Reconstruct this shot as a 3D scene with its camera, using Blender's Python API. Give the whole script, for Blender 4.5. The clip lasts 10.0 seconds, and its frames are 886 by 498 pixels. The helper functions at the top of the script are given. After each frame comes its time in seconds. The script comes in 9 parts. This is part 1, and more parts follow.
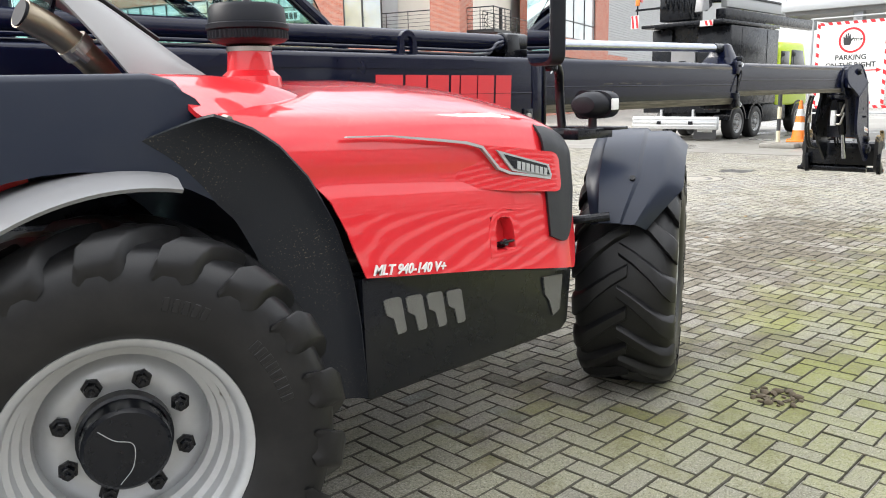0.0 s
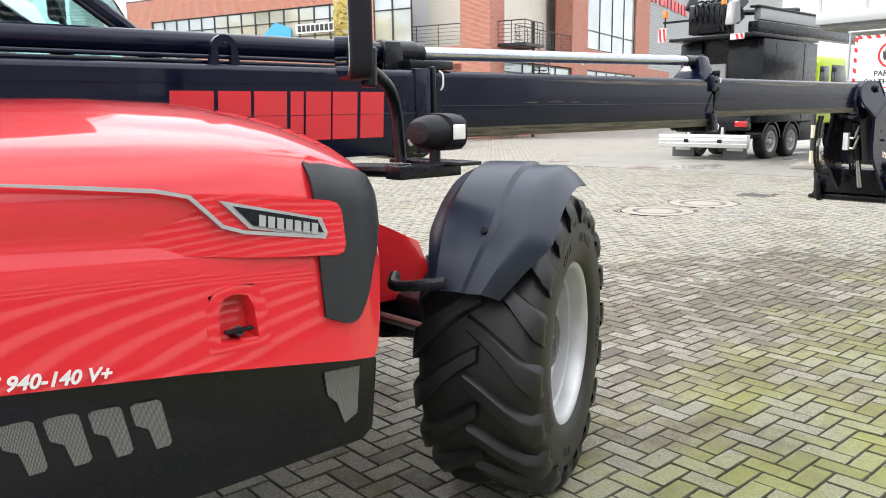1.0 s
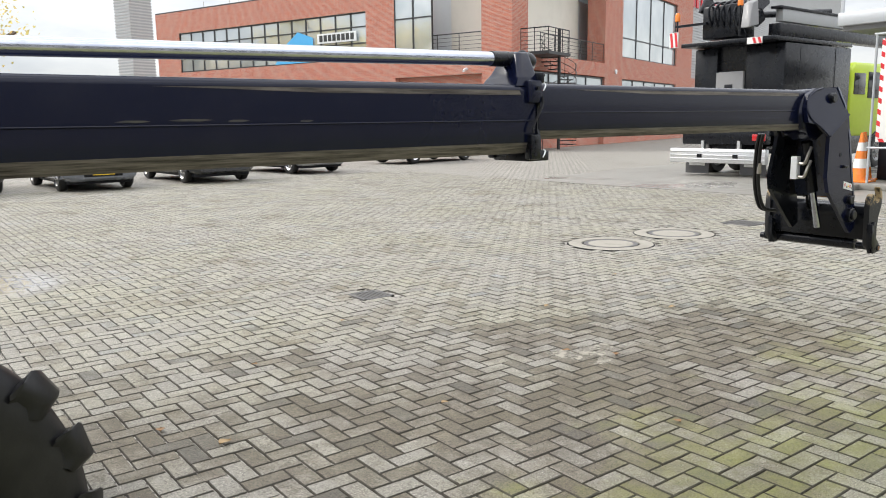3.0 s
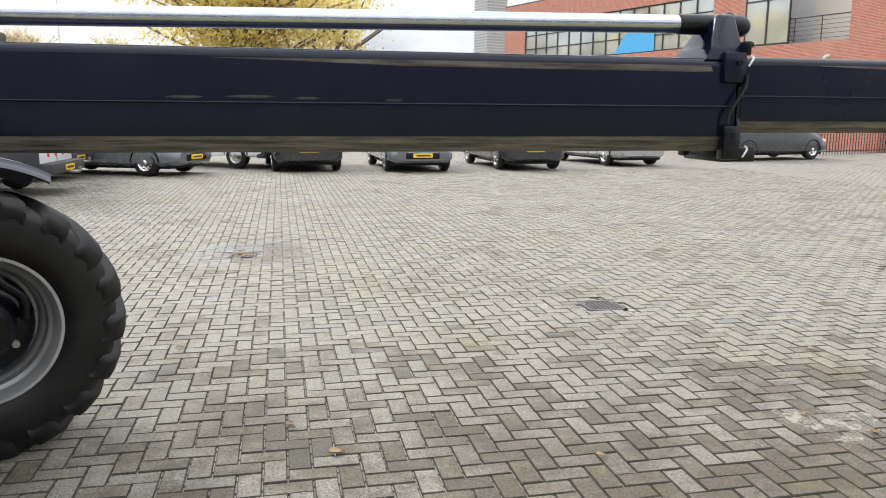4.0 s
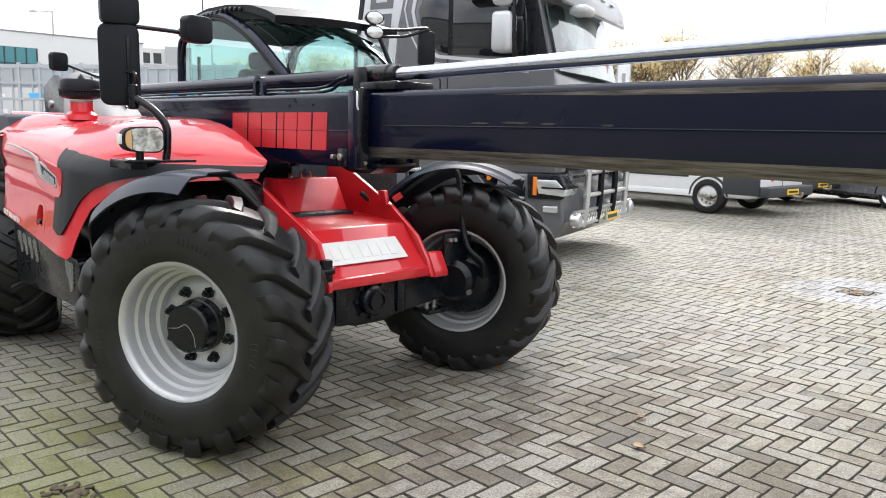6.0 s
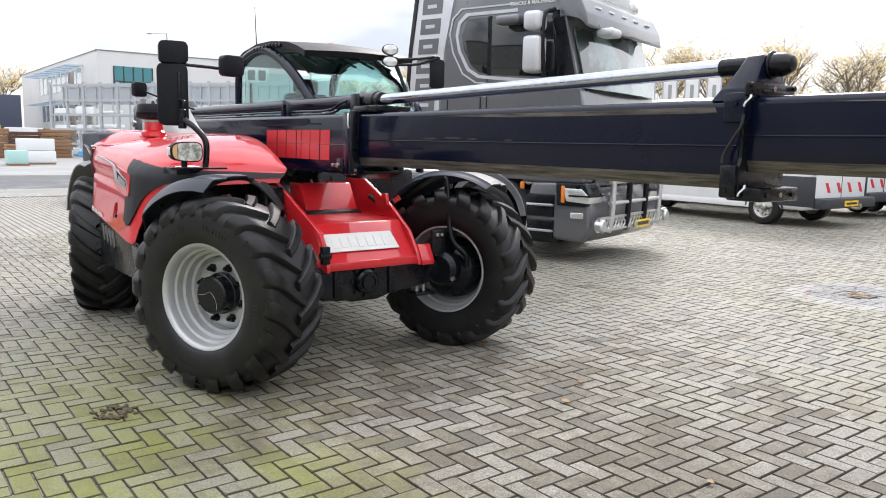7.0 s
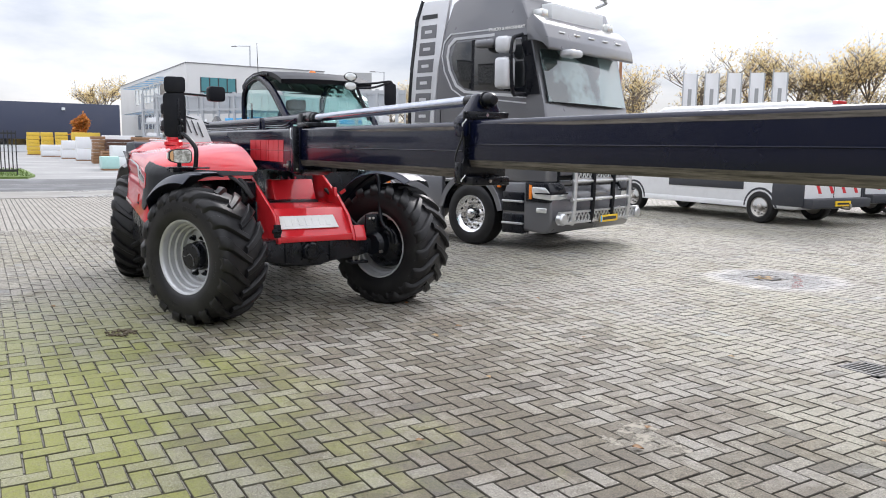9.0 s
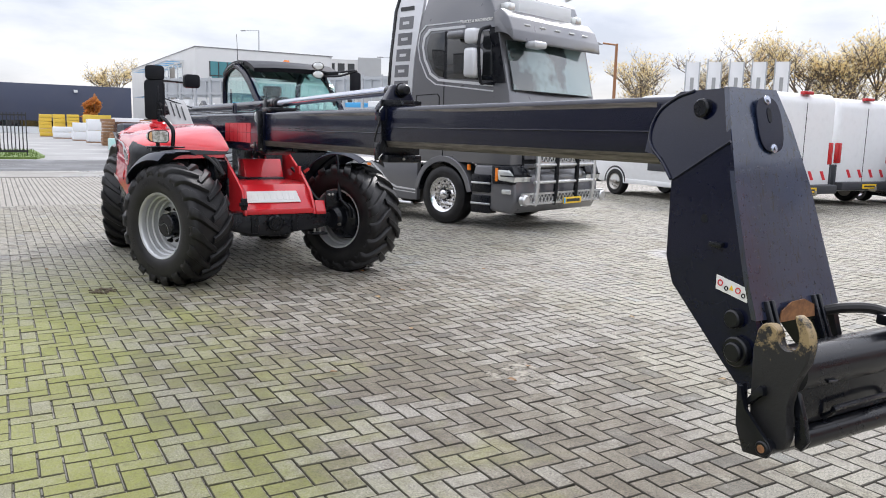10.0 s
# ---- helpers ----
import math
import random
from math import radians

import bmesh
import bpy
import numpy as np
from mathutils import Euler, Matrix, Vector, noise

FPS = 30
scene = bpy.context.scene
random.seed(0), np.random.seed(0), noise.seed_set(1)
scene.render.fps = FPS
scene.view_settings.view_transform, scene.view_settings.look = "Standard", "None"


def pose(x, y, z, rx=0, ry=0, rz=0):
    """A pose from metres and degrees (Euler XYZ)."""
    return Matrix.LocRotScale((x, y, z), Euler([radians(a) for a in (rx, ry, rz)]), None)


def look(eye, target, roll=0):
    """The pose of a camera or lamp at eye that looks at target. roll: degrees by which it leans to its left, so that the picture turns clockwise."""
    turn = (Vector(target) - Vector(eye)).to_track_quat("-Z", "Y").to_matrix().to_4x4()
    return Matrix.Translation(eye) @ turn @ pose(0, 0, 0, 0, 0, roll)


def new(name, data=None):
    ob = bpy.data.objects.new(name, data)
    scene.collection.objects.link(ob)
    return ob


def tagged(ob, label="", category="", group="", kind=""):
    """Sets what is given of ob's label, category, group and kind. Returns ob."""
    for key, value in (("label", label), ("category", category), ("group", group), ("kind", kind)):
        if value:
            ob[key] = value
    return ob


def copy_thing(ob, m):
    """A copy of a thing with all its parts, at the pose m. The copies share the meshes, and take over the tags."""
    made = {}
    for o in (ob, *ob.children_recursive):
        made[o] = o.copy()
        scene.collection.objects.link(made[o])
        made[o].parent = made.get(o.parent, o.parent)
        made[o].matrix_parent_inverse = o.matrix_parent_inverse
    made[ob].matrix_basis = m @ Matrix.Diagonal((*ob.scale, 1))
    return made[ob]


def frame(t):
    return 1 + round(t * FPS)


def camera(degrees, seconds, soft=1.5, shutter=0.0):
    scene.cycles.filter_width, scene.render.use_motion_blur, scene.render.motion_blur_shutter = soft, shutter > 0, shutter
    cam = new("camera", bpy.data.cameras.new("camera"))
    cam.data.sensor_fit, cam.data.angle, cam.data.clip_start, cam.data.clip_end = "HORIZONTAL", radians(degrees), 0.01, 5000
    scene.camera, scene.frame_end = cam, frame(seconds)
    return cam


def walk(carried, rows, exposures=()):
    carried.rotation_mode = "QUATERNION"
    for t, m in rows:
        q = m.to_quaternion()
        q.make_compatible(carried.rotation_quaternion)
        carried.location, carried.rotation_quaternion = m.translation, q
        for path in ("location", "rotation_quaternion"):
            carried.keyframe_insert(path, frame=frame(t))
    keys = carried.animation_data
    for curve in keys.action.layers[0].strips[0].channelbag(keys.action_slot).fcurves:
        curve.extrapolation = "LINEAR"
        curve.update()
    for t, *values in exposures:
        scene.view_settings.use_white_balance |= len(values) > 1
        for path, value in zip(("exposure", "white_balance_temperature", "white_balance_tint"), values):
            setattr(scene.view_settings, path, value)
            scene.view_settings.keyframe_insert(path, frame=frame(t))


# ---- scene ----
cam = camera(60.3, 10.0, soft=1.0)
METRES, EYE, TILT, LEAN, TURN = 11.45, 1.5, 0.0, 0.0, -44.4
ROWS = [
    (0.0, 0.0, 0.0, 0.0, -0.25, -11.3, 1.27),
    (0.5, 0.0404, 0.0385, 0.0004, 1.64, -10.92, 0.99),
    (1.0, 0.0766, 0.0786, 0.0017, 3.12, -10.25, 0.85),
    (1.5, 0.1139, 0.1169, 0.0032, 3.74, -9.69, 1.09),
    (2.0, 0.1477, 0.1575, 0.004, 3.35, -9.28, 1.16),
    (3.5, 0.2536, 0.2749, 0.0027, 15.82, -9.69, 0.32),
    (4.0, 0.2748, 0.3151, 0.0007, 32.43, -9.98, -0.35),
    (4.5, 0.2927, 0.3534, 0.0022, 51.44, -10.05, -0.37),
    (5.0, 0.3209, 0.3813, 0.0007, 70.03, -9.41, -1.2),
    (5.5, 0.3577, 0.4092, 0.0009, 82.87, -9.19, -1.46),
    (6.0, 0.3998, 0.4437, 0.0013, 89.95, -8.68, -1.24),
    (7.5, 0.5173, 0.5471, 0.0033, 99.12, -7.74, -1.01),
    (8.0, 0.5519, 0.5854, 0.0029, 100.85, -7.67, -0.88),
    (8.5, 0.5838, 0.6227, 0.0043, 102.24, -7.52, -0.78),
    (9.0, 0.6137, 0.6578, 0.0056, 103.2, -7.61, -0.82),
    (9.5, 0.6413, 0.6966, 0.0053, 103.63, -8.05, -1.03),
    (10.0, 0.673, 0.7294, 0.0049, 104.09, -8.66, -1.39),
]
EXPOSURES = [(0.0, 0.98, 6500, 10), (2.0, 0.78, 6500, 10), (3.5, 0.45, 6500, 10), (4.5, 0.62, 6500, 10), (6.0, 0.74, 6450, 11), (8.0, 0.46, 6350, 13), (10.0, 0.42, 6250, 14)]
walk(cam, [(t, pose(0, 0, EYE, TILT, LEAN, TURN) @ pose(METRES * x, METRES * y, METRES * z, 90 + pitch, roll, yaw)) for t, x, y, z, yaw, pitch, roll in ROWS], EXPOSURES)

# ---- light ----
wd = bpy.data.worlds.new("sky")
scene.world = wd
wd.use_nodes = True
wn, wl = wd.node_tree.nodes, wd.node_tree.links
wn.clear()
SUN_EL, SUN_AZ = 38.0, 128.0   # degrees; azimuth from +x towards +y
sky = wn.new("ShaderNodeTexSky")
sky.sky_type, sky.sun_disc = "NISHITA", False
sky.sun_elevation, sky.sun_rotation = radians(SUN_EL), radians(90 - SUN_AZ)
wtc = wn.new("ShaderNodeTexCoord")
wmap = wn.new("ShaderNodeMapping")
wmap.inputs["Scale"].default_value = (1.0, 1.0, 3.2)
cl = wn.new("ShaderNodeTexNoise")
cl.inputs["Scale"].default_value, cl.inputs["Detail"].default_value, cl.inputs["Roughness"].default_value = 2.3, 7.0, 0.55
ramp = wn.new("ShaderNodeValToRGB")
ramp.color_ramp.elements[0].position, ramp.color_ramp.elements[0].color = 0.36, (0.50, 0.535, 0.60, 1)
ramp.color_ramp.elements[1].position, ramp.color_ramp.elements[1].color = 0.60, (1.0, 0.995, 0.98, 1)
cloud = wn.new("ShaderNodeBackground")
blue = wn.new("ShaderNodeBackground")
wmix = wn.new("ShaderNodeMixShader")
wout = wn.new("ShaderNodeOutputWorld")
wl.new(wtc.outputs["Generated"], wmap.inputs["Vector"])
wl.new(wmap.outputs["Vector"], cl.inputs["Vector"])
wl.new(cl.outputs["Fac"], ramp.inputs["Fac"])
# an overcast sky is about three times as bright overhead as at the horizon
wz = wn.new("ShaderNodeSeparateXYZ")
wl.new(wtc.outputs["Generated"], wz.inputs[0])
wrise = wn.new("ShaderNodeMapRange")
wrise.inputs["From Min"].default_value, wrise.inputs["From Max"].default_value = 0.0, 1.0
wrise.inputs["To Min"].default_value, wrise.inputs["To Max"].default_value = 0.68, 2.42
wl.new(wz.outputs["Z"], wrise.inputs["Value"])
wl.new(wrise.outputs[0], cloud.inputs["Strength"])
wl.new(ramp.outputs["Color"], cloud.inputs["Color"])
wl.new(sky.outputs["Color"], blue.inputs["Color"])
blue.inputs["Strength"].default_value = 0.12
wmix.inputs["Fac"].default_value = 0.86
wl.new(blue.outputs[0], wmix.inputs[1])
wl.new(cloud.outputs[0], wmix.inputs[2])
wl.new(wmix.outputs[0], wout.inputs["Surface"])
sun_data = bpy.data.lights.new("sun", "SUN")
sun_data.energy, sun_data.angle, sun_data.color = 1.9, radians(20), (1.0, 0.96, 0.9)
sun = new("sun", sun_data)
sun.matrix_world = look((0, 0, 30), (-30 * math.cos(radians(SUN_AZ)), -30 * math.sin(radians(SUN_AZ)), 30 - 30 * math.tan(radians(SUN_EL))))

# ---- building helpers ----
OFFSET = {}


def root_of(ob):
    while ob.parent:
        ob = ob.parent
    return ob


def to_mesh(bm, mat, name, sharp=35):
    bmesh.ops.recalc_face_normals(bm, faces=bm.faces)
    lim = radians(sharp)
    for f in bm.faces:
        f.smooth = True
    for e in bm.edges:
        e.smooth = len(e.link_faces) == 2 and e.calc_face_angle(0) < lim
    me = bpy.data.meshes.new(name)
    bm.to_mesh(me)
    bm.free()
    for m in (mat if isinstance(mat, (list, tuple)) else [mat]):
        me.materials.append(m)
    return me


def part(name, bm, mat, parent, label="", sharp=35):
    """Link a bmesh as one mesh object under a thing or a part."""
    r = root_of(parent)
    if r in OFFSET:
        bmesh.ops.transform(bm, matrix=OFFSET[r], verts=bm.verts)
    ob = new(name, to_mesh(bm, mat, name, sharp))
    ob.parent = parent
    if label:
        ob["label"] = label
    return ob


def thing(name, label, category, m=None, group="", kind="", base=None):
    """An Empty at a thing's base. base: its parts are drawn in the world, not from the base."""
    ob = new(name)
    ob.empty_display_size = 0.2
    ob.matrix_world = m if m is not None else Matrix.Translation(base or (0, 0, 0))
    if base is not None:
        OFFSET[ob] = Matrix.Translation(base).inverted()
    return tagged(ob, label, category, group, kind)


def solid(name, bm, mat, label, category, m=None, group="", kind="", sharp=35):
    """A thing of one mesh."""
    ob = new(name, to_mesh(bm, mat, name, sharp))
    if m is not None:
        ob.matrix_world = m
    return tagged(ob, label, category, group, kind)


def bevel(bm, geom_edges, w, seg=2):
    if w > 0 and geom_edges:
        bmesh.ops.bevel(bm, geom=geom_edges, offset=w, segments=seg, profile=0.5, affect="EDGES", clamp_overlap=True)


def put(bm, src, m=None):
    """Add the bmesh src to bm, at m, and free it."""
    if m is not None:
        bmesh.ops.transform(src, matrix=m, verts=src.verts)
    me = bpy.data.meshes.new("tmp")
    src.to_mesh(me)
    src.free()
    bm.from_mesh(me)
    bpy.data.meshes.remove(me)
    return bm


def box(x0, x1, y0, y1, z0, z1, bev=0.0, seg=2, bm=None, m=None):
    b = bmesh.new()
    bmesh.ops.create_cube(b, size=1)
    bmesh.ops.transform(b, matrix=Matrix.Translation(((x0 + x1) / 2, (y0 + y1) / 2, (z0 + z1) / 2)) @ Matrix.Diagonal((abs(x1 - x0), abs(y1 - y0), abs(z1 - z0), 1)), verts=b.verts)
    bevel(b, b.edges[:], bev, seg)
    if bm is None:
        if m is not None:
            bmesh.ops.transform(b, matrix=m, verts=b.verts)
        return b
    return put(bm, b, m)


def prism(poly, a, b_, axis="y", bev=0.0, seg=2, bm=None, m=None):
    """A polygon of (u, v) drawn out along an axis from a to b_. axis y: u=x, v=z; axis x: u=y, v=z; axis z: u=x, v=y."""
    b = bmesh.new()

    def at(u, v, w):
        return (u, w, v) if axis == "y" else (w, u, v) if axis == "x" else (u, v, w)
    lo = [b.verts.new(at(u, v, a)) for u, v in poly]
    hi = [b.verts.new(at(u, v, b_)) for u, v in poly]
    b.faces.new(lo)
    b.faces.new(hi[::-1])
    for i in range(len(poly)):
        j = (i + 1) % len(poly)
        b.faces.new((lo[i], hi[i], hi[j], lo[j]))
    bevel(b, b.edges[:], bev, seg)
    if bm is None:
        if m is not None:
            bmesh.ops.transform(b, matrix=m, verts=b.verts)
        return b
    return put(bm, b, m)


def frame_of(p0, p1):
    p0, p1 = Vector(p0), Vector(p1)
    return Matrix.Translation(p0) @ (p1 - p0).to_track_quat("Z", "Y").to_matrix().to_4x4(), (p1 - p0).length


def lathe(profile, n=32, bm=None, m=None, closed=False):
    """Turn (r, h) points about local z."""
    b = bmesh.new()
    rings = []
    for r, h in profile:
        if r < 1e-5:
            rings.append([b.verts.new((0, 0, h))])
        else:
            rings.append([b.verts.new((r * math.cos(2 * math.pi * i / n), r * math.sin(2 * math.pi * i / n), h)) for i in range(n)])
    pairs = list(zip(rings, rings[1:])) + ([(rings[-1], rings[0])] if closed else [])
    for p, q in pairs:
        for i in range(n):
            j = (i + 1) % n
            if len(p) == 1 and len(q) == 1:
                continue
            if len(p) == 1:
                b.faces.new((p[0], q[i], q[j]))
            elif len(q) == 1:
                b.faces.new((p[i], q[0], p[j]))
            else:
                b.faces.new((p[i], q[i], q[j], p[j]))
    if bm is None:
        if m is not None:
            bmesh.ops.transform(b, matrix=m, verts=b.verts)
        return b
    return put(bm, b, m)


def cyl(p0, p1, r, r1=None, n=20, bev=0.0, bm=None):
    r1 = r if r1 is None else r1
    m, h = frame_of(p0, p1)
    if bev:
        prof = [(0, 0), (r - bev, 0), (r, bev), (r1, h - bev), (r1 - bev, h), (0, h)]
    else:
        prof = [(0, 0), (r, 0), (r1, h), (0, h)]
    return lathe(prof, n, bm, m)


def smooth_path(pts, k=5):
    """A Catmull-Rom run through the points."""
    p = [Vector(q) for q in pts]
    p = [p[0] * 2 - p[1]] + p + [p[-1] * 2 - p[-2]]
    out = []
    for i in range(1, len(p) - 2):
        for j in range(k):
            t = j / k
            a, b_, c, d = p[i - 1], p[i], p[i + 1], p[i + 2]
            out.append(0.5 * ((2 * b_) + (c - a) * t + (2 * a - 5 * b_ + 4 * c - d) * t * t + (3 * b_ - a - 3 * c + d) * t ** 3))
    out.append(p[-2])
    return out


def tube(pts, r, n=10, k=5, bm=None):
    """A bent round bar along points."""
    pts = smooth_path(pts, k) if k > 1 else [Vector(q) for q in pts]
    b = bmesh.new()
    rings, side = [], None
    for i, p in enumerate(pts):
        t = (pts[min(i + 1, len(pts) - 1)] - pts[max(i - 1, 0)]).normalized()
        if side is None:
            side = t.orthogonal().normalized()
        side = (side - t * side.dot(t)).normalized()
        up = t.cross(side)
        rr = r(i / (len(pts) - 1)) if callable(r) else r
        rings.append([b.verts.new(p + rr * (side * math.cos(2 * math.pi * a / n) + up * math.sin(2 * math.pi * a / n))) for a in range(n)])
    for p, q in zip(rings, rings[1:]):
        for a in range(n):
            b.faces.new((p[a], p[(a + 1) % n], q[(a + 1) % n], q[a]))
    b.faces.new(rings[0][::-1])
    b.faces.new(rings[-1])
    return b if bm is None else put(bm, b)


def sheet(fn, nu, nv, thick=0.0, bm=None):
    """A surface fn(u, v), u and v from 0 to 1, with a thickness behind it."""
    b = bmesh.new()
    g = [[b.verts.new(fn(i / nu, j / nv)) for j in range(nv + 1)] for i in range(nu + 1)]
    for i in range(nu):
        for j in range(nv):
            b.faces.new((g[i][j], g[i + 1][j], g[i + 1][j + 1], g[i][j + 1]))
    if thick:
        b.normal_update()
        k = {v_: b.verts.new(v_.co - v_.normal * thick) for row in g for v_ in row}
        for f in b.faces[:]:
            b.faces.new([k[v_] for v_ in reversed(f.verts)])
        rim = [g[i][0] for i in range(nu + 1)] + [g[nu][j] for j in range(1, nv + 1)] + [g[i][nv] for i in range(nu - 1, -1, -1)] + [g[0][j] for j in range(nv - 1, 0, -1)]
        for p, q in zip(rim, rim[1:] + rim[:1]):
            b.faces.new((p, q, k[q], k[p]))
    return b if bm is None else put(bm, b)


def lerp(a, b_, t):
    return a + (b_ - a) * t


def curve_at(pts, x):
    """Piecewise-linear y at x through (x, y) points."""
    if x <= pts[0][0]:
        return pts[0][1]
    for (a, b_), (c, d) in zip(pts, pts[1:]):
        if x <= c:
            return b_ + (d - b_) * (x - a) / (c - a)
    return pts[-1][1]


def words(name, text, size, mat, parent, m, depth=0.002, align="CENTER", label=""):
    """Raised lettering in the built-in font, lying in the local xy plane of m."""
    cu = bpy.data.curves.new(name, "FONT")
    cu.body, cu.size, cu.extrude, cu.align_x, cu.resolution_u = text, size, depth, align, 3
    cu.offset = size * 0.022
    tmp = new("tmp", cu)
    me = bpy.data.meshes.new_from_object(tmp.evaluated_get(bpy.context.evaluated_depsgraph_get()))
    bpy.data.objects.remove(tmp)
    bpy.data.curves.remove(cu)
    bm = bmesh.new()
    bm.from_mesh(me)
    bpy.data.meshes.remove(me)
    bmesh.ops.transform(bm, matrix=m, verts=bm.verts)
    return part(name, bm, mat, parent, label)

# ---- materials ----
class Mat:
    """A small builder of node materials."""

    def __init__(self, name, color=(0.5, 0.5, 0.5), rough=0.5, metal=0.0, coat=0.0, spec=0.5):
        self.m = bpy.data.materials.new(name)
        self.m.use_nodes = True
        self.n, self.l = self.m.node_tree.nodes, self.m.node_tree.links
        self.b = self.n["Principled BSDF"]
        self.set("Base Color", (*color, 1))
        self.set("Roughness", rough)
        self.set("Metallic", metal)
        self.set("Coat Weight", coat)
        self.set("Coat Roughness", 0.06)
        self.set("Specular IOR Level", spec)
        self.height = None

    def set(self, key, v):
        if hasattr(v, "is_output"):
            self.l.new(v, self.b.inputs[key])
        else:
            self.b.inputs[key].default_value = v

    def coord(self, kind="Object", scale=(1, 1, 1), rot=(0, 0, 0)):
        tc, mp = self.n.new("ShaderNodeTexCoord"), self.n.new("ShaderNodeMapping")
        mp.inputs["Scale"].default_value = scale
        mp.inputs["Rotation"].default_value = rot
        self.l.new(tc.outputs[kind], mp.inputs["Vector"])
        return mp.outputs[0]

    def pos(self, scale=(1, 1, 1)):
        g, mp = self.n.new("ShaderNodeNewGeometry"), self.n.new("ShaderNodeMapping")
        mp.inputs["Scale"].default_value = scale
        self.l.new(g.outputs["Position"], mp.inputs["Vector"])
        return mp.outputs[0]

    def noise(self, scale, detail=4, rough=0.55, vec=None, dist=0.0):
        t = self.n.new("ShaderNodeTexNoise")
        t.inputs["Scale"].default_value, t.inputs["Detail"].default_value = scale, detail
        t.inputs["Roughness"].default_value, t.inputs["Distortion"].default_value = rough, dist
        if vec is not None:
            self.l.new(vec, t.inputs["Vector"])
        return t.outputs["Fac"]

    def voronoi(self, scale, vec=None, feature="F1"):
        t = self.n.new("ShaderNodeTexVoronoi")
        t.feature = feature
        t.inputs["Scale"].default_value = scale
        if vec is not None:
            self.l.new(vec, t.inputs["Vector"])
        return t.outputs["Distance"]

    def wave(self, scale, vec=None, dist=0.0, direction="X", detail=2, kind="BANDS"):
        t = self.n.new("ShaderNodeTexWave")
        t.wave_type = kind
        if kind == "BANDS":
            t.bands_direction = direction
        t.inputs["Scale"].default_value, t.inputs["Distortion"].default_value, t.inputs["Detail"].default_value = scale, dist, detail
        if vec is not None:
            self.l.new(vec, t.inputs["Vector"])
        return t.outputs["Fac"]

    def ramp(self, fac, *stops, interp="LINEAR"):
        t = self.n.new("ShaderNodeValToRGB")
        t.color_ramp.interpolation = interp
        el = t.color_ramp.elements
        while len(el) < len(stops):
            el.new(0.5)
        for e, (p, c) in zip(el, stops):
            e.position = p
            e.color = (*c, 1) if isinstance(c, tuple) else (c, c, c, 1)
        self.l.new(fac, t.inputs["Fac"])
        return t.outputs["Color"]

    def mix(self, fac, a, b_, mode="MIX"):
        t = self.n.new("ShaderNodeMix")
        t.data_type, t.blend_type = "RGBA", mode
        for key, v in ((0, fac), (6, a), (7, b_)):
            if hasattr(v, "is_output"):
                self.l.new(v, t.inputs[key])
            elif key == 0:
                t.inputs[0].default_value = v
            else:
                t.inputs[key].default_value = (*v, 1)
        return t.outputs[2]

    def math(self, op, a, b_=0.5, c=0.5):
        t = self.n.new("ShaderNodeMath")
        t.operation = op
        for i, v in enumerate((a, b_, c)):
            if hasattr(v, "is_output"):
                self.l.new(v, t.inputs[i])
            else:
                t.inputs[i].default_value = v
        return t.outputs[0]

    def bump(self, h, strength=0.3, dist=0.01):
        t = self.n.new("ShaderNodeBump")
        t.inputs["Strength"].default_value, t.inputs["Distance"].default_value = strength, dist
        self.l.new(h, t.inputs["Height"])
        self.l.new(t.outputs[0], self.b.inputs["Normal"])
        return self

    def random(self):
        return self.n.new("ShaderNodeObjectInfo").outputs["Random"]

    def island(self):
        return self.n.new("ShaderNodeNewGeometry").outputs["Random Per Island"]


def paint(name, color, rough=0.35, coat=0.4, dirt=0.15, scale=6.0, metal=0.0, dirt_color=(0.16, 0.14, 0.11), spec=0.5):
    """Painted metal or plastic with faint dirt and uneven gloss."""
    k = Mat(name, color, rough, metal, coat, spec)
    v = k.coord("Object")
    n1, n2 = k.noise(scale, 6, 0.65, v), k.noise(scale * 14, 3, 0.6, v)
    d = k.math("MULTIPLY", k.ramp(n1, (0.48, 0.0), (0.75, 1.0)), dirt)
    k.set("Base Color", k.mix(d, color, dirt_color))
    k.set("Roughness", k.math("ADD", k.math("MULTIPLY", n1, 0.22), rough - 0.1))
    k.bump(n2, 0.04, 0.002)
    return k.m


def plain_metal(name, color, rough=0.3, scale=20.0):
    k = Mat(name, color, rough, 1.0)
    v = k.coord("Object")
    n1 = k.noise(scale, 5, 0.6, v)
    k.set("Roughness", k.math("ADD", k.math("MULTIPLY", n1, 0.3), rough - 0.12))
    k.set("Base Color", k.mix(k.ramp(n1, (0.4, 0.0), (0.8, 0.35)), color, tuple(c * 0.55 for c in color)))
    return k.m


def glass(name, tint=(0.85, 0.92, 0.9), rough=0.0):
    k = Mat(name, tint, rough)
    k.set("Transmission Weight", 1.0)
    k.set("IOR", 1.42)
    return k.m


def dark_glass(name, color=(0.012, 0.014, 0.016)):
    k = Mat(name, color, 0.03, 0.0, 0.0, 0.8)
    return k.m


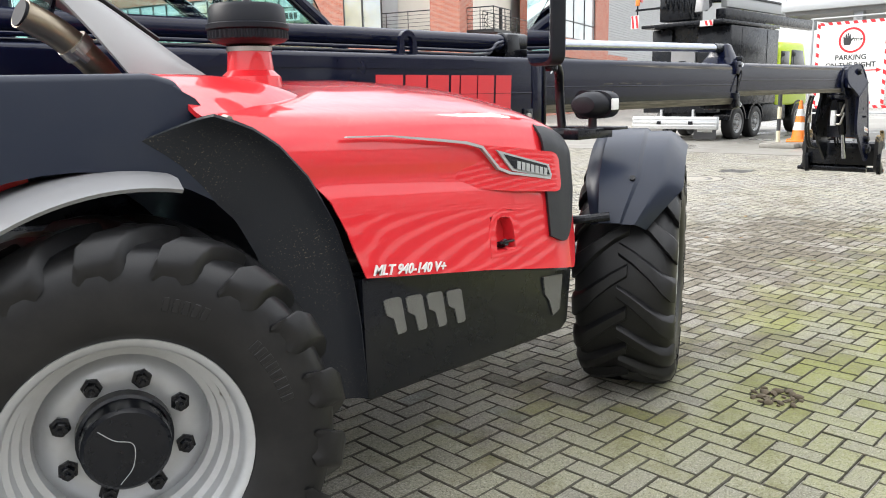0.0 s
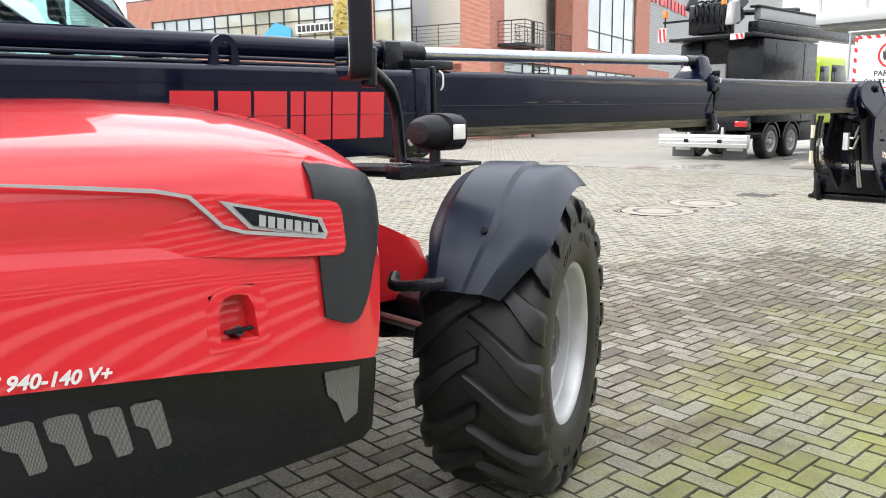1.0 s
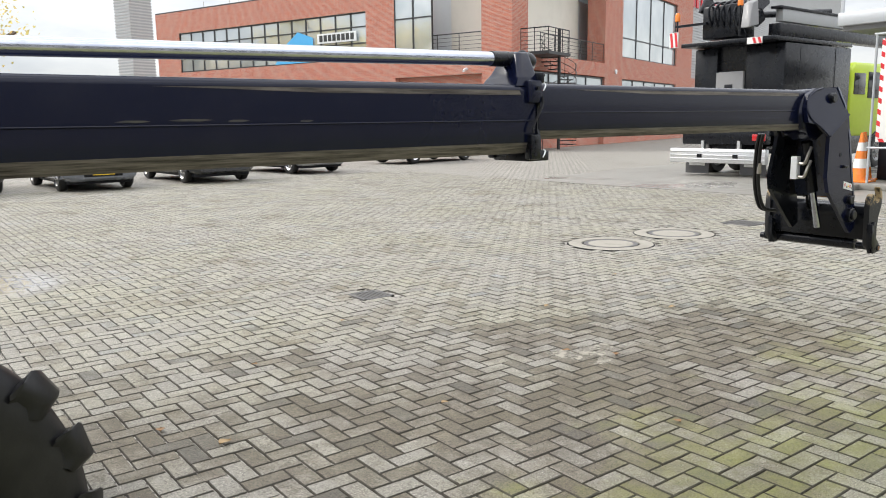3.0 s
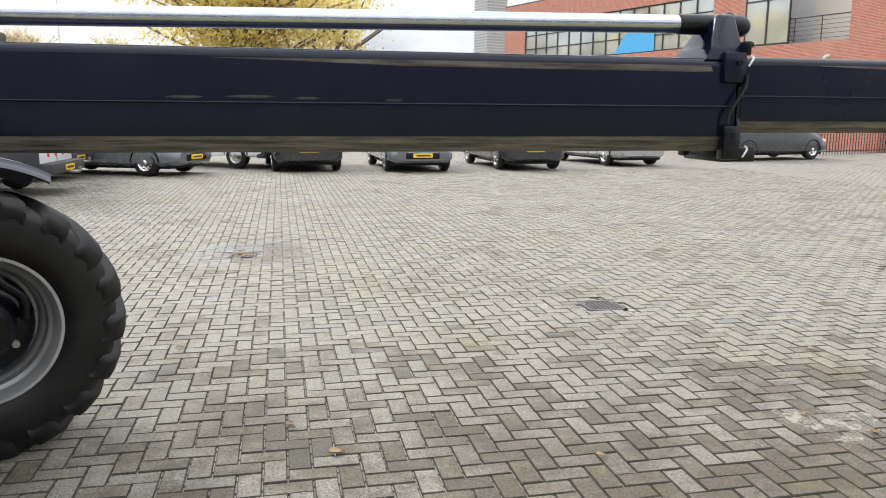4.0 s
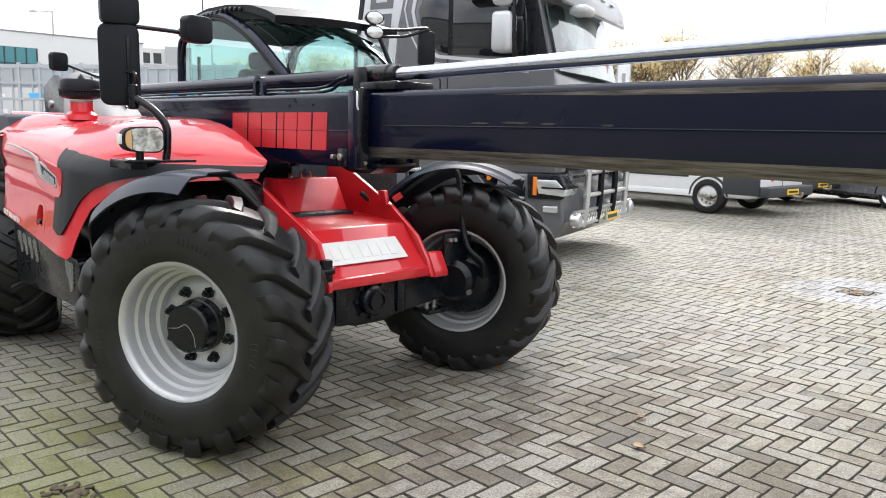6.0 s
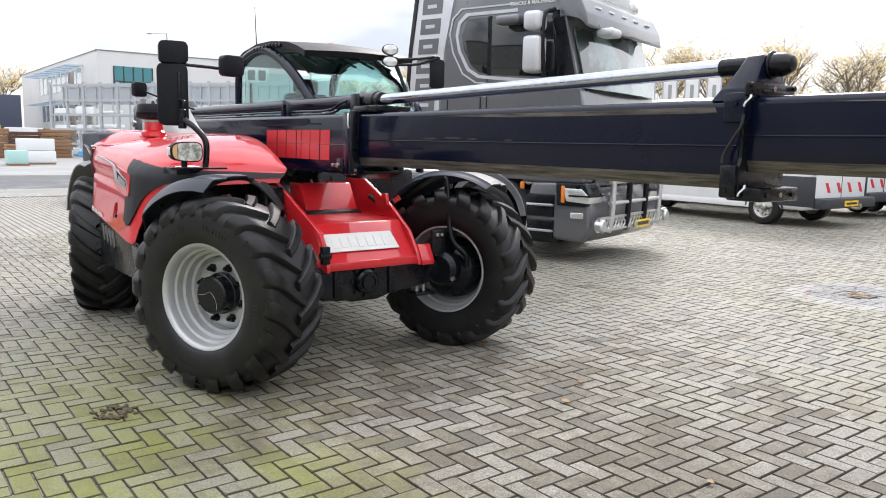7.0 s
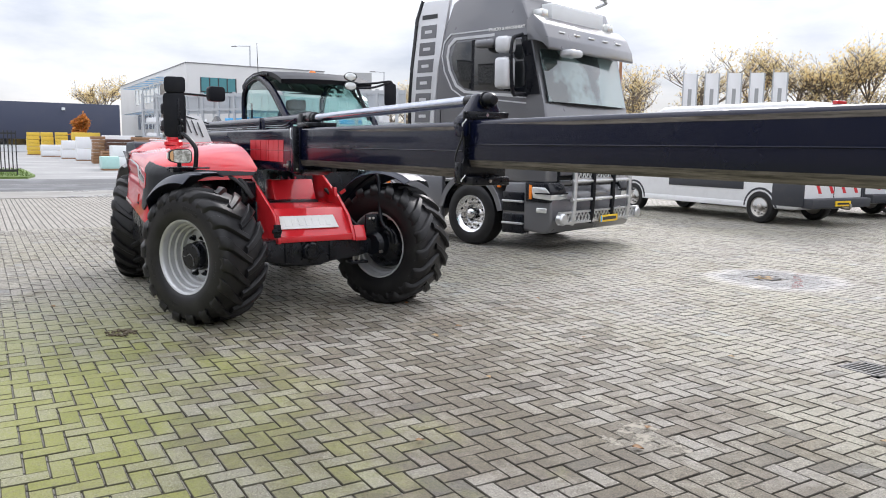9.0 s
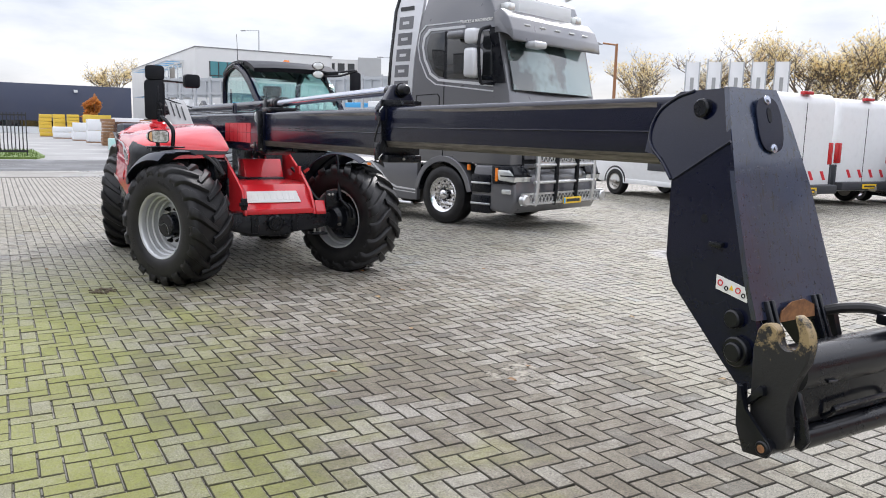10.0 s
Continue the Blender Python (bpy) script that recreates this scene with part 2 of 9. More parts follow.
k = Mat("red_paint", (0.62, 0.018, 0.026), 0.35, 0, 1.0, 0.25)
v = k.coord("Object")
n1, n2 = k.noise(1.4, 2, 0.5, v), k.noise(40, 3, 0.6, v)
k.set("Coat Roughness", 0.02)
k.set("Base Color", k.mix(k.math("MULTIPLY", k.ramp(n2, (0.62, 0.0), (0.72, 1.0)), 0.10), (0.62, 0.018, 0.026), (0.45, 0.10, 0.08)))
k.bump(k.math("ADD", k.math("MULTIPLY", k.noise(9, 2, 0.5, v), 1.0), k.math("MULTIPLY", k.noise(60, 2, 0.5, v), 0.05)), 0.12, 0.02)
RED = k.m
BLACK = paint("black_paint", (0.005, 0.006, 0.009), 0.27, 0.2, 0.02, spec=0.22)
BOOM = paint("dark_blue_black_paint", (0.0035, 0.0053, 0.0190), 0.2, 0.28, 0.02, 3.0, spec=0.16)
PLASTIC = paint("black_plastic", (0.007, 0.008, 0.012), 0.46, 0.0, 0.05, 8.0, spec=0.22)
FENDER = paint("fender_plastic", (0.011, 0.016, 0.031), 0.34, 0.0, 0.03, 5.0, spec=0.38)
GREY = paint("grey_plastic", (0.22, 0.22, 0.225), 0.45, 0.1, 0.2, 5.0)
RIM = paint("silver_rim_paint", (0.50, 0.51, 0.52), 0.38, 0.1, 0.3, 4.0, 0.45)
RIMDARK = paint("dull_silver_paint", (0.42, 0.43, 0.44), 0.5, 0.1, 0.35, 4.0)
CHROME = plain_metal("chromed_steel", (0.52, 0.55, 0.63), 0.14)
STEEL = plain_metal("worn_steel", (0.42, 0.40, 0.37), 0.42)
ALU = plain_metal("polished_aluminium", (0.85, 0.85, 0.86), 0.2)
WHITE = paint("white_paint", (0.78, 0.79, 0.80), 0.35, 0.3, 0.08)
DECAL_RED = paint("red_decal", (0.62, 0.02, 0.03), 0.4, 0.2, 0.1)
DECAL_SILVER = paint("silver_decal", (0.34, 0.35, 0.35), 0.35, 0.2, 0.05)
DECAL_WHITE = paint("white_decal", (0.75, 0.75, 0.73), 0.5, 0.0, 0.1)
ORANGE = paint("orange_plastic", (0.85, 0.22, 0.02), 0.25, 0.4, 0.05)
LENS = Mat("lamp_lens", (0.75, 0.77, 0.75), 0.12, 0.6).m
TRUCK = paint("grey_metallic_paint", (0.150, 0.153, 0.165), 0.3, 0.8, 0.03, 4.0, 0.45)
TRUCK_LIGHT = paint("silver_truck_trim", (0.58, 0.59, 0.61), 0.32, 0.5, 0.05, 4.0, 0.3)
LIME = paint("lime_paint", (0.55, 0.72, 0.03), 0.4, 0.3, 0.05)
YELLOW = paint("yellow_plate", (0.85, 0.55, 0.02), 0.4, 0.1, 0.05)
BLUE = paint("blue_film", (0.08, 0.42, 0.78), 0.35, 0.2, 0.03)
CAR_DARK = paint("dark_car_paint", (0.02, 0.022, 0.028), 0.25, 0.8, 0.04)
CAR_GREY = paint("grey_car_paint", (0.14, 0.15, 0.17), 0.25, 0.8, 0.04)
CLEAR = glass("clear_glass")
TINT = glass("tinted_glass", (0.66, 0.90, 0.87))
# the bright sky in the windscreen is painted as pale and dark patches
k = Mat("sky_painted_windscreen", (0.20, 0.27, 0.27), 0.03, 0.0, 1.0, 1.0)
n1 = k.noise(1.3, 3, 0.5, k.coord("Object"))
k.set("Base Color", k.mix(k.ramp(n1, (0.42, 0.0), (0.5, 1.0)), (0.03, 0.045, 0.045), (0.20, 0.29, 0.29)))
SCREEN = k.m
GLASS_DARK = dark_glass("dark_window_glass")

k = Mat("rubber", (0.012, 0.012, 0.013), 0.42, 0, 0, 0.4)
v = k.coord("Object")
n1, n2 = k.noise(5, 6, 0.65, v), k.noise(70, 3, 0.6, v)
k.set("Base Color", k.mix(k.ramp(n1, (0.45, 0.0), (0.78, 0.5)), (0.006, 0.006, 0.007), (0.030, 0.029, 0.028)))
k.bump(n2, 0.12, 0.003)
RUBBER = k.m

# ---- telehandler ----
BASE = (2.0, 3.09, 0)
mach = thing("telehandler", "red and black telescopic handler with a long extended boom", "telehandler", base=BASE)
OFF = Matrix.Translation(BASE).inverted()

# wheels: local z points out of the wheel
rim_prof = [(0.0, 0.015), (0.12, 0.015), (0.155, 0.03), (0.20, 0.03), (0.225, 0.012), (0.238, 0.0), (0.243, 0.035), (0.262, 0.04),
            (0.266, 0.085), (0.284, 0.092), (0.288, 0.135), (0.304, 0.142), (0.308, 0.185), (0.318, 0.205), (0.336, 0.210), (0.341, 0.200),
            (0.332, 0.185), (0.322, 0.14), (0.305, 0.10), (0.295, 0.0), (0.305, -0.10), (0.322, -0.15), (0.338, -0.20), (0.340, -0.212),
            (0.326, -0.212), (0.312, -0.19), (0.306, -0.13), (0.288, -0.12), (0.284, -0.07), (0.268, -0.06), (0.262, -0.015), (0.235, -0.012),
            (0.19, 0.005), (0.0, 0.0)]
rim_me = to_mesh(lathe([(r * 0.972, h) for r, h in rim_prof], 48), RIM, "wheel", 50)
tyre_half = [(0.3245, 0.203), (0.345, 0.224), (0.40, 0.234), (0.46, 0.236), (0.51, 0.228), (0.545, 0.208), (0.562, 0.17), (0.568, 0.08), (0.569, 0.0)]
bm = lathe(tyre_half + [(r, -h) for r, h in tyre_half[-2::-1]] + [(0.319, -0.1), (0.319, 0.1)], 72, closed=True)
lug = [(-0.022, 0.598, 0.55, 0.0, 2.7), (0.05, 0.604, 0.55, 4.5, 2.9), (0.12, 0.605, 0.55, 10.0, 3.4), (0.18, 0.600, 0.54, 15.5, 4.4),
       (0.218, 0.580, 0.52, 18.5, 5.2), (0.238, 0.545, 0.50, 20.0, 4.9), (0.2395, 0.512, 0.49, 20.6, 3.6), (0.228, 0.498, 0.48, 20.8, 2.2)]
tyre_me = to_mesh(bm, RUBBER, "tyre", 40)
lug_me = {}
for side in (1, -1):
    bm = bmesh.new()
    rows = []
    for h, rt, rb, a, w in lug:
        row = []
        for da, r in ((-w - 1.3, rb), (-w, rt - 0.006), (-w + 0.7, rt), (w - 0.7, rt), (w, rt - 0.006), (w + 1.3, rb)):
            t = radians(a + da)
            row.append(bm.verts.new((r * math.cos(t), r * math.sin(t), side * h)))
        rows.append(row)
    for p, q in zip(rows, rows[1:]):
        for j in range(5):
            bm.faces.new((p[j], p[j + 1], q[j + 1], q[j]))
    bm.faces.new(rows[0][::-1])
    bm.faces.new(rows[-1])
    lug_me[side] = to_mesh(bm, RUBBER, "tyre_lug", 40)
mark_me = to_mesh(box(-0.008, 0.008, -0.018, 0.018, -0.001, 0.003, 0.001, 1), RUBBER, "sidewall_mark")
hub_me = to_mesh(lathe([(0, 0.142), (0.106, 0.140), (0.116, 0.130), (0.119, 0.065), (0.128, 0.06), (0.129, 0.015)], 32), BLACK, "hub_cap")
hubline_me = to_mesh(tube([(-0.05, 0.08, 0.1425), (-0.02, 0.04, 0.1435), (0.02, 0.01, 0.1435), (0.0, -0.05, 0.1435), (-0.045, -0.085, 0.1425)], 0.0013, 6), DECAL_SILVER, "chalk_mark")
nut_me = to_mesh(lathe([(0.028, 0.0), (0.028, 0.018), (0.019, 0.02), (0.018, 0.045), (0.009, 0.046), (0.009, 0.06), (0, 0.06)], 6), BLACK, "lug_nut", 20)
inner_me = to_mesh(lathe([(0, -0.25), (0.085, -0.25), (0.11, -0.17), (0.19, -0.15), (0.23, -0.105), (0.24, -0.03)], 32), BLACK, "planet_hub")
valve_me = to_mesh(cyl((0, 0, 0), (0.02, 0.0, 0.04), 0.012, 0.009, 10), STEEL, "valve")


def sub(name, me, parent, m):
    ob = new(name, me)
    ob.parent = parent
    ob.matrix_local = m
    return ob


def add_wheel(x, y, steer, left):
    w = new("wheel", rim_me)
    w.parent = mach
    w.matrix_local = OFF @ pose(x, y, 0.59, 0, 0, steer + (180 if left else 0)) @ pose(0, 0, 0, 90, 0, 0) @ Matrix.Rotation(radians(17 * x), 4, "Z")
    w["label"] = "silver steel wheel"
    sub("tyre", tyre_me, w, Matrix.Identity(4))["label"] = "ribbed black tractor tyre"
    for side in (1, -1):
        for i in range(18):
            sub("tyre_lug", lug_me[side], w, Matrix.Rotation(radians(i * 20 + (10 if side < 0 else 0)), 4, "Z"))
    for a, n in ((60, 5), (25, 8), (-60, 6), (200, 5), (150, 8)):
        for j in range(n):
            sub("sidewall_mark", mark_me, w, Matrix.Rotation(radians(a - j * 3.4), 4, "Z") @ Matrix.Translation((0.43, 0, 0.2345)) @ pose(0, 0, 0, 0, 0, 90))
    sub("hub_cap", hub_me, w, Matrix.Identity(4))
    sub("planet_hub", inner_me, w, Matrix.Identity(4))
    sub("chalk_mark", hubline_me, w, Matrix.Identity(4))
    sub("valve", valve_me, w, Matrix.Translation((0.28, 0.04, 0.10)))
    for i in range(8):
        sub("lug_nut", nut_me, w, Matrix.Rotation(radians(45 * i + 12), 4, "Z") @ Matrix.Translation((0.168, 0, 0.022)))


FR, FL, RR, RL = (3.50, 2.12, 25.8), (3.42, 4.01, 25.0), (0.765, 2.09, -20.0), (0.66, 4.03, -20.0)
for x, y, s in (FR, RR):
    add_wheel(x, y, s, False)
for x, y, s in (FL, RL):
    add_wheel(x, y, s, True)


# mudguards that turn with the front wheels
def guard(cx, cy, steer, out, a0, a1, r=0.70):
    """An arched plastic mudguard, ridged along its length. out: -1 right wheel, 1 left wheel."""
    m = pose(cx, cy, 0.602, 0, 0, steer)

    def at(u, v):
        a = radians(lerp(a0, a1, u))
        w = lerp(-0.19, 0.25, v)
        rr = r + 0.012 * math.sin(u * math.pi)
        bump = 0.0
        if v < 0.10:
            bump = -0.022 * (0.10 - v) / 0.10
        elif 0.14 < v < 0.56:
            bump = 0.014
        elif v > 0.80:
            bump = -0.075 * ((v - 0.80) / 0.20) ** 1.3
        taper = 0.0 if u < 0.72 else -0.15 * (u - 0.72) / 0.28
        w2 = w + taper * (v - 0.25) / 0.75
        return m @ Vector(((rr + bump) * math.cos(a), out * w2, (rr + bump) * math.sin(a)))
    return sheet(at, 30, 26, 0.008)


g = part("mudguard", guard(FR[0], FR[1], FR[2], -1, 84, 153), FENDER, mach, "moulded black plastic mudguard")
fm = pose(FR[0], FR[1], 0.602, 0, 0, FR[2])
part("bolt_hole", cyl(fm @ Vector((-0.4950, -0.03, 0.4950)), fm @ Vector((-0.5185, -0.03, 0.5185)), 0.013, n=14), BLACK, g)
part("bracket", tube([fm @ Vector(p) for p in ((-0.62, 0.26, 0.36), (-0.69, 0.22, 0.34), (-0.67, 0.05, 0.36))], 0.02, 10, 4), BLACK, g)
g2 = part("mudguard", guard(FL[0], FL[1], FL[2], 1, 62, 150), FENDER, mach, "moulded black plastic mudguard")
fl = pose(FL[0], FL[1], 0.602, 0, 0, FL[2])
part("strut", tube([(3.48, 3.83, 1.28), (3.50, 3.835, 1.25), (3.53, 3.83, 1.10), (3.56, 3.83, 0.90), (3.60, 3.84, 0.80), (3.66, 3.90, 0.72), (3.66, 3.92, 0.62)], 0.021, 12), BLACK, g2)
part("bracket_plate", box(3.52, 3.545, 3.68, 3.92, 0.72, 0.90, 0.008, m=Matrix.Identity(4)), BLACK, g2)
for yy in (3.71, 3.75):
    part("bolt", cyl((3.545, yy, 0.86), (3.57, yy, 0.865), 0.014, n=6), STEEL, g2)


# rear mudguards, dull black strips over the wheels
def strip(cx, cy, out, a0, a1):
    def at(u, v):
        a = radians(lerp(a0, a1, u))
        w = lerp(-0.12, 0.20, v)
        rr = 0.712 + (0.02 * math.sin(math.pi * v)) - (0.02 if v < 0.01 or v > 0.99 else 0.0)
        return Vector((cx + rr * math.cos(a), cy + out * w, 0.60 + rr * math.sin(a)))
    return sheet(at, 24, 8, 0.012)


part("rear_mudguard", strip(RR[0], RR[1], -1, 78, 160), GREY, mach, "scuffed dark grey plastic mudguard")
part("rear_mudguard", strip(RL[0], RL[1], 1, 50, 160), GREY, mach, "scuffed dark grey plastic mudguard")

# black wheel arch and flank over the rear wheel
arc = [(0.66 + 0.735 * math.cos(radians(a)), 0.60 + 0.735 * math.sin(radians(a))) for a in range(112, 6, -6)]
poly = [(0.38, 1.32), (0.38, 1.54), (0.44, 1.57), (0.90, 1.578), (0.97, 1.56), (1.00, 1.50), (1.06, 1.43), (1.12, 1.39), (1.27, 1.27), (1.365, 1.12), (1.43, 0.97), (1.47, 0.80), (1.49, 0.55), (1.40, 0.55)] + arc[::-1]
part("wheel_arch", prism(poly, 2.0, 2.78, "y", 0.085, 6), FENDER, mach, "black plastic wheel arch lining")


k = Mat("dusty_black_plastic", (0.012, 0.013, 0.017), 0.5, 0, 0, 0.35)
v = k.coord("Object")
n1, n2 = k.noise(180, 2, 0.6, v), k.noise(4, 4, 0.6, v)
k.set("Base Color", k.mix(k.math("MULTIPLY", k.ramp(n1, (0.62, 0.0), (0.70, 1.0)), k.ramp(n2, (0.42, 0.0), (0.62, 0.8))), (0.013, 0.015, 0.020), (0.16, 0.135, 0.10)))
k.bump(n1, 0.2, 0.002)
SPECK = k.m


def flare(u, v):
    # the swept lip that joins the arch to the hood
    edge = [(0.0, 1.475, 0.53), (0.22, 1.455, 0.80), (0.35, 1.43, 0.96), (0.52, 1.375, 1.12), (0.7, 1.29, 1.27), (0.84, 1.19, 1.375), (0.93, 1.10, 1.43), (1.0, 1.00, 1.462)]
    x = curve_at([(a, b_) for a, b_, c in edge], u)
    z = curve_at([(a, c) for a, b_, c in edge], u)
    return Vector((x - 0.26 * v * (1 - u * 0.45), lerp(1.872, 1.999, v ** 0.55), z - (0.16 - 0.10 * max(0.0, (u - 0.8) / 0.2)) * v * u))


part("arch_lip", sheet(flare, 24, 12, 0.008), SPECK, mach, "dusty black plastic lip")


# hood
def side_y(x):
    return curve_at([(1.0, 1.90), (1.25, 1.862), (1.5, 1.850), (2.45, 1.850), (2.53, 1.862), (2.60, 1.895), (2.655, 1.95), (2.70, 2.04), (2.76, 2.20), (2.87, 2.45), (3.0, 2.72)], x)


def top_z(x):
    return curve_at([(1.0, 1.47), (1.25, 1.45), (1.5, 1.44), (1.9, 1.43), (2.2, 1.415), (2.4, 1.385), (2.55, 1.345), (2.66, 1.325), (2.8, 1.315), (3.0, 1.31)], x)


def crown_z(x):
    return curve_at([(1.0, 1.53), (1.3, 1.56), (1.6, 1.578), (2.0, 1.58), (2.3, 1.565), (2.5, 1.535), (2.65, 1.495), (2.8, 1.435), (3.0, 1.335)], x)


def low_z(x):
    return curve_at([(1.4, 0.955), (2.0, 0.880), (2.56, 0.795), (2.60, 0.93), (2.64, 1.06), (2.70, 1.165), (2.76, 1.20), (2.82, 1.215), (3.0, 1.235)], x)


def rear_x(z):
    return curve_at([(0.80, 1.475), (0.95, 1.45), (1.04, 1.42), (1.11, 1.40), (1.21, 1.355), (1.29, 1.29), (1.37, 1.205), (1.41, 1.14), (1.44, 1.08), (1.60, 1.0)], z)


def lean(z):
    """The flank leans in towards its top."""
    return 0.10 * (z - 1.13)


def hood_at(u, v):
    """u: from the rear arch to the nose; v: 0 to 0.5 up the flank, 0.5 to 1 over the top to the boom."""
    x0 = lerp(1.0, 3.0, u)
    if v <= 0.5:
        k_ = v / 0.5
        z = lerp(low_z(max(x0, 1.44)), top_z(x0), k_)
        xr = rear_x(z)
        x = lerp(xr, 3.0, u)
        z = lerp(low_z(max(x, 1.44)), top_z(x), k_)
        y = side_y(x) + 0.035 * max(0.0, (k_ - 0.75) / 0.25) ** 2
        # a shallow crease under the shoulder and a flare to the bottom edge
        y += 0.014 * math.exp(-((k_ - 0.62) / 0.07) ** 2) * (1 if x < 2.42 else 0.2) - 0.012 * (1 - k_) ** 3 + lean(z)
        return Vector((x, y, z))
    k_ = (v - 0.5) / 0.5
    x = lerp(rear_x(top_z(x0)), 3.0, u)
    ys, yi = side_y(x) + 0.035 + lean(top_z(x)), 2.78
    y = lerp(ys, yi, k_)
    z = lerp(top_z(x), crown_z(x), math.sin(k_ * math.pi / 2) ** 0.75)
    return Vector((x, y, z))


hood_bm = sheet(hood_at, 60, 40, 0.006)
# the opening of the latch pocket
bmesh.ops.delete(hood_bm, geom=[f for f in hood_bm.faces if 2.045 < f.calc_center_median().x < 2.185 and 0.93 < f.calc_center_median().z < 1.07 and f.calc_center_median().y < 2.0], context="FACES")
hood = part("hood", hood_bm, RED, mach, "glossy red engine hood", 40)


def cowl(u, v):
    # from the pointed toe at the arch up to the flat top round the filter
    xa = curve_at([(0.0, 1.055), (0.12, 1.0), (0.45, 0.985), (0.6, 0.99), (1.0, 1.0)], v)
    xb = curve_at([(0.0, 1.11), (0.12, 1.16), (0.3, 1.245), (0.45, 1.35), (0.6, 1.48), (0.75, 1.575), (1.0, 1.66)], v)
    y = curve_at([(0.0, 1.925), (0.12, 1.955), (0.45, 2.09), (0.6, 2.18), (1.0, 2.76)], v)
    z = curve_at([(0.0, 1.43), (0.12, 1.468), (0.45, 1.548), (0.6, 1.583), (1.0, 1.598)], v)
    return Vector((lerp(xa, xb, u), y + 0.012 * math.sin(math.pi * u), z - 0.065 * u ** 3 * min(1.0, v * 3)))


rear_cap = part("hood_rear", sheet(cowl, 14, 36, 0.014), RED, mach, "red filter cowl", 30)
part("screw", cyl((1.07, 1.945, 1.455), (1.07, 1.918, 1.45), 0.012, n=8), STEEL, rear_cap)


def on_flank(x, z, off):
    """A point off the hood's flank at x and z."""
    e = 0.01
    d = (side_y(x + e) - side_y(x - e)) / (2 * e)
    n_ = Vector((d, -1, 0)).normalized()
    return Vector((x, side_y(x) + lean(z) - 0.012 * max(0.0, 1 - (z - low_z(x)) / (top_z(x) - low_z(x))) ** 3, z)) + n_ * off


# black mesh panel that wraps the hood's corner
def mesh_panel(u, v):
    x = lerp(2.375, 3.0, u)
    lo = curve_at([(2.37, 0.955), (2.45, 0.92), (2.49, 0.925), (2.53, 0.98), (2.57, 1.06), (2.62, 1.15), (2.68, 1.215), (2.74, 1.245), (2.80, 1.258), (3.0, 1.27)], x)
    hi = curve_at([(2.37, 1.385), (2.42, 1.40), (2.50, 1.385), (2.58, 1.35), (2.66, 1.328), (2.80, 1.312), (2.97, 1.302)], x)
    z = lerp(lo, hi, v)
    p = on_flank(x, z, 0.014)
    zt = top_z(x)
    if z > zt - 0.09:
        p.y += 0.5 * (z - zt + 0.09) ** 2 / 0.09 + max(0.0, z - zt) * 1.2
    return p


k = Mat("black_mesh", (0.01, 0.011, 0.012), 0.5)
v = k.coord("Object", (1, 1, 1))
w1, w2 = k.wave(95, v, 0, "X"), k.wave(95, v, 0, "Z")
h = k.math("MULTIPLY", w1, w2)
k.set("Base Color", k.mix(h, (0.006, 0.007, 0.010), (0.014, 0.016, 0.021)))
k.bump(h, 0.12, 0.002)
MESH = k.m
part("grille_panel", sheet(mesh_panel, 30, 20, 0.010), MESH, hood, "black perforated grille panel")


def side_patch(name, pts, mat, label="", off=0.004, th=0.006, sub_to=None, rise=None):
    """A flat-lying shape on the hood's flank, from its outline in x and z. rise: it grows out of the flank from there on."""
    b = bmesh.new()
    lift = lambda x: off if rise is None else lerp(-0.022, off, min(1.0, max(0.0, (x - rise[0]) / (rise[1] - rise[0]))))
    lo = [b.verts.new(on_flank(x, z, lift(x) - th)) for x, z in pts]
    hi = [b.verts.new(on_flank(x, z, lift(x))) for x, z in pts]
    b.faces.new(hi)
    b.faces.new(lo[::-1])
    for i in range(len(pts)):
        j = (i + 1) % len(pts)
        b.faces.new((lo[i], lo[j], hi[j], hi[i]))
    bmesh.ops.triangulate(b, faces=[f for f in b.faces if len(f.verts) > 4])
    return part(name, b, mat, sub_to or hood, label)


# raised flank lip that carries the badge, the silver line and the badge itself
side_patch("flank_lip", [(1.80, 1.362), (2.02, 1.328), (2.24, 1.302), (2.42, 1.278), (2.445, 1.268), (2.458, 1.245), (2.462, 1.15), (2.452, 1.128), (2.43, 1.122), (2.20, 1.145), (1.90, 1.185), (1.80, 1.20)], RED, off=0.018, th=0.02, rise=(1.80, 2.24))
line = [(1.43, 1.388), (1.60, 1.383), (1.80, 1.362), (1.94, 1.345), (2.02, 1.325), (2.06, 1.285), (2.10, 1.243), (2.16, 1.222), (2.40, 1.182)]
line = line + [(x - 0.006, z - 0.0085 if i > 1 else z - 0.004) for i, (x, z) in list(enumerate(line))[::-1]]
side_patch("silver_line", line, DECAL_SILVER, off=0.022, th=0.016)
side_patch("badge_rim", [(2.095, 1.305), (2.39, 1.232), (2.405, 1.19), (2.40, 1.178), (2.17, 1.225)], DECAL_SILVER, off=0.020, th=0.008)
side_patch("badge", [(2.13, 1.288), (2.375, 1.228), (2.39, 1.192), (2.18, 1.232)], BLACK, off=0.023, th=0.006)
for i in range(7):
    x = 2.195 + i * 0.026
    z = 1.2425 - i * 0.0062
    side_patch("badge_bar", [(x + 0.004, z + 0.017), (x + 0.023, z + 0.0125), (x + 0.019, z - 0.017), (x, z - 0.0125)], DECAL_SILVER, off=0.0245, th=0.003)
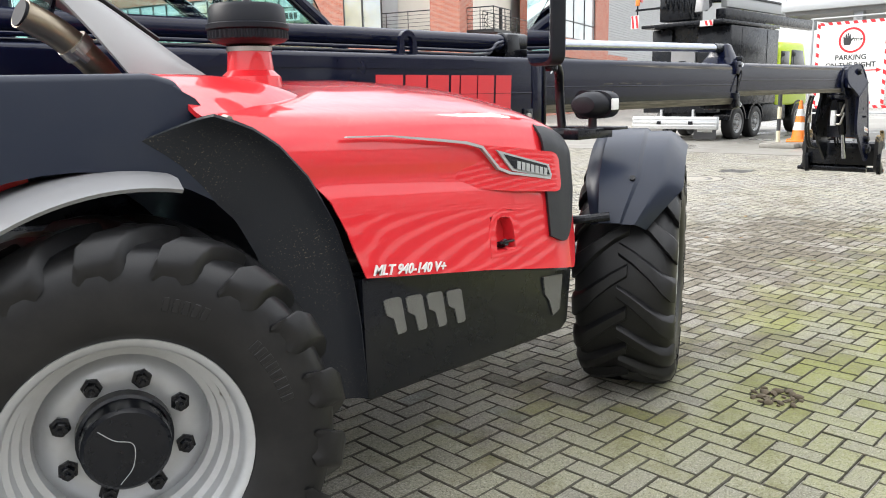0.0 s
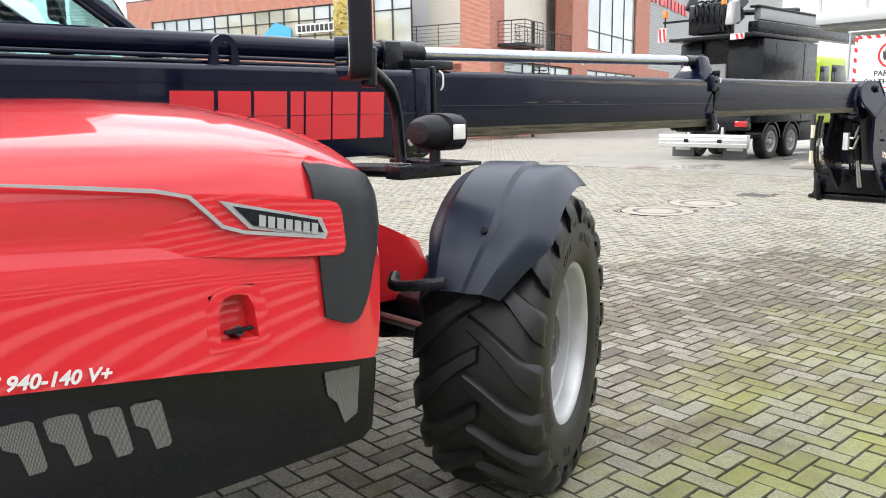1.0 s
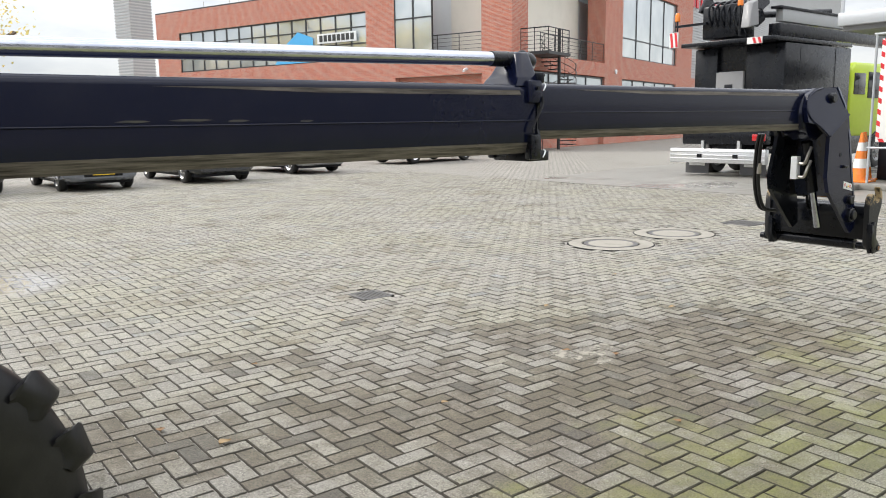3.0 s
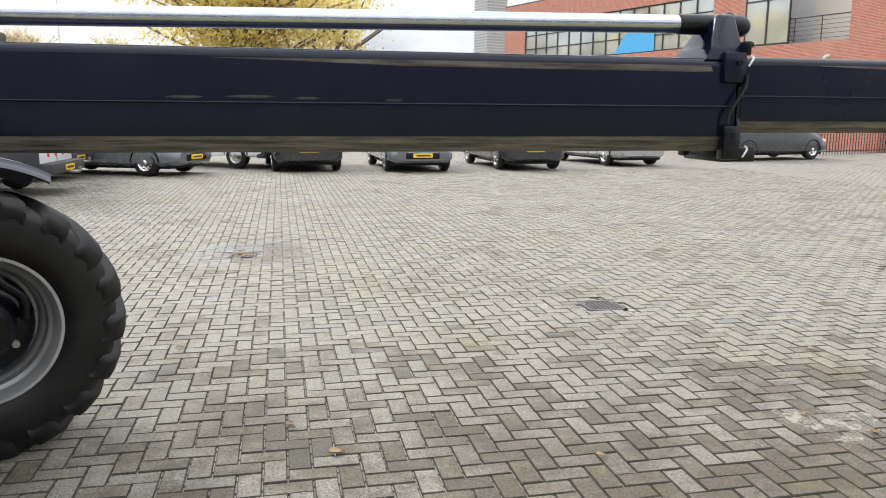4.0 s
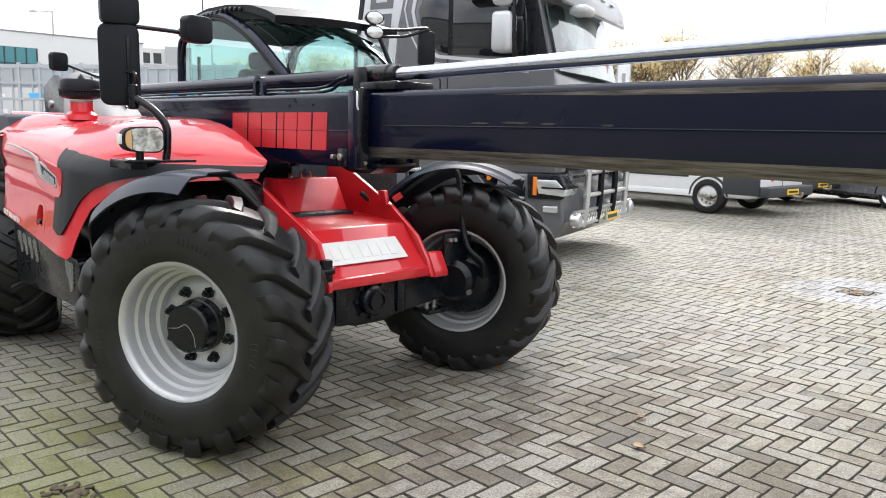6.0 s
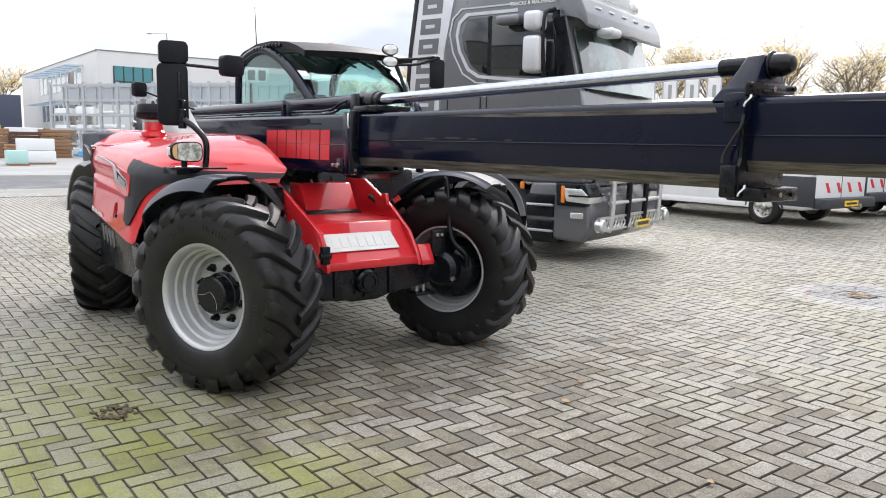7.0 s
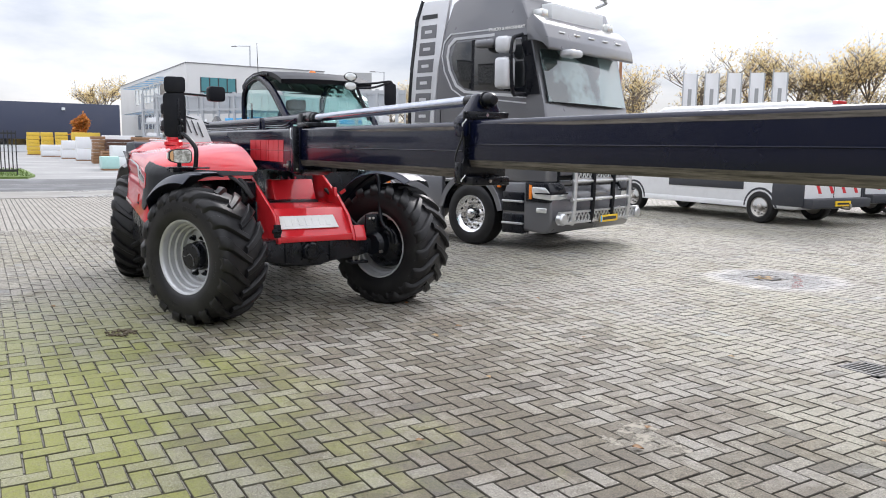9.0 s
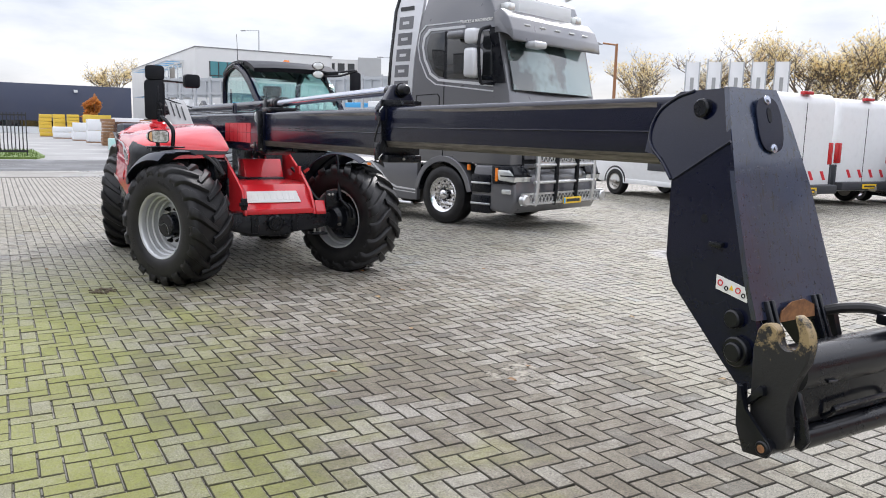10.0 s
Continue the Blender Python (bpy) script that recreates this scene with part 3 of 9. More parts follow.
# latch in its recess
pocket = [(2.065, 0.942), (2.068, 1.02), (2.085, 1.05), (2.115, 1.06), (2.15, 1.05), (2.165, 1.02), (2.168, 0.935)]
b = bmesh.new()
rings = []
for grow, off in ((1.75, -0.004), (1.72, 0.0015), (1.04, 0.0015), (0.98, -0.004), (0.9, -0.05)):
    rings.append([b.verts.new(on_flank(2.116 + (x - 2.116) * grow, 0.998 + (z - 0.998) * (grow if grow < 1.5 else 1.45), off)) for x, z in pocket])
for p, q in zip(rings, rings[1:]):
    for i in range(7):
        b.faces.new((p[i], p[(i + 1) % 7], q[(i + 1) % 7], q[i]))
b.faces.new(rings[-1])
part("latch_recess", b, RED, hood, "recessed red latch pocket")
part("latch", box(2.075, 2.155, 1.815, 1.835, 0.962, 0.972, 0.004), BLACK, hood, "black hood latch")
part("latch_stem", cyl((2.115, 1.865, 0.945), (2.115, 1.825, 0.965), 0.014, n=10), BLACK, hood)
words("model_lettering", "MLT 940-140 V+", 0.046, DECAL_WHITE, hood, Matrix.Translation((1.468, 1.814, 0.956)) @ pose(0, 0, 0, 90, 7.0, 0) @ Matrix(((1, 0.2, 0, 0), (0, 1, 0, 0), (0, 0, 1, 0), (0, 0, 0, 1))), 0.002, "LEFT", "white model lettering")

# black lower panel with louvres
k = Mat("grey_metal_mesh", (0.2, 0.2, 0.19), 0.5, 0.3)
v = k.coord("Object")
h = k.math("MULTIPLY", k.wave(110, v, 0, "X"), k.wave(110, v, 0, "Z"))
k.set("Base Color", k.mix(h, (0.05, 0.05, 0.048), (0.42, 0.42, 0.40)))
LOUVRE = k.m
skirt_poly = [(1.47, 0.52), (1.465, 0.94), (1.56, 0.935), (2.55, 0.80), (2.59, 0.775), (2.565, 0.55), (2.52, 0.52)]
skirt = part("lower_panel", prism(skirt_poly, 1.868, 2.6, "y", 0.014, 2), BLACK, mach, "black lower engine panel")
for i in range(4):
    x = 1.548 + i * 0.096
    z = 0.845 - i * 0.009
    p = [(x, z), (x + 0.012, z + 0.006), (x + 0.066, z + 0.004), (x + 0.076, z - 0.004), (x + 0.096, z - 0.115), (x + 0.088, z - 0.124), (x + 0.056, z - 0.124), (x + 0.040, z - 0.066), (x + 0.010, z - 0.048)]
    part("louvre", prism(p, 1.862, 1.872, "y"), LOUVRE, skirt, "fine metal mesh louvre")
part("louvre", prism([(2.39, 0.775), (2.515, 0.765), (2.50, 0.62), (2.455, 0.60), (2.43, 0.67), (2.40, 0.70)], 1.862, 1.872, "y"), LOUVRE, skirt, "fine metal mesh louvre")

# air filter stack
pf = part("filter_collar", lathe([(0.105, 1.545), (0.10, 1.58), (0.078, 1.60), (0.072, 1.66), (0.07, 1.672)], 28, None, pose(1.40, 2.34, 0)), RED, mach, "red filter collar")
part("clamp_band", lathe([(0.0735, 1.662), (0.076, 1.662), (0.076, 1.677), (0.0735, 1.677)], 28, None, pose(1.40, 2.34, 0), closed=True), STEEL, pf)
cap_prof = [(0.0, 1.683), (0.075, 1.683), (0.115, 1.692), (0.128, 1.70), (0.128, 1.728), (0.136, 1.733), (0.136, 1.748), (0.128, 1.752), (0.124, 1.80), (0.114, 1.812), (0.0, 1.818)]
part("filter_cap", lathe(cap_prof, 40, None, pose(1.40, 2.34, 0)), PLASTIC, pf, "black plastic pre-filter cap")
bm = prism([(1.40 + (0.1325 if i % 4 < 2 else 0.127) * math.cos(math.pi * i / 88), 2.34 + (0.1325 if i % 4 < 2 else 0.127) * math.sin(math.pi * i / 88)) for i in range(176)], 1.702, 1.727, "z")
part("ribbed_band", bm, PLASTIC, pf)
part("knob", cyl((1.40, 2.34, 1.815), (1.40, 2.34, 1.838), 0.016, 0.012, 12, 0.004), BLACK, pf)

# exhaust and its louvred grey cover
part("exhaust_pipe", tube([(1.02, 2.52, 1.54), (0.94, 2.50, 1.63), (0.84, 2.48, 1.71), (0.74, 2.46, 1.76)], 0.045, 20), plain_metal("heat_stained_steel", (0.34, 0.29, 0.22), 0.35), mach, "heat-stained exhaust pipe")
# a black disc on the end stands in for the pipe's shaded inside
part("exhaust_mouth", cyl((0.76, 2.462, 1.752), (0.735, 2.459, 1.762), 0.040, n=20), PLASTIC, mach, "black disc drawn for the shaded pipe opening")
part("exhaust_clamp", tube([(0.905, 2.49, 1.66), (0.88, 2.487, 1.685)], 0.052, 20, 1), STEEL, mach)
part("clamp_bolt", cyl((0.90, 2.43, 1.63), (0.86, 2.42, 1.66), 0.012, n=8), STEEL, mach)


def cover(u, v):
    # a near side wall that rolls over into the louvred top
    side_ = max(0.0, 1 - v / 0.4)
    x = lerp(lerp(0.80, 1.03, side_ ** 0.8), 1.40, u)
    zt = curve_at([(0.78, 1.92), (0.90, 1.875), (1.0, 1.825), (1.12, 1.745), (1.25, 1.655), (1.40, 1.565)], x)
    if v < 0.4:
        z = lerp(1.535, zt - 0.05, (v / 0.4) ** 0.9)
        y = 2.36 + 0.10 * (v / 0.4) ** 2
    else:
        f = (v - 0.4) / 0.6
        z = zt - 0.05 * (1 - min(1.0, f / 0.35)) ** 2 - 0.02 * f
        y = lerp(2.46, 2.78, f)
    return Vector((x, y, max(z, 1.535)))


cov = part("exhaust_cover", sheet(cover, 24, 25, 0.010), paint("light_grey_plastic", (0.27, 0.27, 0.27), 0.45, 0.1, 0.1), mach, "light grey louvred exhaust cover")
for i in range(4):
    v_ = 0.52 + 0.11 * i
    row = [cover(u, v_) + Vector((0, 0, 0.010)) for u in (0.16 + 0.07 * i, 0.3 + 0.06 * i, 0.45 + 0.05 * i, 0.62 + 0.05 * i)]
    part("slot", tube(row, 0.008, 6, 4), BLACK, cov)
part("rear_red_panel", prism([(-0.5, 1.20), (-0.5, 1.62), (0.52, 1.60), (0.70, 1.52), (0.70, 1.20)], 2.42, 2.80, "y", 0.02), RED, mach, "red rear frame panel")
part("pivot_bolt", cyl((0.60, 2.42, 1.66), (0.60, 2.39, 1.66), 0.03, n=16, bev=0.006), STEEL, mach)
part("boom_tower", prism([(-0.75, 1.0), (-0.85, 1.85), (-0.55, 1.95), (0.1, 1.60), (0.5, 1.2), (0.5, 1.0)], 2.80, 2.86, "y", 0.01), BLACK, mach)
part("boom_tower", prism([(-0.75, 1.0), (-0.85, 1.85), (-0.55, 1.95), (0.1, 1.60), (0.5, 1.2), (0.5, 1.0)], 3.32, 3.38, "y", 0.01), BLACK, mach)
part("chassis", box(-0.8, 3.0, 2.75, 3.42, 0.50, 1.02, 0.03), BLACK, mach)
part("rear_axle", tube([(0.66, 2.2, 0.6), (0.66, 4.0, 0.6)], 0.10, 14, 1), BLACK, mach)
part("engine_bay", box(1.5, 2.55, 2.0, 2.78, 0.6, 1.32, 0.03), BLACK, mach)

# boom
k = Mat("scraped_steel", (0.20, 0.18, 0.15), 0.45, 0.55)
v = k.pos((1.5, 30, 30))
n1 = k.noise(2.5, 6, 0.7, v)
k.set("Base Color", k.mix(k.ramp(n1, (0.35, 0.0), (0.65, 1.0)), (0.035, 0.031, 0.028), (0.20, 0.178, 0.155)))
k.set("Roughness", k.math("ADD", k.math("MULTIPLY", n1, 0.3), 0.25))
SCRAPE = k.m
k = Mat("grease_scuff", (0.14, 0.12, 0.09), 0.6)
v = k.pos((3, 25, 40))
n1 = k.noise(4, 6, 0.7, v)
k.set("Base Color", k.mix(k.ramp(n1, (0.4, 0.0), (0.6, 1.0)), (0.008, 0.009, 0.013), (0.06, 0.053, 0.042)))
SCUFF = k.m


def boom_section(name, x0, x1, y0, y1, z0, z1, ch, worn, parent):
    """A hollow-looking box section with chamfered bottom edges and a weld seam along each side."""
    poly = [(y0, z0 + 1.45 * ch), *[(y0 + 0.032 * (1 - math.cos(radians(a))), z1 - 0.032 * (1 - math.sin(radians(a)))) for a in (0, 18, 36, 54, 72, 90)], *[(y1 - 0.032 * (1 - math.cos(radians(a))), z1 - 0.032 * (1 - math.sin(radians(a)))) for a in (90, 72, 54, 36, 18, 0)], (y1, z0 + 1.45 * ch), (y1 - 0.45 * ch, z0), (y0 + 0.45 * ch, z0)]
    b = prism(poly, x0, x1, "x")
    for f in b.faces:
        c, n_ = f.calc_center_median(), f.normal
        f.normal_update()
        if worn and abs(f.normal.x) < 0.5 and abs(f.normal.y) > 0.3 and abs(f.normal.z) > 0.1 and c.z < (z0 + z1) / 2:
            f.material_index = 1
    ob = part(name, b, [BOOM, SCRAPE], parent)
    zs = lerp(z0, z1, 0.48)
    for y in (y0, y1):
        part("weld_seam", cyl((x0 + 0.01, y, zs), (x1 - 0.01, y, zs), 0.004, n=8), BOOM, ob)
    return ob


outer = boom_section("outer_boom", -0.9, 3.64, 2.90, 3.28, 1.322, 1.715, 0.015, False, mach)
mid = boom_section("middle_boom", 3.5, 6.42, 2.952, 3.228, 1.383, 1.718, 0.036, True, mach)
inner = boom_section("inner_boom", 6.3, 9.22, 2.982, 3.198, 1.448, 1.728, 0.030, True, mach)
for ob_, lab in ((outer, "blue-black painted outer boom"), (mid, "blue-black boom section with a scraped lower edge"), (inner, "blue-black boom section with a scraped lower edge")):
    ob_["label"] = lab
part("scraped_band", prism([(4.55, 1.683), (4.9, 1.686), (6.31, 1.690), (6.32, 1.667), (5.2, 1.668), (4.85, 1.677)], 2.9505, 2.956, "y"), SCRAPE, mid, "bare scraped band")
for x, z, w_ in ((4.42, 1.559, 0.12), (4.60, 1.562, 0.17), (4.82, 1.558, 0.09), (5.12, 1.555, 0.06)):
    part("scuff", prism([(x, z), (x + 0.3 * w_, z + 0.005), (x + 0.8 * w_, z + 0.0045), (x + w_, z + 0.001), (x + 0.7 * w_, z - 0.004), (x + 0.2 * w_, z - 0.003)], 2.9505, 2.956, "y"), SCUFF, mid)
part("scraped_band", prism([(6.7, 1.70), (9.0, 1.706), (9.0, 1.684), (7.4, 1.682)], 2.9805, 2.986, "y"), SCRAPE, inner, "bare scraped band")

# brand blocks on the boom: seven upright red blocks
LETTER_WIDTHS = ((0.175, 0.018), (0.14, 0.015), (0.15, 0.018), (0.062, 0.012), (0.125, 0.01), (0.13, 0.018), (0.13, 0.0))
for i, (w_, gap) in enumerate(LETTER_WIDTHS):
    x = 2.40 + sum(a + b_ for a, b_ in LETTER_WIDTHS[:i])
    part("brand_block", prism([(x, 1.405), (x + 0.012, 1.610), (x + 0.012 + w_, 1.610), (x + w_, 1.405)], 2.8965, 2.903, "y"), DECAL_RED, outer, "red lettering block")

# front collar of the outer boom
col = part("boom_collar", box(3.60, 3.70, 2.892, 3.288, 1.317, 1.722, 0.008), BOOM, mach, "blue-black bolted boom collar")
part("collar_frame", box(3.70, 3.722, 2.882, 2.936, 1.32, 1.732, 0.008), BLACK, col)
part("collar_frame", box(3.70, 3.722, 3.245, 3.298, 1.32, 1.732, 0.008), BLACK, col)
part("collar_block", box(3.62, 3.90, 2.955, 3.225, 1.722, 1.765, 0.008), BLACK, col)
part("collar_foot", prism([(3.42, 1.322), (3.54, 1.292), (3.70, 1.292), (3.78, 1.330), (3.78, 1.350), (3.60, 1.350)], 2.96, 3.22, "y", 0.008), BLACK, col)
part("slide_pad", box(3.52, 3.60, 2.888, 2.90, 1.325, 1.42, 0.004), BLACK, col)
for x, z in ((3.55, 1.375), (3.485, 1.375)):
    part("bolt", cyl((x, 2.90, z), (x, 2.872, z), 0.019 if x > 3.5 else 0.013, n=12, bev=0.003), STEEL, col, "zinc bolt")
for z in (1.35, 1.42, 1.50, 1.60, 1.69):
    part("bolt", cyl((3.72, 2.91, z), (3.732, 2.91, z), 0.010, n=8), STEEL if z < 1.4 else BLACK, col)
part("cable_clip", tube([(3.72, 2.86, 1.71), (3.735, 2.85, 1.69), (3.735, 2.85, 1.64), (3.73, 2.86, 1.62)], 0.005, 6), WHITE, col, "white cable tie")

# cylinder, rod and pipes along the boom's top
cy = part("extend_cylinder", cyl((-0.6, 3.08, 1.795), (3.62, 3.08, 1.805), 0.047, n=28, bev=0.008), BOOM, mach, "blue-black hydraulic cylinder")
part("cylinder_gland", cyl((3.52, 3.08, 1.805), (3.74, 3.08, 1.806), 0.058, n=28, bev=0.008), BLACK, cy)
part("rod_cap", cyl((3.73, 3.08, 1.806), (3.79, 3.08, 1.806), 0.05, n=24, bev=0.006), BLACK, cy)
part("rod", cyl((3.75, 3.08, 1.806), (6.26, 3.09, 1.848), 0.034, n=28), CHROME, cy, "polished hydraulic rod")
part("rod_end", cyl((6.24, 3.09, 1.848), (6.42, 3.09, 1.850), 0.038, n=24, bev=0.004), BLACK, cy)
part("cylinder_mount", prism([(3.50, 1.71), (3.51, 1.850), (3.60, 1.850), (3.63, 1.71)], 3.00, 3.02, "y", 0.006), BLACK, cy)
part("cylinder_mount", prism([(3.50, 1.71), (3.51, 1.850), (3.60, 1.850), (3.63, 1.71)], 3.15, 3.17, "y", 0.006), BLACK, cy)
for y, z in ((2.965, 1.745), (2.985, 1.725)):
    part("pipe", tube([(-0.4, y, z), (2.6, y, z), (3.25, y, z), (3.38, y + 0.02, z + 0.04), (3.46, 3.0, z + 0.06)], 0.009, 10, 4), BOOM, cy)
lugm = prism([(2.66 + 0.055 * math.cos(radians(a)), 1.775 + 0.055 * math.sin(radians(a))) for a in range(0, 181, 15)] + [(2.595, 1.71), (2.635, 1.71)] +
             [(2.66 + 0.028 * math.cos(radians(a)), 1.775 + 0.028 * math.sin(radians(a))) for a in range(180, -1, -20)] + [(2.685, 1.71), (2.725, 1.71)], 2.93, 2.955, "y")
part("lifting_eye", lugm, BOOM, outer, "welded lifting eye")
part("top_plate", prism([(1.35, 1.62), (1.55, 1.66), (1.60, 1.69), (3.1, 1.69), (3.12, 1.66), (3.28, 1.655), (3.28, 1.645), (3.05, 1.65), (3.05, 1.64), (1.6, 1.64)], 2.894, 2.902, "y"), BOOM, outer)

# joint between the middle and inner sections
jt = part("joint_collar", box(6.355, 6.445, 2.930, 2.975, 1.628, 1.740, 0.010), BOOM, mach, "blue-black joint block")
part("joint_side", box(6.355, 6.445, 3.205, 3.250, 1.628, 1.740, 0.010), BOOM, jt)
part("end_frame", prism([(2.935, 1.735), (2.935, 1.64), (2.948, 1.60), (2.950, 1.50), (2.935, 1.47), (2.935, 1.352), (3.245, 1.352), (3.245, 1.47), (3.230, 1.50), (3.232, 1.60), (3.245, 1.64), (3.245, 1.735)], 6.425, 6.440, "x", 0.003), BLACK, jt, "black steel end frame")
part("bolt_plate", box(6.440, 6.458, 2.930, 3.250, 1.728, 1.778, 0.005), BLACK, jt, "black bolted plate")
part("plate_rib", box(6.452, 6.464, 3.02, 3.20, 1.738, 1.752, 0.003), BLACK, jt)
for y0, y1 in ((2.922, 2.972), (3.208, 3.258)):
    part("joint_block", box(6.365, 6.432, y0, y1, 1.350, 1.475, 0.008), BLACK, jt)
part("joint_foot", box(6.375, 6.52, 2.955, 3.225, 1.340, 1.392, 0.008), BLACK, jt)
for y in (2.99, 3.08, 3.17):
    part("foot_bolt", cyl((6.50, y, 1.366), (6.528, y, 1.366), 0.010, n=8), STEEL if y == 3.08 else BLACK, jt)
b = bmesh.new()
lo4 = [b.verts.new(p) for p in ((6.29, 2.955, 1.712), (6.448, 2.955, 1.712), (6.448, 3.225, 1.712), (6.29, 3.225, 1.712))]
mid4 = [b.verts.new(p) for p in ((6.325, 2.975, 1.765), (6.448, 2.968, 1.765), (6.448, 3.212, 1.765), (6.325, 3.205, 1.765))]
hi4 = [b.verts.new(p) for p in ((6.375, 3.035, 1.885), (6.448, 3.030, 1.885), (6.448, 3.150, 1.885), (6.375, 3.145, 1.885))]
b.faces.new(lo4[::-1])
b.faces.new(hi4)
for p, q in ((lo4, mid4), (mid4, hi4)):
    for i in range(4):
        b.faces.new((p[i], p[(i + 1) % 4], q[(i + 1) % 4], q[i]))
bevel(b, [e for e in b.edges if min(v_.co.z for v_ in e.verts) > 1.75], 0.018, 3)
part("joint_ear", b, BOOM, jt, "blue-black welded rod bracket")
part("rod_washer", cyl((6.446, 3.09, 1.846), (6.458, 3.09, 1.846), 0.052, n=24, bev=0.004), BLACK, jt)
part("rod_nut", lathe([(0.044, 0.0), (0.044, 0.03), (0.040, 0.055), (0.028, 0.075), (0.0, 0.083)], 24, None, Matrix.Translation((6.456, 3.09, 1.846)) @ pose(0, 0, 0, 0, 90)), BLACK, jt, "black domed nut")
part("joint_cable", tube([(6.445, 2.930, 1.66), (6.442, 2.926, 1.62), (6.425, 2.924, 1.59), (6.400, 2.924, 1.55), (6.378, 2.924, 1.51), (6.375, 2.920, 1.48)], 0.006, 6), RUBBER, jt, "thin black cable")
for y in (2.945, 3.09, 3.235):
    part("bolt", cyl((6.456, y, 1.766 if y != 3.09 else 1.758), (6.468, y, 1.766 if y != 3.09 else 1.758), 0.010, n=10), CHROME if y == 3.09 else BLACK, jt)
for x, z in ((6.41, 1.70), (6.39, 1.375), (6.40, 1.44)):
    part("bolt", cyl((x, 2.932, z), (x, 2.918, z), 0.010, n=10), BLACK, jt)
for z in (1.728, 1.40):
    part("cable_clip", tube([(6.462, 2.940, z), (6.466, 2.930, z - 0.010), (6.452, 2.922, z - 0.028), (6.446, 2.925, z - 0.040)], 0.004, 6), WHITE, jt, "white cable tie")

# boom head: the cheeks lean in above a folded seam and the face plate narrows upward
def head_near(x, z):
    return 2.855 + 0.07 * max(0.0, z - lerp(1.40, 1.56, (x - 9.235) / 0.27)) / 0.3


def head_far(z):
    return curve_at([(0.66, 3.33), (0.95, 3.33), (1.05, 3.325), (1.40, 3.27), (1.745, 3.17)], z)


def cheek(pts, near):
    """A steel cheek plate of 28 mm, folded along the seam."""
    b = bmesh.new()
    put(b, prism(pts, 0.0, 0.028, "y"))
    bmesh.ops.triangulate(b, faces=b.faces[:])
    bmesh.ops.bisect_plane(b, geom=b.verts[:] + b.edges[:] + b.faces[:], plane_co=(9.235, 0, 1.40), plane_no=(-0.16, 0, 0.27))
    for v_ in b.verts:
        v_.co.y += head_near(v_.co.x, v_.co.z) if near else head_far(v_.co.z) - 0.028
    return b


side = [(9.02, 1.60), (9.06, 1.69), (9.16, 1.74), (9.42, 1.745), (9.47, 1.62), (9.62, 1.05), (9.685, 0.84), (9.70, 0.70), (9.62, 0.665), (9.53, 0.745), (9.265, 0.995), (9.225, 1.10), (9.225, 1.40), (9.14, 1.48), (9.02, 1.50)]
head = part("boom_head", cheek(side, True), BOOM, mach, "black steel boom head bent down at the tip", 12)
part("side_plate", cheek(side, False), BLACK, head, "", 12)
part("neck", prism([(9.04, 1.45), (9.0, 1.56), (9.04, 1.66), (9.12, 1.734), (9.42, 1.734), (9.42, 1.44), (9.24, 1.36), (9.14, 1.42)], 2.955, 3.15, "y", 0.03, 3), BOOM, head)
part("neck_weld", tube([(x, head_near(x, z) - 0.001, z) for x, z in ((9.24, 1.74), (9.14, 1.715), (9.055, 1.66), (9.03, 1.58), (9.06, 1.52), (9.15, 1.46), (9.22, 1.40))], 0.007, 8), BOOM, head, "blue-black weld bead")
part("seam", tube([(x, head_near(x, z) - 0.001, z) for x, z in ((9.235, 1.40), (9.36, 1.474), (9.49, 1.551))], 0.006, 8), BOOM, head, "welded seam")
k = Mat("weathered_black_steel", (0.03, 0.032, 0.036), 0.28, 0.0, 0.7, 0.6)
v = k.coord("Object", (34, 34, 2.2))
n1, n2 = k.noise(2.2, 7, 0.72, v), k.noise(60, 4, 0.6, k.coord("Object"))
fade = k.ramp(k.noise(2.6, 3, 0.5, k.coord("Object")), (0.35, 0.0), (0.65, 1.0))
col = k.mix(fade, (0.008, 0.013, 0.034), (0.016, 0.027, 0.062))
k.set("Base Color", k.mix(k.ramp(n1, (0.56, 0.0), (0.60, 1.0)), col, (0.004, 0.004, 0.005)))
k.set("Roughness", k.math("MULTIPLY_ADD", n2, 0.25, 0.18))
k.bump(n1, 0.15, 0.002)
WORN = k.m
FACE_EDGE = [(9.422, 1.748), (9.472, 1.62), (9.53, 1.40), (9.622, 1.05), (9.664, 0.93)]
b = bmesh.new()
cols = []
for dx in (0.0, -0.022):
    cols.append([[b.verts.new((x + dx, lerp(head_near(x, z) - 0.004, head_far(z) + 0.004, f), z)) for f in (0.0, 0.5, 1.0)] for x, z in FACE_EDGE])
for i in range(4):
    for j in range(2):
        b.faces.new((cols[0][i][j], cols[0][i][j + 1], cols[0][i + 1][j + 1], cols[0][i + 1][j]))
        b.faces.new((cols[1][i][j], cols[1][i + 1][j], cols[1][i + 1][j + 1], cols[1][i][j + 1]))
    for j in (0, 2):
        b.faces.new((cols[0][i][j], cols[0][i + 1][j], cols[1][i + 1][j], cols[1][i][j]))
for i in (0, 4):
    for j in range(2):
        b.faces.new((cols[0][i][j], cols[1][i][j], cols[1][i][j + 1], cols[0][i][j + 1]))
part("face_plate", b, WORN, head, "weathered black face plate with cracked paint")
fz = lambda z: curve_at([(1.05, 9.62), (1.62, 9.47), (1.745, 9.42)], z)
slope = math.degrees(math.atan2(9.62 - 9.47, 1.62 - 1.05))
cover_m = Matrix.Translation((fz(1.615) + 0.006, 3.075, 1.615)) @ pose(0, 0, 0, 0, 90 - slope, 0)
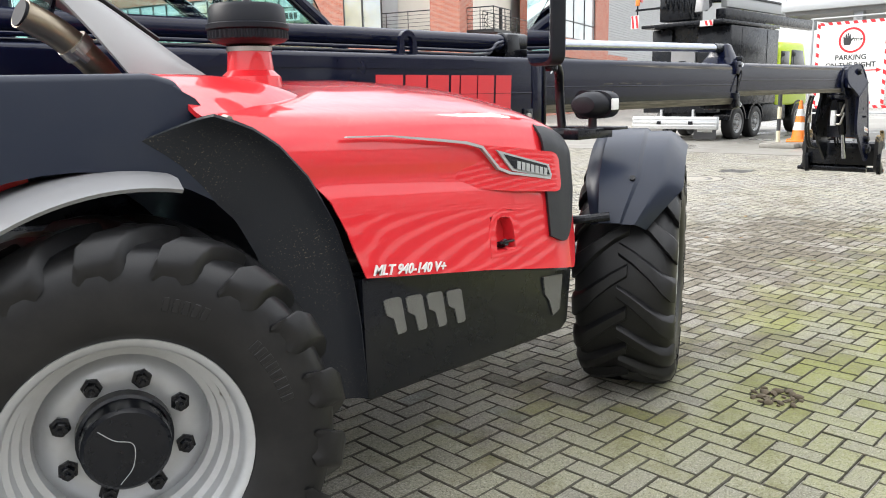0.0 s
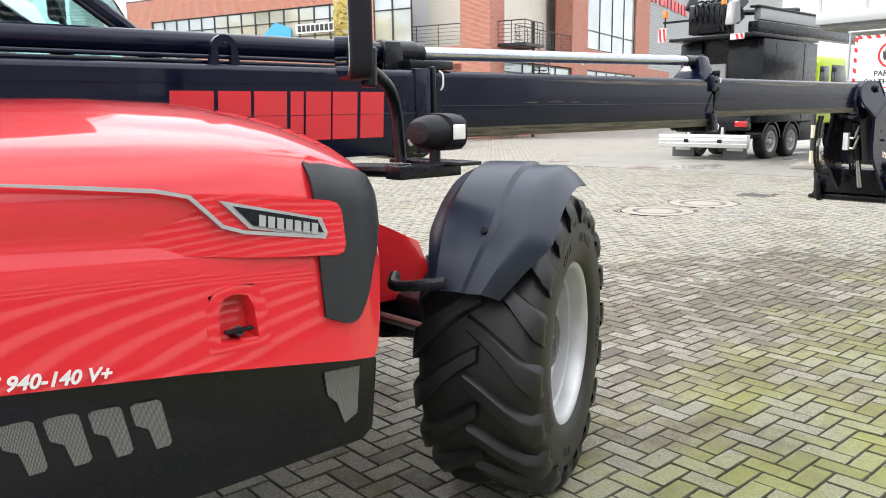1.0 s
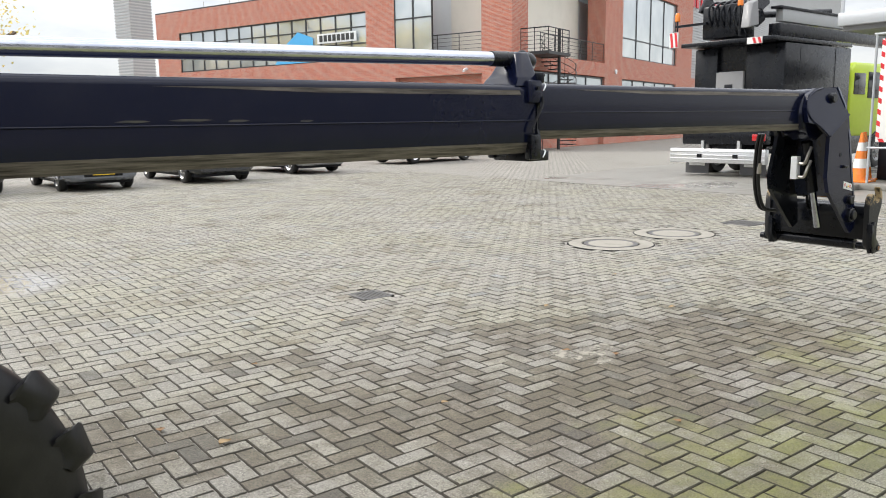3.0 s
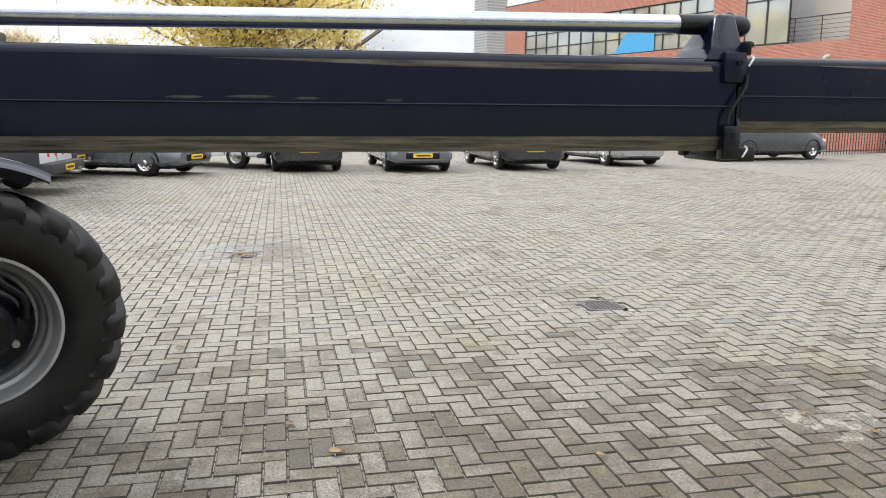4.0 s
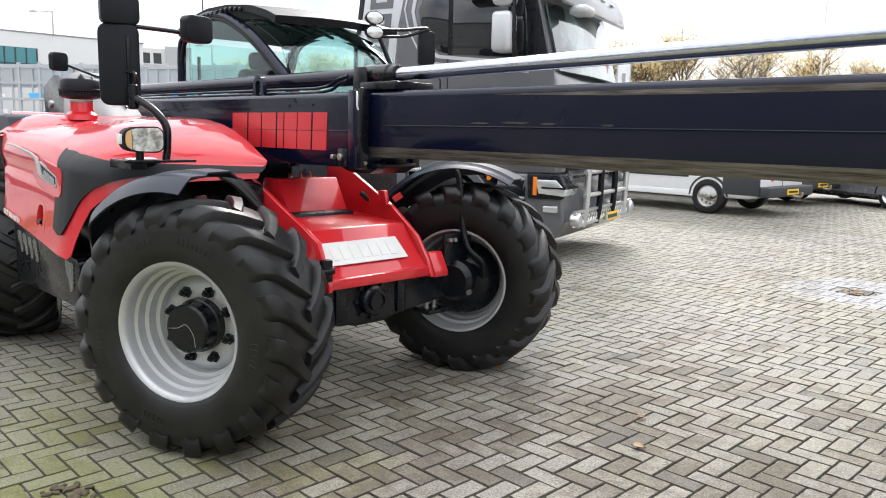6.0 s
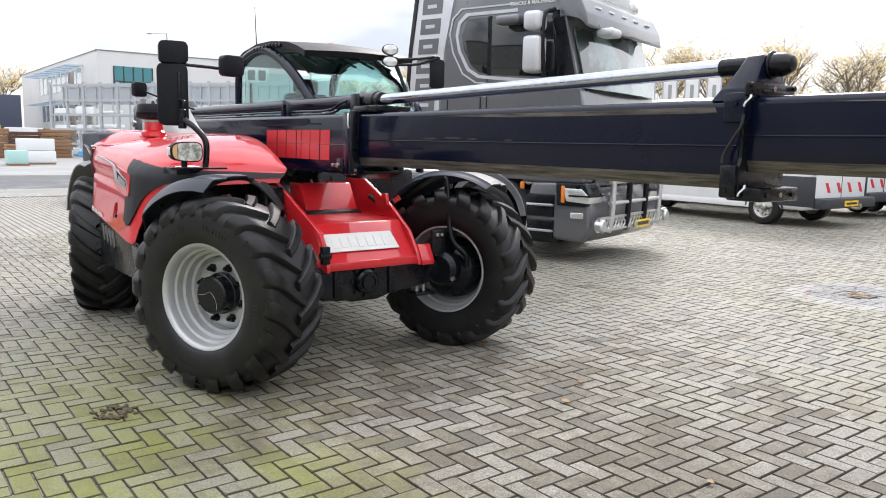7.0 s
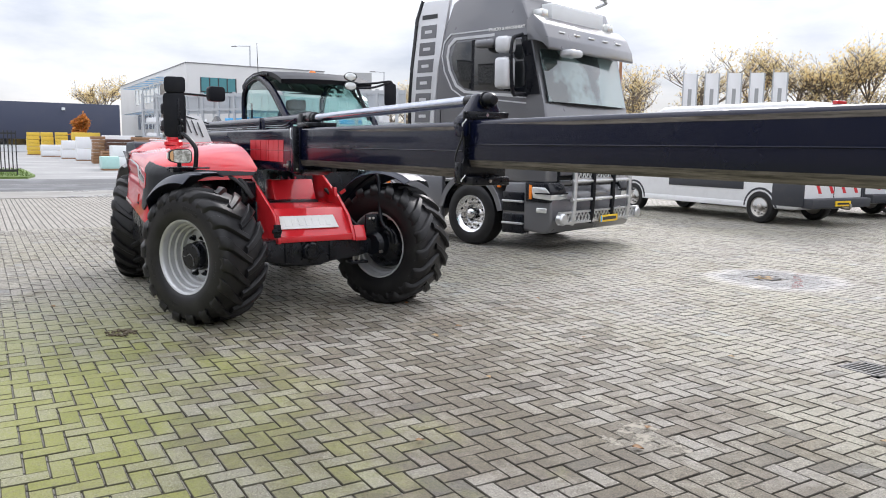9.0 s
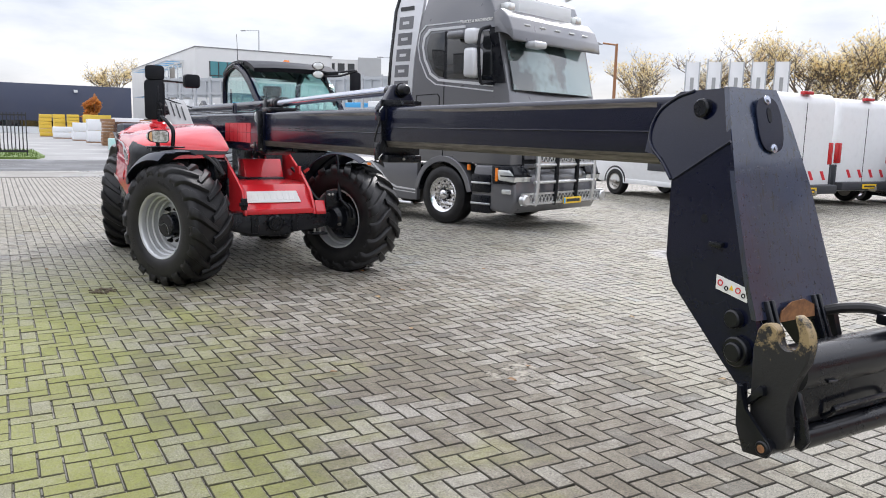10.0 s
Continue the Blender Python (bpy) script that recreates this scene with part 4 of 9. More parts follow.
oval = [(0.105 * (1.0 if abs(math.cos(t)) > 0 else 1) * math.copysign(abs(math.cos(t)) ** 0.7, math.cos(t)), 0.070 * math.copysign(abs(math.sin(t)) ** 0.7, math.sin(t))) for t in (2 * math.pi * i / 28 for i in range(28))]
cp = part("cover_plate", prism(oval, 0.0, 0.006, "z", 0.0015, 1, None, cover_m), BOOM, head, "blue-black oval cover plate")
part("cover_slot", prism([(0.03 * math.cos(t) - 0.035, 0.012 * math.sin(t)) for t in (2 * math.pi * i / 16 for i in range(16))], 0.004, 0.008, "z", 0, 1, None, cover_m), PLASTIC, cp)
for u in (-0.092, 0.092):
    part("washer", lathe([(0, 0.016), (0.007, 0.016), (0.008, 0.010), (0.017, 0.009), (0.018, 0.005)], 16, None, cover_m @ Matrix.Translation((u, 0.0, 0))), CHROME, cp, "zinc bolt and washer")
for x, z, r, d in ((9.32, 1.672, 0.036, 0.03), (9.575, 0.92, 0.034, 0.03), (9.60, 0.805, 0.055, 0.03), (9.60, 0.805, 0.036, 0.045)):
    part("pin_head", cyl((x, head_near(x, z) + 0.02, z), (x, head_near(x, z) - d, z), r, n=22, bev=0.006), BLACK, head)
part("stop_lug", box(9.44, 9.50, 2.835, 2.857, 1.165, 1.185, 0.004), BLACK, head)
part("hole", cyl((9.40, 2.858, 1.265), (9.40, 2.853, 1.265), 0.016, n=14), PLASTIC, head)
st = part("warning_sticker", prism([(9.477, 1.066), (9.617, 1.036), (9.617, 0.985), (9.477, 1.013)], 2.8525, 2.858, "y"), DECAL_WHITE, head, "white warning sticker")
for x, z, m_, r in ((9.497, 1.038, DECAL_RED, 0.012), (9.576, 1.022, DECAL_RED, 0.012), (9.525, 1.022, BLACK, 0.009), (9.60, 1.008, BLACK, 0.009)):
    part("pictogram", lathe([(r, 0), (r, 0.001), (r - 0.004, 0.001), (r - 0.004, 0)], 16, None, Matrix.Translation((x, 2.8515, z)) @ pose(0, 0, 0, 90), closed=True), m_, st)
part("pictogram", prism([(9.538, 1.020), (9.556, 1.017), (9.547, 1.037)], 2.851, 2.8535, "y"), YELLOW, st)
for y in (2.915, 2.945, 3.185, 3.215):
    part("rib", prism([(9.635, 0.99), (9.655, 0.995), (9.72, 0.84), (9.70, 0.80), (9.66, 0.82)], y - 0.008, y + 0.008, "y", 0.003), BLACK, head)
k = Mat("rusty_steel", (0.25, 0.10, 0.04), 0.7, 0.1)
n1 = k.noise(14, 6, 0.7, k.coord("Object"))
k.set("Base Color", k.mix(k.ramp(n1, (0.35, 0.0), (0.65, 1.0)), (0.10, 0.045, 0.025), (0.36, 0.17, 0.07)))
k.bump(n1, 0.3, 0.003)
RUST = k.m
part("rust_patch", prism([(2.97, 0.915), (2.975, 0.955), (3.03, 0.985), (3.10, 0.99), (3.16, 0.965), (3.17, 0.92)], -0.001, 0.004, "x", 0, 1, None, Matrix.Translation((9.668, 0, 0)) @ Matrix.Shear("XY", 4, (0, 0))), RUST, head, "rust-worn patch")
# hydraulics inside the head
part("tilt_cylinder", cyl((9.32, 3.07, 1.36), (9.45, 3.07, 0.98), 0.04, n=18, bev=0.005), BLACK, head)
part("tilt_rod", cyl((9.45, 3.07, 1.0), (9.56, 3.07, 0.70), 0.026, n=18), CHROME, head, "bright tilt rod")
part("valve_block", box(9.255, 9.31, 3.10, 3.15, 1.08, 1.25, 0.006), WHITE, head, "white valve block")
for z in (1.10, 1.20):
    part("hose_fitting", tube([(9.28, 3.10, z), (9.27, 3.05, z), (9.27, 3.03, z + 0.05), (9.30, 3.02, z + 0.12)], 0.012, 8), STEEL, head)
for dy in (0.0, 0.03):
    part("hose", tube([(9.10, 3.29 + dy, 1.42), (9.12, 3.32 + dy, 1.30), (9.16, 3.345 + dy, 1.05), (9.22, 3.33 + dy, 0.86), (9.36, 3.30 + dy, 0.82)], 0.014, 8), RUBBER, head, "black hydraulic hose")
part("hose_fitting", tube([(9.14, 3.33, 1.20), (9.145, 3.335, 1.12)], 0.018, 10, 1), STEEL, head)

# carriage with its hooks
car = part("carriage", cyl((9.82, 2.808, 0.80), (9.82, 3.62, 0.80), 0.078, n=28, bev=0.01), BLACK, mach, "black tool carriage")
part("carriage_back", prism([(9.74, 0.86), (9.80, 0.87), (9.885, 0.80), (9.868, 0.66), (9.84, 0.60), (9.76, 0.60)], 2.81, 3.60, "y", 0.012), BLACK, car)
part("lower_tube", cyl((9.83, 2.90, 0.555), (9.83, 3.64, 0.555), 0.044, n=20, bev=0.004), BLACK, car)
part("guard_bar", tube([(9.86, 2.98, 0.625), (9.895, 2.98, 0.655), (9.90, 3.0, 0.67), (9.90, 3.30, 0.67), (9.865, 3.33, 0.64)], 0.010, 8, 3), BLACK, car)


def hook(y0, y1):
    c = (9.85, 0.918)
    pts = [(9.735, 0.56), (9.732, 0.66), (9.724, 0.86), (9.732, 0.925), (9.752, 0.952), (9.785, 0.957), (9.806, 0.945)]
    pts += [(c[0] + 0.043 * math.cos(radians(a)), c[1] + 0.043 * math.sin(radians(a))) for a in range(155, 391, 15)]
    pts += [(9.889, 0.962), (9.878, 0.985), (9.862, 1.000), (9.872, 1.006), (9.902, 0.990), (9.924, 0.955), (9.932, 0.915), (9.923, 0.855), (9.896, 0.805), (9.876, 0.77), (9.862, 0.694), (9.872, 0.63), (9.881, 0.592), (9.868, 0.55), (9.83, 0.530), (9.77, 0.535)]
    return prism(pts, y0, y1, "y", 0.005, 1)


k = Mat("muddy_black_steel", (0.02, 0.02, 0.02), 0.55)
v = k.coord("Object")
n1 = k.noise(22, 6, 0.75, v)
sx = k.n.new("ShaderNodeSeparateXYZ")
k.l.new(k.pos(), sx.inputs[0])
hz = k.ramp(k.math("MULTIPLY_ADD", sx.outputs["Z"], 4.0, -3.25), (0.0, 0.0), (0.55, 0.33))
k.set("Base Color", k.mix(k.ramp(k.math("ADD", n1, hz), (0.70, 0.0), (0.82, 1.0)), (0.012, 0.012, 0.013), (0.30, 0.22, 0.11)))
k.bump(n1, 0.4, 0.006)
MUDDY = k.m
for y in (2.785, 3.58):
    part("hook", hook(y - 0.02, y + 0.02), MUDDY, car, "muddy worn steel hook")
    part("hook_tab", prism([(9.700, 0.735), (9.718, 0.73), (9.735, 0.655), (9.835, 0.575), (9.852, 0.545), (9.838, 0.515), (9.745, 0.505), (9.708, 0.59)], y - 0.060, y - 0.044, "y", 0.004), BLACK, car)
    part("tab_web", prism([(9.700, 0.735), (9.712, 0.735), (9.745, 0.515), (9.735, 0.505), (9.708, 0.59)], y - 0.046, y - 0.018, "y", 0.003), BLACK, car)
    part("tab_brace", prism([(9.725, 0.68), (9.775, 0.745), (9.790, 0.742), (9.795, 0.715), (9.778, 0.712), (9.738, 0.665)], y - 0.044, y - 0.02, "y", 0.003), BLACK, car)
    part("lock_pin", cyl((9.82, y - 0.066, 0.545), (9.82, y + 0.10, 0.545), 0.026, n=16, bev=0.004), BLACK, car)
    part("pin_bore", cyl((9.82, y - 0.0672, 0.545), (9.82, y - 0.060, 0.545), 0.014, n=12), RUST, car, "rusty pin bore")
    part("lug_plate", prism([(9.862, 0.735), (9.875, 0.745), (9.905, 0.66), (9.925, 0.585), (9.905, 0.55), (9.88, 0.56)], y + 0.022, y + 0.042, "y", 0.003), BLACK, car)
part("hose", tube([(9.66, 3.24, 0.93), (9.72, 3.28, 0.95), (9.78, 3.36, 0.95), (9.86, 3.42, 0.92)], 0.02, 10), RUBBER, car)
part("hose_block", box(9.80, 9.88, 3.34, 3.44, 0.90, 0.94, 0.008), BLACK, car)
for y in (2.93, 3.30):
    part("weld_blob", cyl((9.896, y, 0.77), (9.896, y + 0.05, 0.765), 0.006, n=6), BLACK, car)
part("pin_end", cyl((9.83, 2.835, 0.555), (9.83, 2.905, 0.555), 0.022, n=16, bev=0.003), STEEL, car, "worn steel pin end")

# red front frame over the axle
fr = part("front_frame", prism([(2.6, 0.96), (2.95, 1.00), (3.34, 0.965), (3.56, 0.72), (3.56, 0.70), (3.45, 0.66), (2.6, 0.66)], 2.80, 3.52, "y", 0.008), RED, mach, "glossy red front frame")
sp = [(2.45, 1.33), (2.62, 1.325), (3.36, 0.985), (3.50, 0.92), (3.60, 0.70), (3.60, 0.66), (2.45, 0.66)]
part("frame_cheek", prism(sp, 2.772, 2.800, "y", 0.006), RED, fr)
part("frame_cheek", prism([(2.55, 1.30), (2.78, 1.27), (3.22, 1.06), (3.46, 0.90), (3.56, 0.76), (3.60, 0.66), (2.55, 0.66)], 3.52, 3.548, "y", 0.006), RED, fr)
part("frame_foot", prism([(3.44, 0.66), (3.50, 0.80), (3.54, 0.80), (3.60, 0.69), (3.60, 0.655)], 3.55, 3.66, "y", 0.006), RED, fr)
part("hat_box", prism([(2.60, 0.98), (2.62, 1.215), (2.80, 1.215), (2.92, 1.0)], 2.98, 3.42, "y", 0.012), RED, fr)
part("front_lip", box(3.54, 3.58, 2.80, 3.53, 0.665, 0.725, 0.01), RED, fr)
nm = Matrix.Translation((3.468, 3.115, 0.842)) @ pose(0, 0, 0, 0, 48, 0)
npl = part("name_plate", prism([(-0.075, -0.27), (-0.075, 0.27), (0.075, 0.29), (0.075, -0.29)], -0.004, 0.004, "z", 0.002, 1, None, nm), DECAL_WHITE, fr, "scuffed off-white plate")
for i in range(7):
    part("embossed_bar", box(-0.045, 0.045, -0.235 + i * 0.068, -0.19 + i * 0.068, 0.003, 0.0065, 0.0015, 1, None, nm), DECAL_WHITE, npl)
part("tie_down", prism([(3.12, 1.09), (3.12, 1.15), (3.18, 1.15), (3.20, 1.06)], 3.50, 3.53, "y", 0.006), RED, fr)
part("pipe_stub", tube([(3.20, 3.56, 1.09), (3.23, 3.60, 1.125)], 0.022, 4, 1), RED, fr)
for i in range(3):
    part("grease_nipple", cyl((2.70 + 0.01 * i, 3.13 + 0.07 * i, 1.215), (2.71 + 0.01 * i, 3.12 + 0.07 * i, 1.245), 0.013, 0.008, 8), CHROME, fr)
part("hose_bracket", box(3.56, 3.60, 2.74, 2.80, 0.72, 0.84, 0.006), BLACK, fr)
part("toggle", cyl((3.60, 2.72, 0.78), (3.60, 2.80, 0.78), 0.02, n=12), BLACK, fr)
for y in (3.56, 3.62):
    part("stud", cyl((3.52, y, 0.42), (3.52, y, 0.68), 0.013, n=10), STEEL, fr, "bare steel stud")
    part("stud_nut", cyl((3.52, y, 0.43), (3.52, y, 0.46), 0.022, n=6), STEEL, fr)

ax = part("front_axle", prism([(2.40, 0.56), (2.60, 0.50), (2.90, 0.47), (3.00, 0.43), (3.22, 0.43), (3.32, 0.49), (3.60, 0.50), (3.84, 0.55), (3.84, 0.64), (3.60, 0.69), (2.60, 0.69), (2.40, 0.64)], 3.36, 3.54, "x", 0.02), BLACK, mach, "black cast axle")
part("axle_cover", cyl((3.53, 3.10, 0.575), (3.60, 3.10, 0.575), 0.085, n=28, bev=0.012), BLACK, ax)
part("axle_cover_cap", lathe([(0.055, 0), (0.055, 0.02), (0.045, 0.02), (0.042, 0.01), (0.0, 0.01)], 24, None, Matrix.Translation((3.60, 3.10, 0.575)) @ pose(0, 0, 0, 0, 90)), BLACK, ax)
for i in range(8):
    a = 2 * math.pi * i / 8
    part("axle_bolt", cyl((3.535, 3.10 + 0.105 * math.cos(a), 0.575 + 0.105 * math.sin(a)), (3.56, 3.10 + 0.105 * math.cos(a), 0.575 + 0.105 * math.sin(a)), 0.013, n=6), BLACK, ax)
part("clamp_plate", box(3.46, 3.60, 3.50, 3.68, 0.43, 0.455, 0.005), BLACK, ax)
part("axle_flange", box(3.36, 3.56, 2.85, 2.93, 0.47, 0.68, 0.015), BLACK, ax)
part("axle_flange", box(3.36, 3.56, 3.29, 3.36, 0.47, 0.68, 0.015), BLACK, ax)
for cx, cy_, s, o in ((FR[0], FR[1], FR[2], -1), (FL[0], FL[1], FL[2], 1)):
    hm = pose(cx, cy_, 0.602, 0, 0, s)
    put_b = lathe([(0, -0.30), (0.10, -0.30), (0.13, -0.26), (0.13, -0.18), (0.16, -0.15), (0.16, 0.0), (0, 0.0)], 24, None, hm @ pose(0, 0, 0, 90 if o < 0 else -90))
    kn = part("steering_knuckle", put_b, BLACK, ax)
    part("knuckle_bolt", cyl(hm @ Vector((0.12, -o * 0.28, -0.06)), hm @ Vector((0.12, -o * 0.31, -0.06)), 0.016, n=8), STEEL, kn)
    part("link", tube([hm @ Vector((-0.18, -o * 0.22, 0.02)), Vector((3.26, 3.10 + o * 0.3, 0.60))], 0.022, 10, 1), STEEL if o < 0 else BLACK, ax)
part("belly", prism([(2.9, 0.36), (2.9, 0.52), (3.36, 0.52), (3.3, 0.40)], 2.9, 3.35, "y", 0.03), BLACK, mach)
part("nose_tank", prism([(2.40, 0.70), (2.40, 1.22), (2.66, 1.22), (2.98, 1.20), (2.98, 1.0), (2.72, 0.70)], 2.62, 2.77, "y", 0.02), BLACK, mach)
part("hydraulic_hose", tube([(2.95, 3.50, 1.12), (3.1, 3.60, 0.98), (3.25, 3.66, 0.82), (3.36, 3.72, 0.74)], 0.018, 8), RUBBER, fr)
for dy in (0, 0.05):
    part("hydraulic_hose", tube([(2.55, 2.40 + dy, 1.26), (2.75, 2.45 + dy, 1.28), (2.95, 2.58 + dy, 1.22), (3.10, 2.70, 1.05)], 0.02, 8), RUBBER, mach)

# mirror arm with headlamp
br = part("lamp_bracket", box(2.78, 3.05, 1.98, 2.06, 1.30, 1.345, 0.004), BLACK, mach, "black mirror and lamp bracket")
part("bracket_arm", tube([(2.62, 2.55, 1.27), (2.68, 2.40, 1.30), (2.76, 2.20, 1.325), (2.85, 2.03, 1.325)], 0.024, 10), BLACK, br)
part("bracket_tray", box(2.98, 3.10, 1.93, 2.30, 1.335, 1.348, 0.003), BLACK, br)
LAMP_M = Matrix.Translation((3.00, 2.05, 1.448)) @ pose(0, 0, 0, 0, 90, 0) @ pose(0, 0, 0, 0, 0, 90)


def lamp_outline(grow, x0=-1.0, x1=1.0):
    """A rounded lamp outline, fuller on one side, cut between x0 and x1 of its half width."""
    pts = []
    for i in range(40):
        t = 2 * math.pi * i / 40
        x = math.copysign(abs(math.cos(t)) ** (0.75 if math.cos(t) < 0 else 0.42), math.cos(t))
        y = math.copysign(abs(math.sin(t)) ** 0.55, math.sin(t)) * (1.0 + 0.06 * x)
        pts.append((min(x1, max(x0, x)) * 0.104 * grow, y * 0.064 * grow))
    return pts


hl = part("headlamp", prism(lamp_outline(1.0), -0.012, 0.05, "z", 0.008, 2, None, LAMP_M), PLASTIC, mach, "black headlamp housing")
part("lamp_back", lathe([(0.098, 0.0), (0.096, 0.03), (0.085, 0.06), (0.06, 0.085), (0, 0.095)], 24, None, Matrix.Translation((2.998, 2.05, 1.448)) @ pose(0, 0, 0, 0, -90, 0) @ Matrix.Diagonal((0.62, 1.0, 1, 1))), PLASTIC, hl)
k = Mat("ribbed_lamp_glass", (0.72, 0.73, 0.66), 0.1, 0.2, 0.8)
n1 = k.wave(55, k.coord("Object"), 1.5, "Y")
k.set("Base Color", k.mix(k.ramp(k.noise(16, 3, 0.6, k.coord("Object")), (0.42, 0.0), (0.6, 1.0)), (0.30, 0.30, 0.26), (0.85, 0.86, 0.80)))
k.bump(n1, 0.35, 0.004)
LAMPGLASS = k.m
part("lens", prism(lamp_outline(0.9, -0.66), 0.045, 0.060, "z", 0.004, 2, None, LAMP_M), LAMPGLASS, hl, "clear ribbed lamp lens")
part("indicator_lens", prism(lamp_outline(0.9, -1.0, -0.69), 0.045, 0.057, "z", 0.003, 1, None, LAMP_M), paint("amber_lens", (0.74, 0.45, 0.22), 0.15, 0.6, 0.05, 30.0), hl, "amber indicator lens")
part("side_reflector", box(2.985, 3.035, 1.940, 1.950, 1.425, 1.475, 0.003), DECAL_WHITE, hl, "white side reflector")
part("lamp_foot", cyl((2.99, 2.05, 1.345), (2.99, 2.05, 1.39), 0.02, n=12), BLACK, hl)
arm = part("mirror_arm", tube([(2.96, 2.20, 1.34), (2.96, 2.21, 1.42), (2.95, 2.21, 1.52), (2.89, 2.17, 1.60), (2.79, 2.13, 1.655)], 0.021, 12), BLACK, mach, "bent black mirror arm")
part("arm_clamp", cyl((2.77, 2.12, 1.60), (2.77, 2.12, 1.73), 0.028, n=14, bev=0.006), BLACK, arm)
part("arm_post", tube([(2.77, 2.12, 1.70), (2.78, 2.13, 1.78), (2.72, 2.10, 1.80), (2.70, 2.085, 1.84), (2.70, 2.085, 2.12)], 0.012, 8), BLACK, arm)
part("cross_rod", tube([(2.70, 2.09, 2.035), (2.80, 2.30, 2.02), (2.84, 2.40, 2.01)], 0.011, 8, 2), BLACK, arm)


def mirror(w_, h_, d_, m):
    poly = []
    for sx_, sy_ in ((1, 1), (-1, 1), (-1, -1), (1, -1)):
        a0 = {(1, 1): 0, (-1, 1): 90, (-1, -1): 180, (1, -1): 270}[(sx_, sy_)]
        r_ = min(w_, h_) * 0.22
        for a in (0, 30, 60, 90):
            t = radians(a0 + a)
            poly.append((sx_ * (w_ / 2 - r_) + r_ * math.cos(t), sy_ * (h_ / 2 - r_) + r_ * math.sin(t)))
    shell = prism(poly, 0, d_, "z", d_ * 0.35, 3, None, m)
    glass_ = prism([(x * 0.9, y * 0.94) for x, y in poly], -0.003, 0.004, "z", 0, 1, None, m)
    return shell, glass_


MIRROR = Mat("mirror_glass", (0.9, 0.92, 0.92), 0.02, 1.0).m
for nm_, w_, h_, pos_, rz in (("mirror", 0.20, 0.42, (2.655, 2.10, 1.83), -20), ("upper_mirror", 0.19, 0.15, (2.665, 2.10, 2.11), -12), ("round_mirror", 0.16, 0.14, (2.85, 2.42, 2.03), 10)):
    s_, g_ = mirror(w_, h_, 0.075, Matrix.Translation(pos_) @ pose(0, 0, 0, 90, 0, 90 + rz))
    mo = part(nm_, s_, PLASTIC, arm, "black plastic mirror housing")
    part("mirror_glass", g_, MIRROR, mo)
part("mirror_rib", box(2.735, 2.75, 2.105, 2.125, 1.66, 1.98, 0.004), BLACK, arm)

# cab
cab = part("cab_floor_box", box(0.92, 2.36, 3.36, 4.34, 0.62, 1.30, 0.04), BLACK, mach, "black lower cab shell")
side_arch = [(0.93, 1.28), (0.93, 2.05), (0.99, 2.20), (1.12, 2.29), (1.35, 2.335), (1.55, 2.33), (1.80, 2.25), (2.05, 2.12), (2.28, 1.96), (2.48, 1.80), (2.56, 1.60), (2.50, 1.28)]
for y in (3.29, 4.30):
    part("cab_frame", tube([(x, y, z) for x, z in side_arch], 0.036, 10, 4), BOOM, cab, "blue-black cab frame")
    inner_arch = [(0.96, 1.30), (0.97, 2.04), (1.03, 2.18), (1.14, 2.26), (1.35, 2.305), (1.54, 2.30), (1.79, 2.22), (2.03, 2.09), (2.26, 1.93), (2.45, 1.78), (2.53, 1.60), (2.47, 1.30)]
    pane = part("side_window", prism(inner_arch, y - 0.004, y + 0.004, "y"), TINT, cab, "tinted curved side window")
    pane.visible_shadow = False
    part("window_seal", tube([(x, y - 0.02 if y < 4 else y + 0.02, z) for x, z in [(lerp(1.6, x, 0.945), lerp(1.75, z, 0.945)) for x, z in side_arch[1:-1]]], 0.012, 6, 4), PLASTIC, cab)
part("door_handle_bar", cyl((1.20, 3.30, 1.40), (1.20, 3.30, 2.05), 0.014, n=8), BLACK, cab)


def screen(u, v):
    y = lerp(3.31, 4.28, u)
    x = curve_at([(0.0, 2.53), (0.35, 2.50), (0.7, 2.32), (1.0, 1.95)], v) + 0.10 * math.sin(math.pi * u)
    z = curve_at([(0.0, 1.45), (0.35, 1.78), (0.7, 2.08), (1.0, 2.27)], v) + 0.02 * math.sin(math.pi * u)
    return Vector((x, y, z))


ws = part("windscreen", sheet(screen, 16, 16, 0.006), TINT, cab, "curved tinted windscreen")
ws.visible_shadow = False


def roof(u, v):
    y = lerp(3.27, 4.32, u)
    x = lerp(0.93, 2.32, v)
    z = curve_at([(0.93, 2.22), (1.1, 2.29), (1.4, 2.335), (1.7, 2.335), (2.0, 2.305), (2.2, 2.255), (2.32, 2.21)], x) + 0.012 * math.sin(math.pi * u)
    return Vector((x + 0.08 * math.sin(math.pi * u) * v, y, z))


rf = part("cab_roof", sheet(roof, 16, 24, 0.05), PLASTIC, cab, "black cab roof with a ribbed guard")
for i in range(9):
    part("roof_rib", box(0.0, 0.035, 3.25, 3.34, 0, 0.03, 0.008, 1, None, Matrix.Translation((1.35 + i * 0.065, 0, curve_at([(1.3, 2.322), (1.7, 2.335), (2.0, 2.305)], 1.35 + i * 0.065)))), BLACK, rf)
for i in range(5):
    part("roof_bar", tube([(1.5, 3.43 + i * 0.18, 2.30), (1.9, 3.43 + i * 0.18, 2.27), (2.25, 3.43 + i * 0.18, 2.16)], 0.012, 6, 3), BLACK, rf)
part("rear_window", box(0.925, 0.935, 3.36, 4.26, 1.35, 2.18), TINT, cab).visible_shadow = False
seat = part("seat", box(1.25, 1.75, 3.6, 4.05, 1.30, 1.42, 0.05, 3), PLASTIC, cab, "black operator seat")
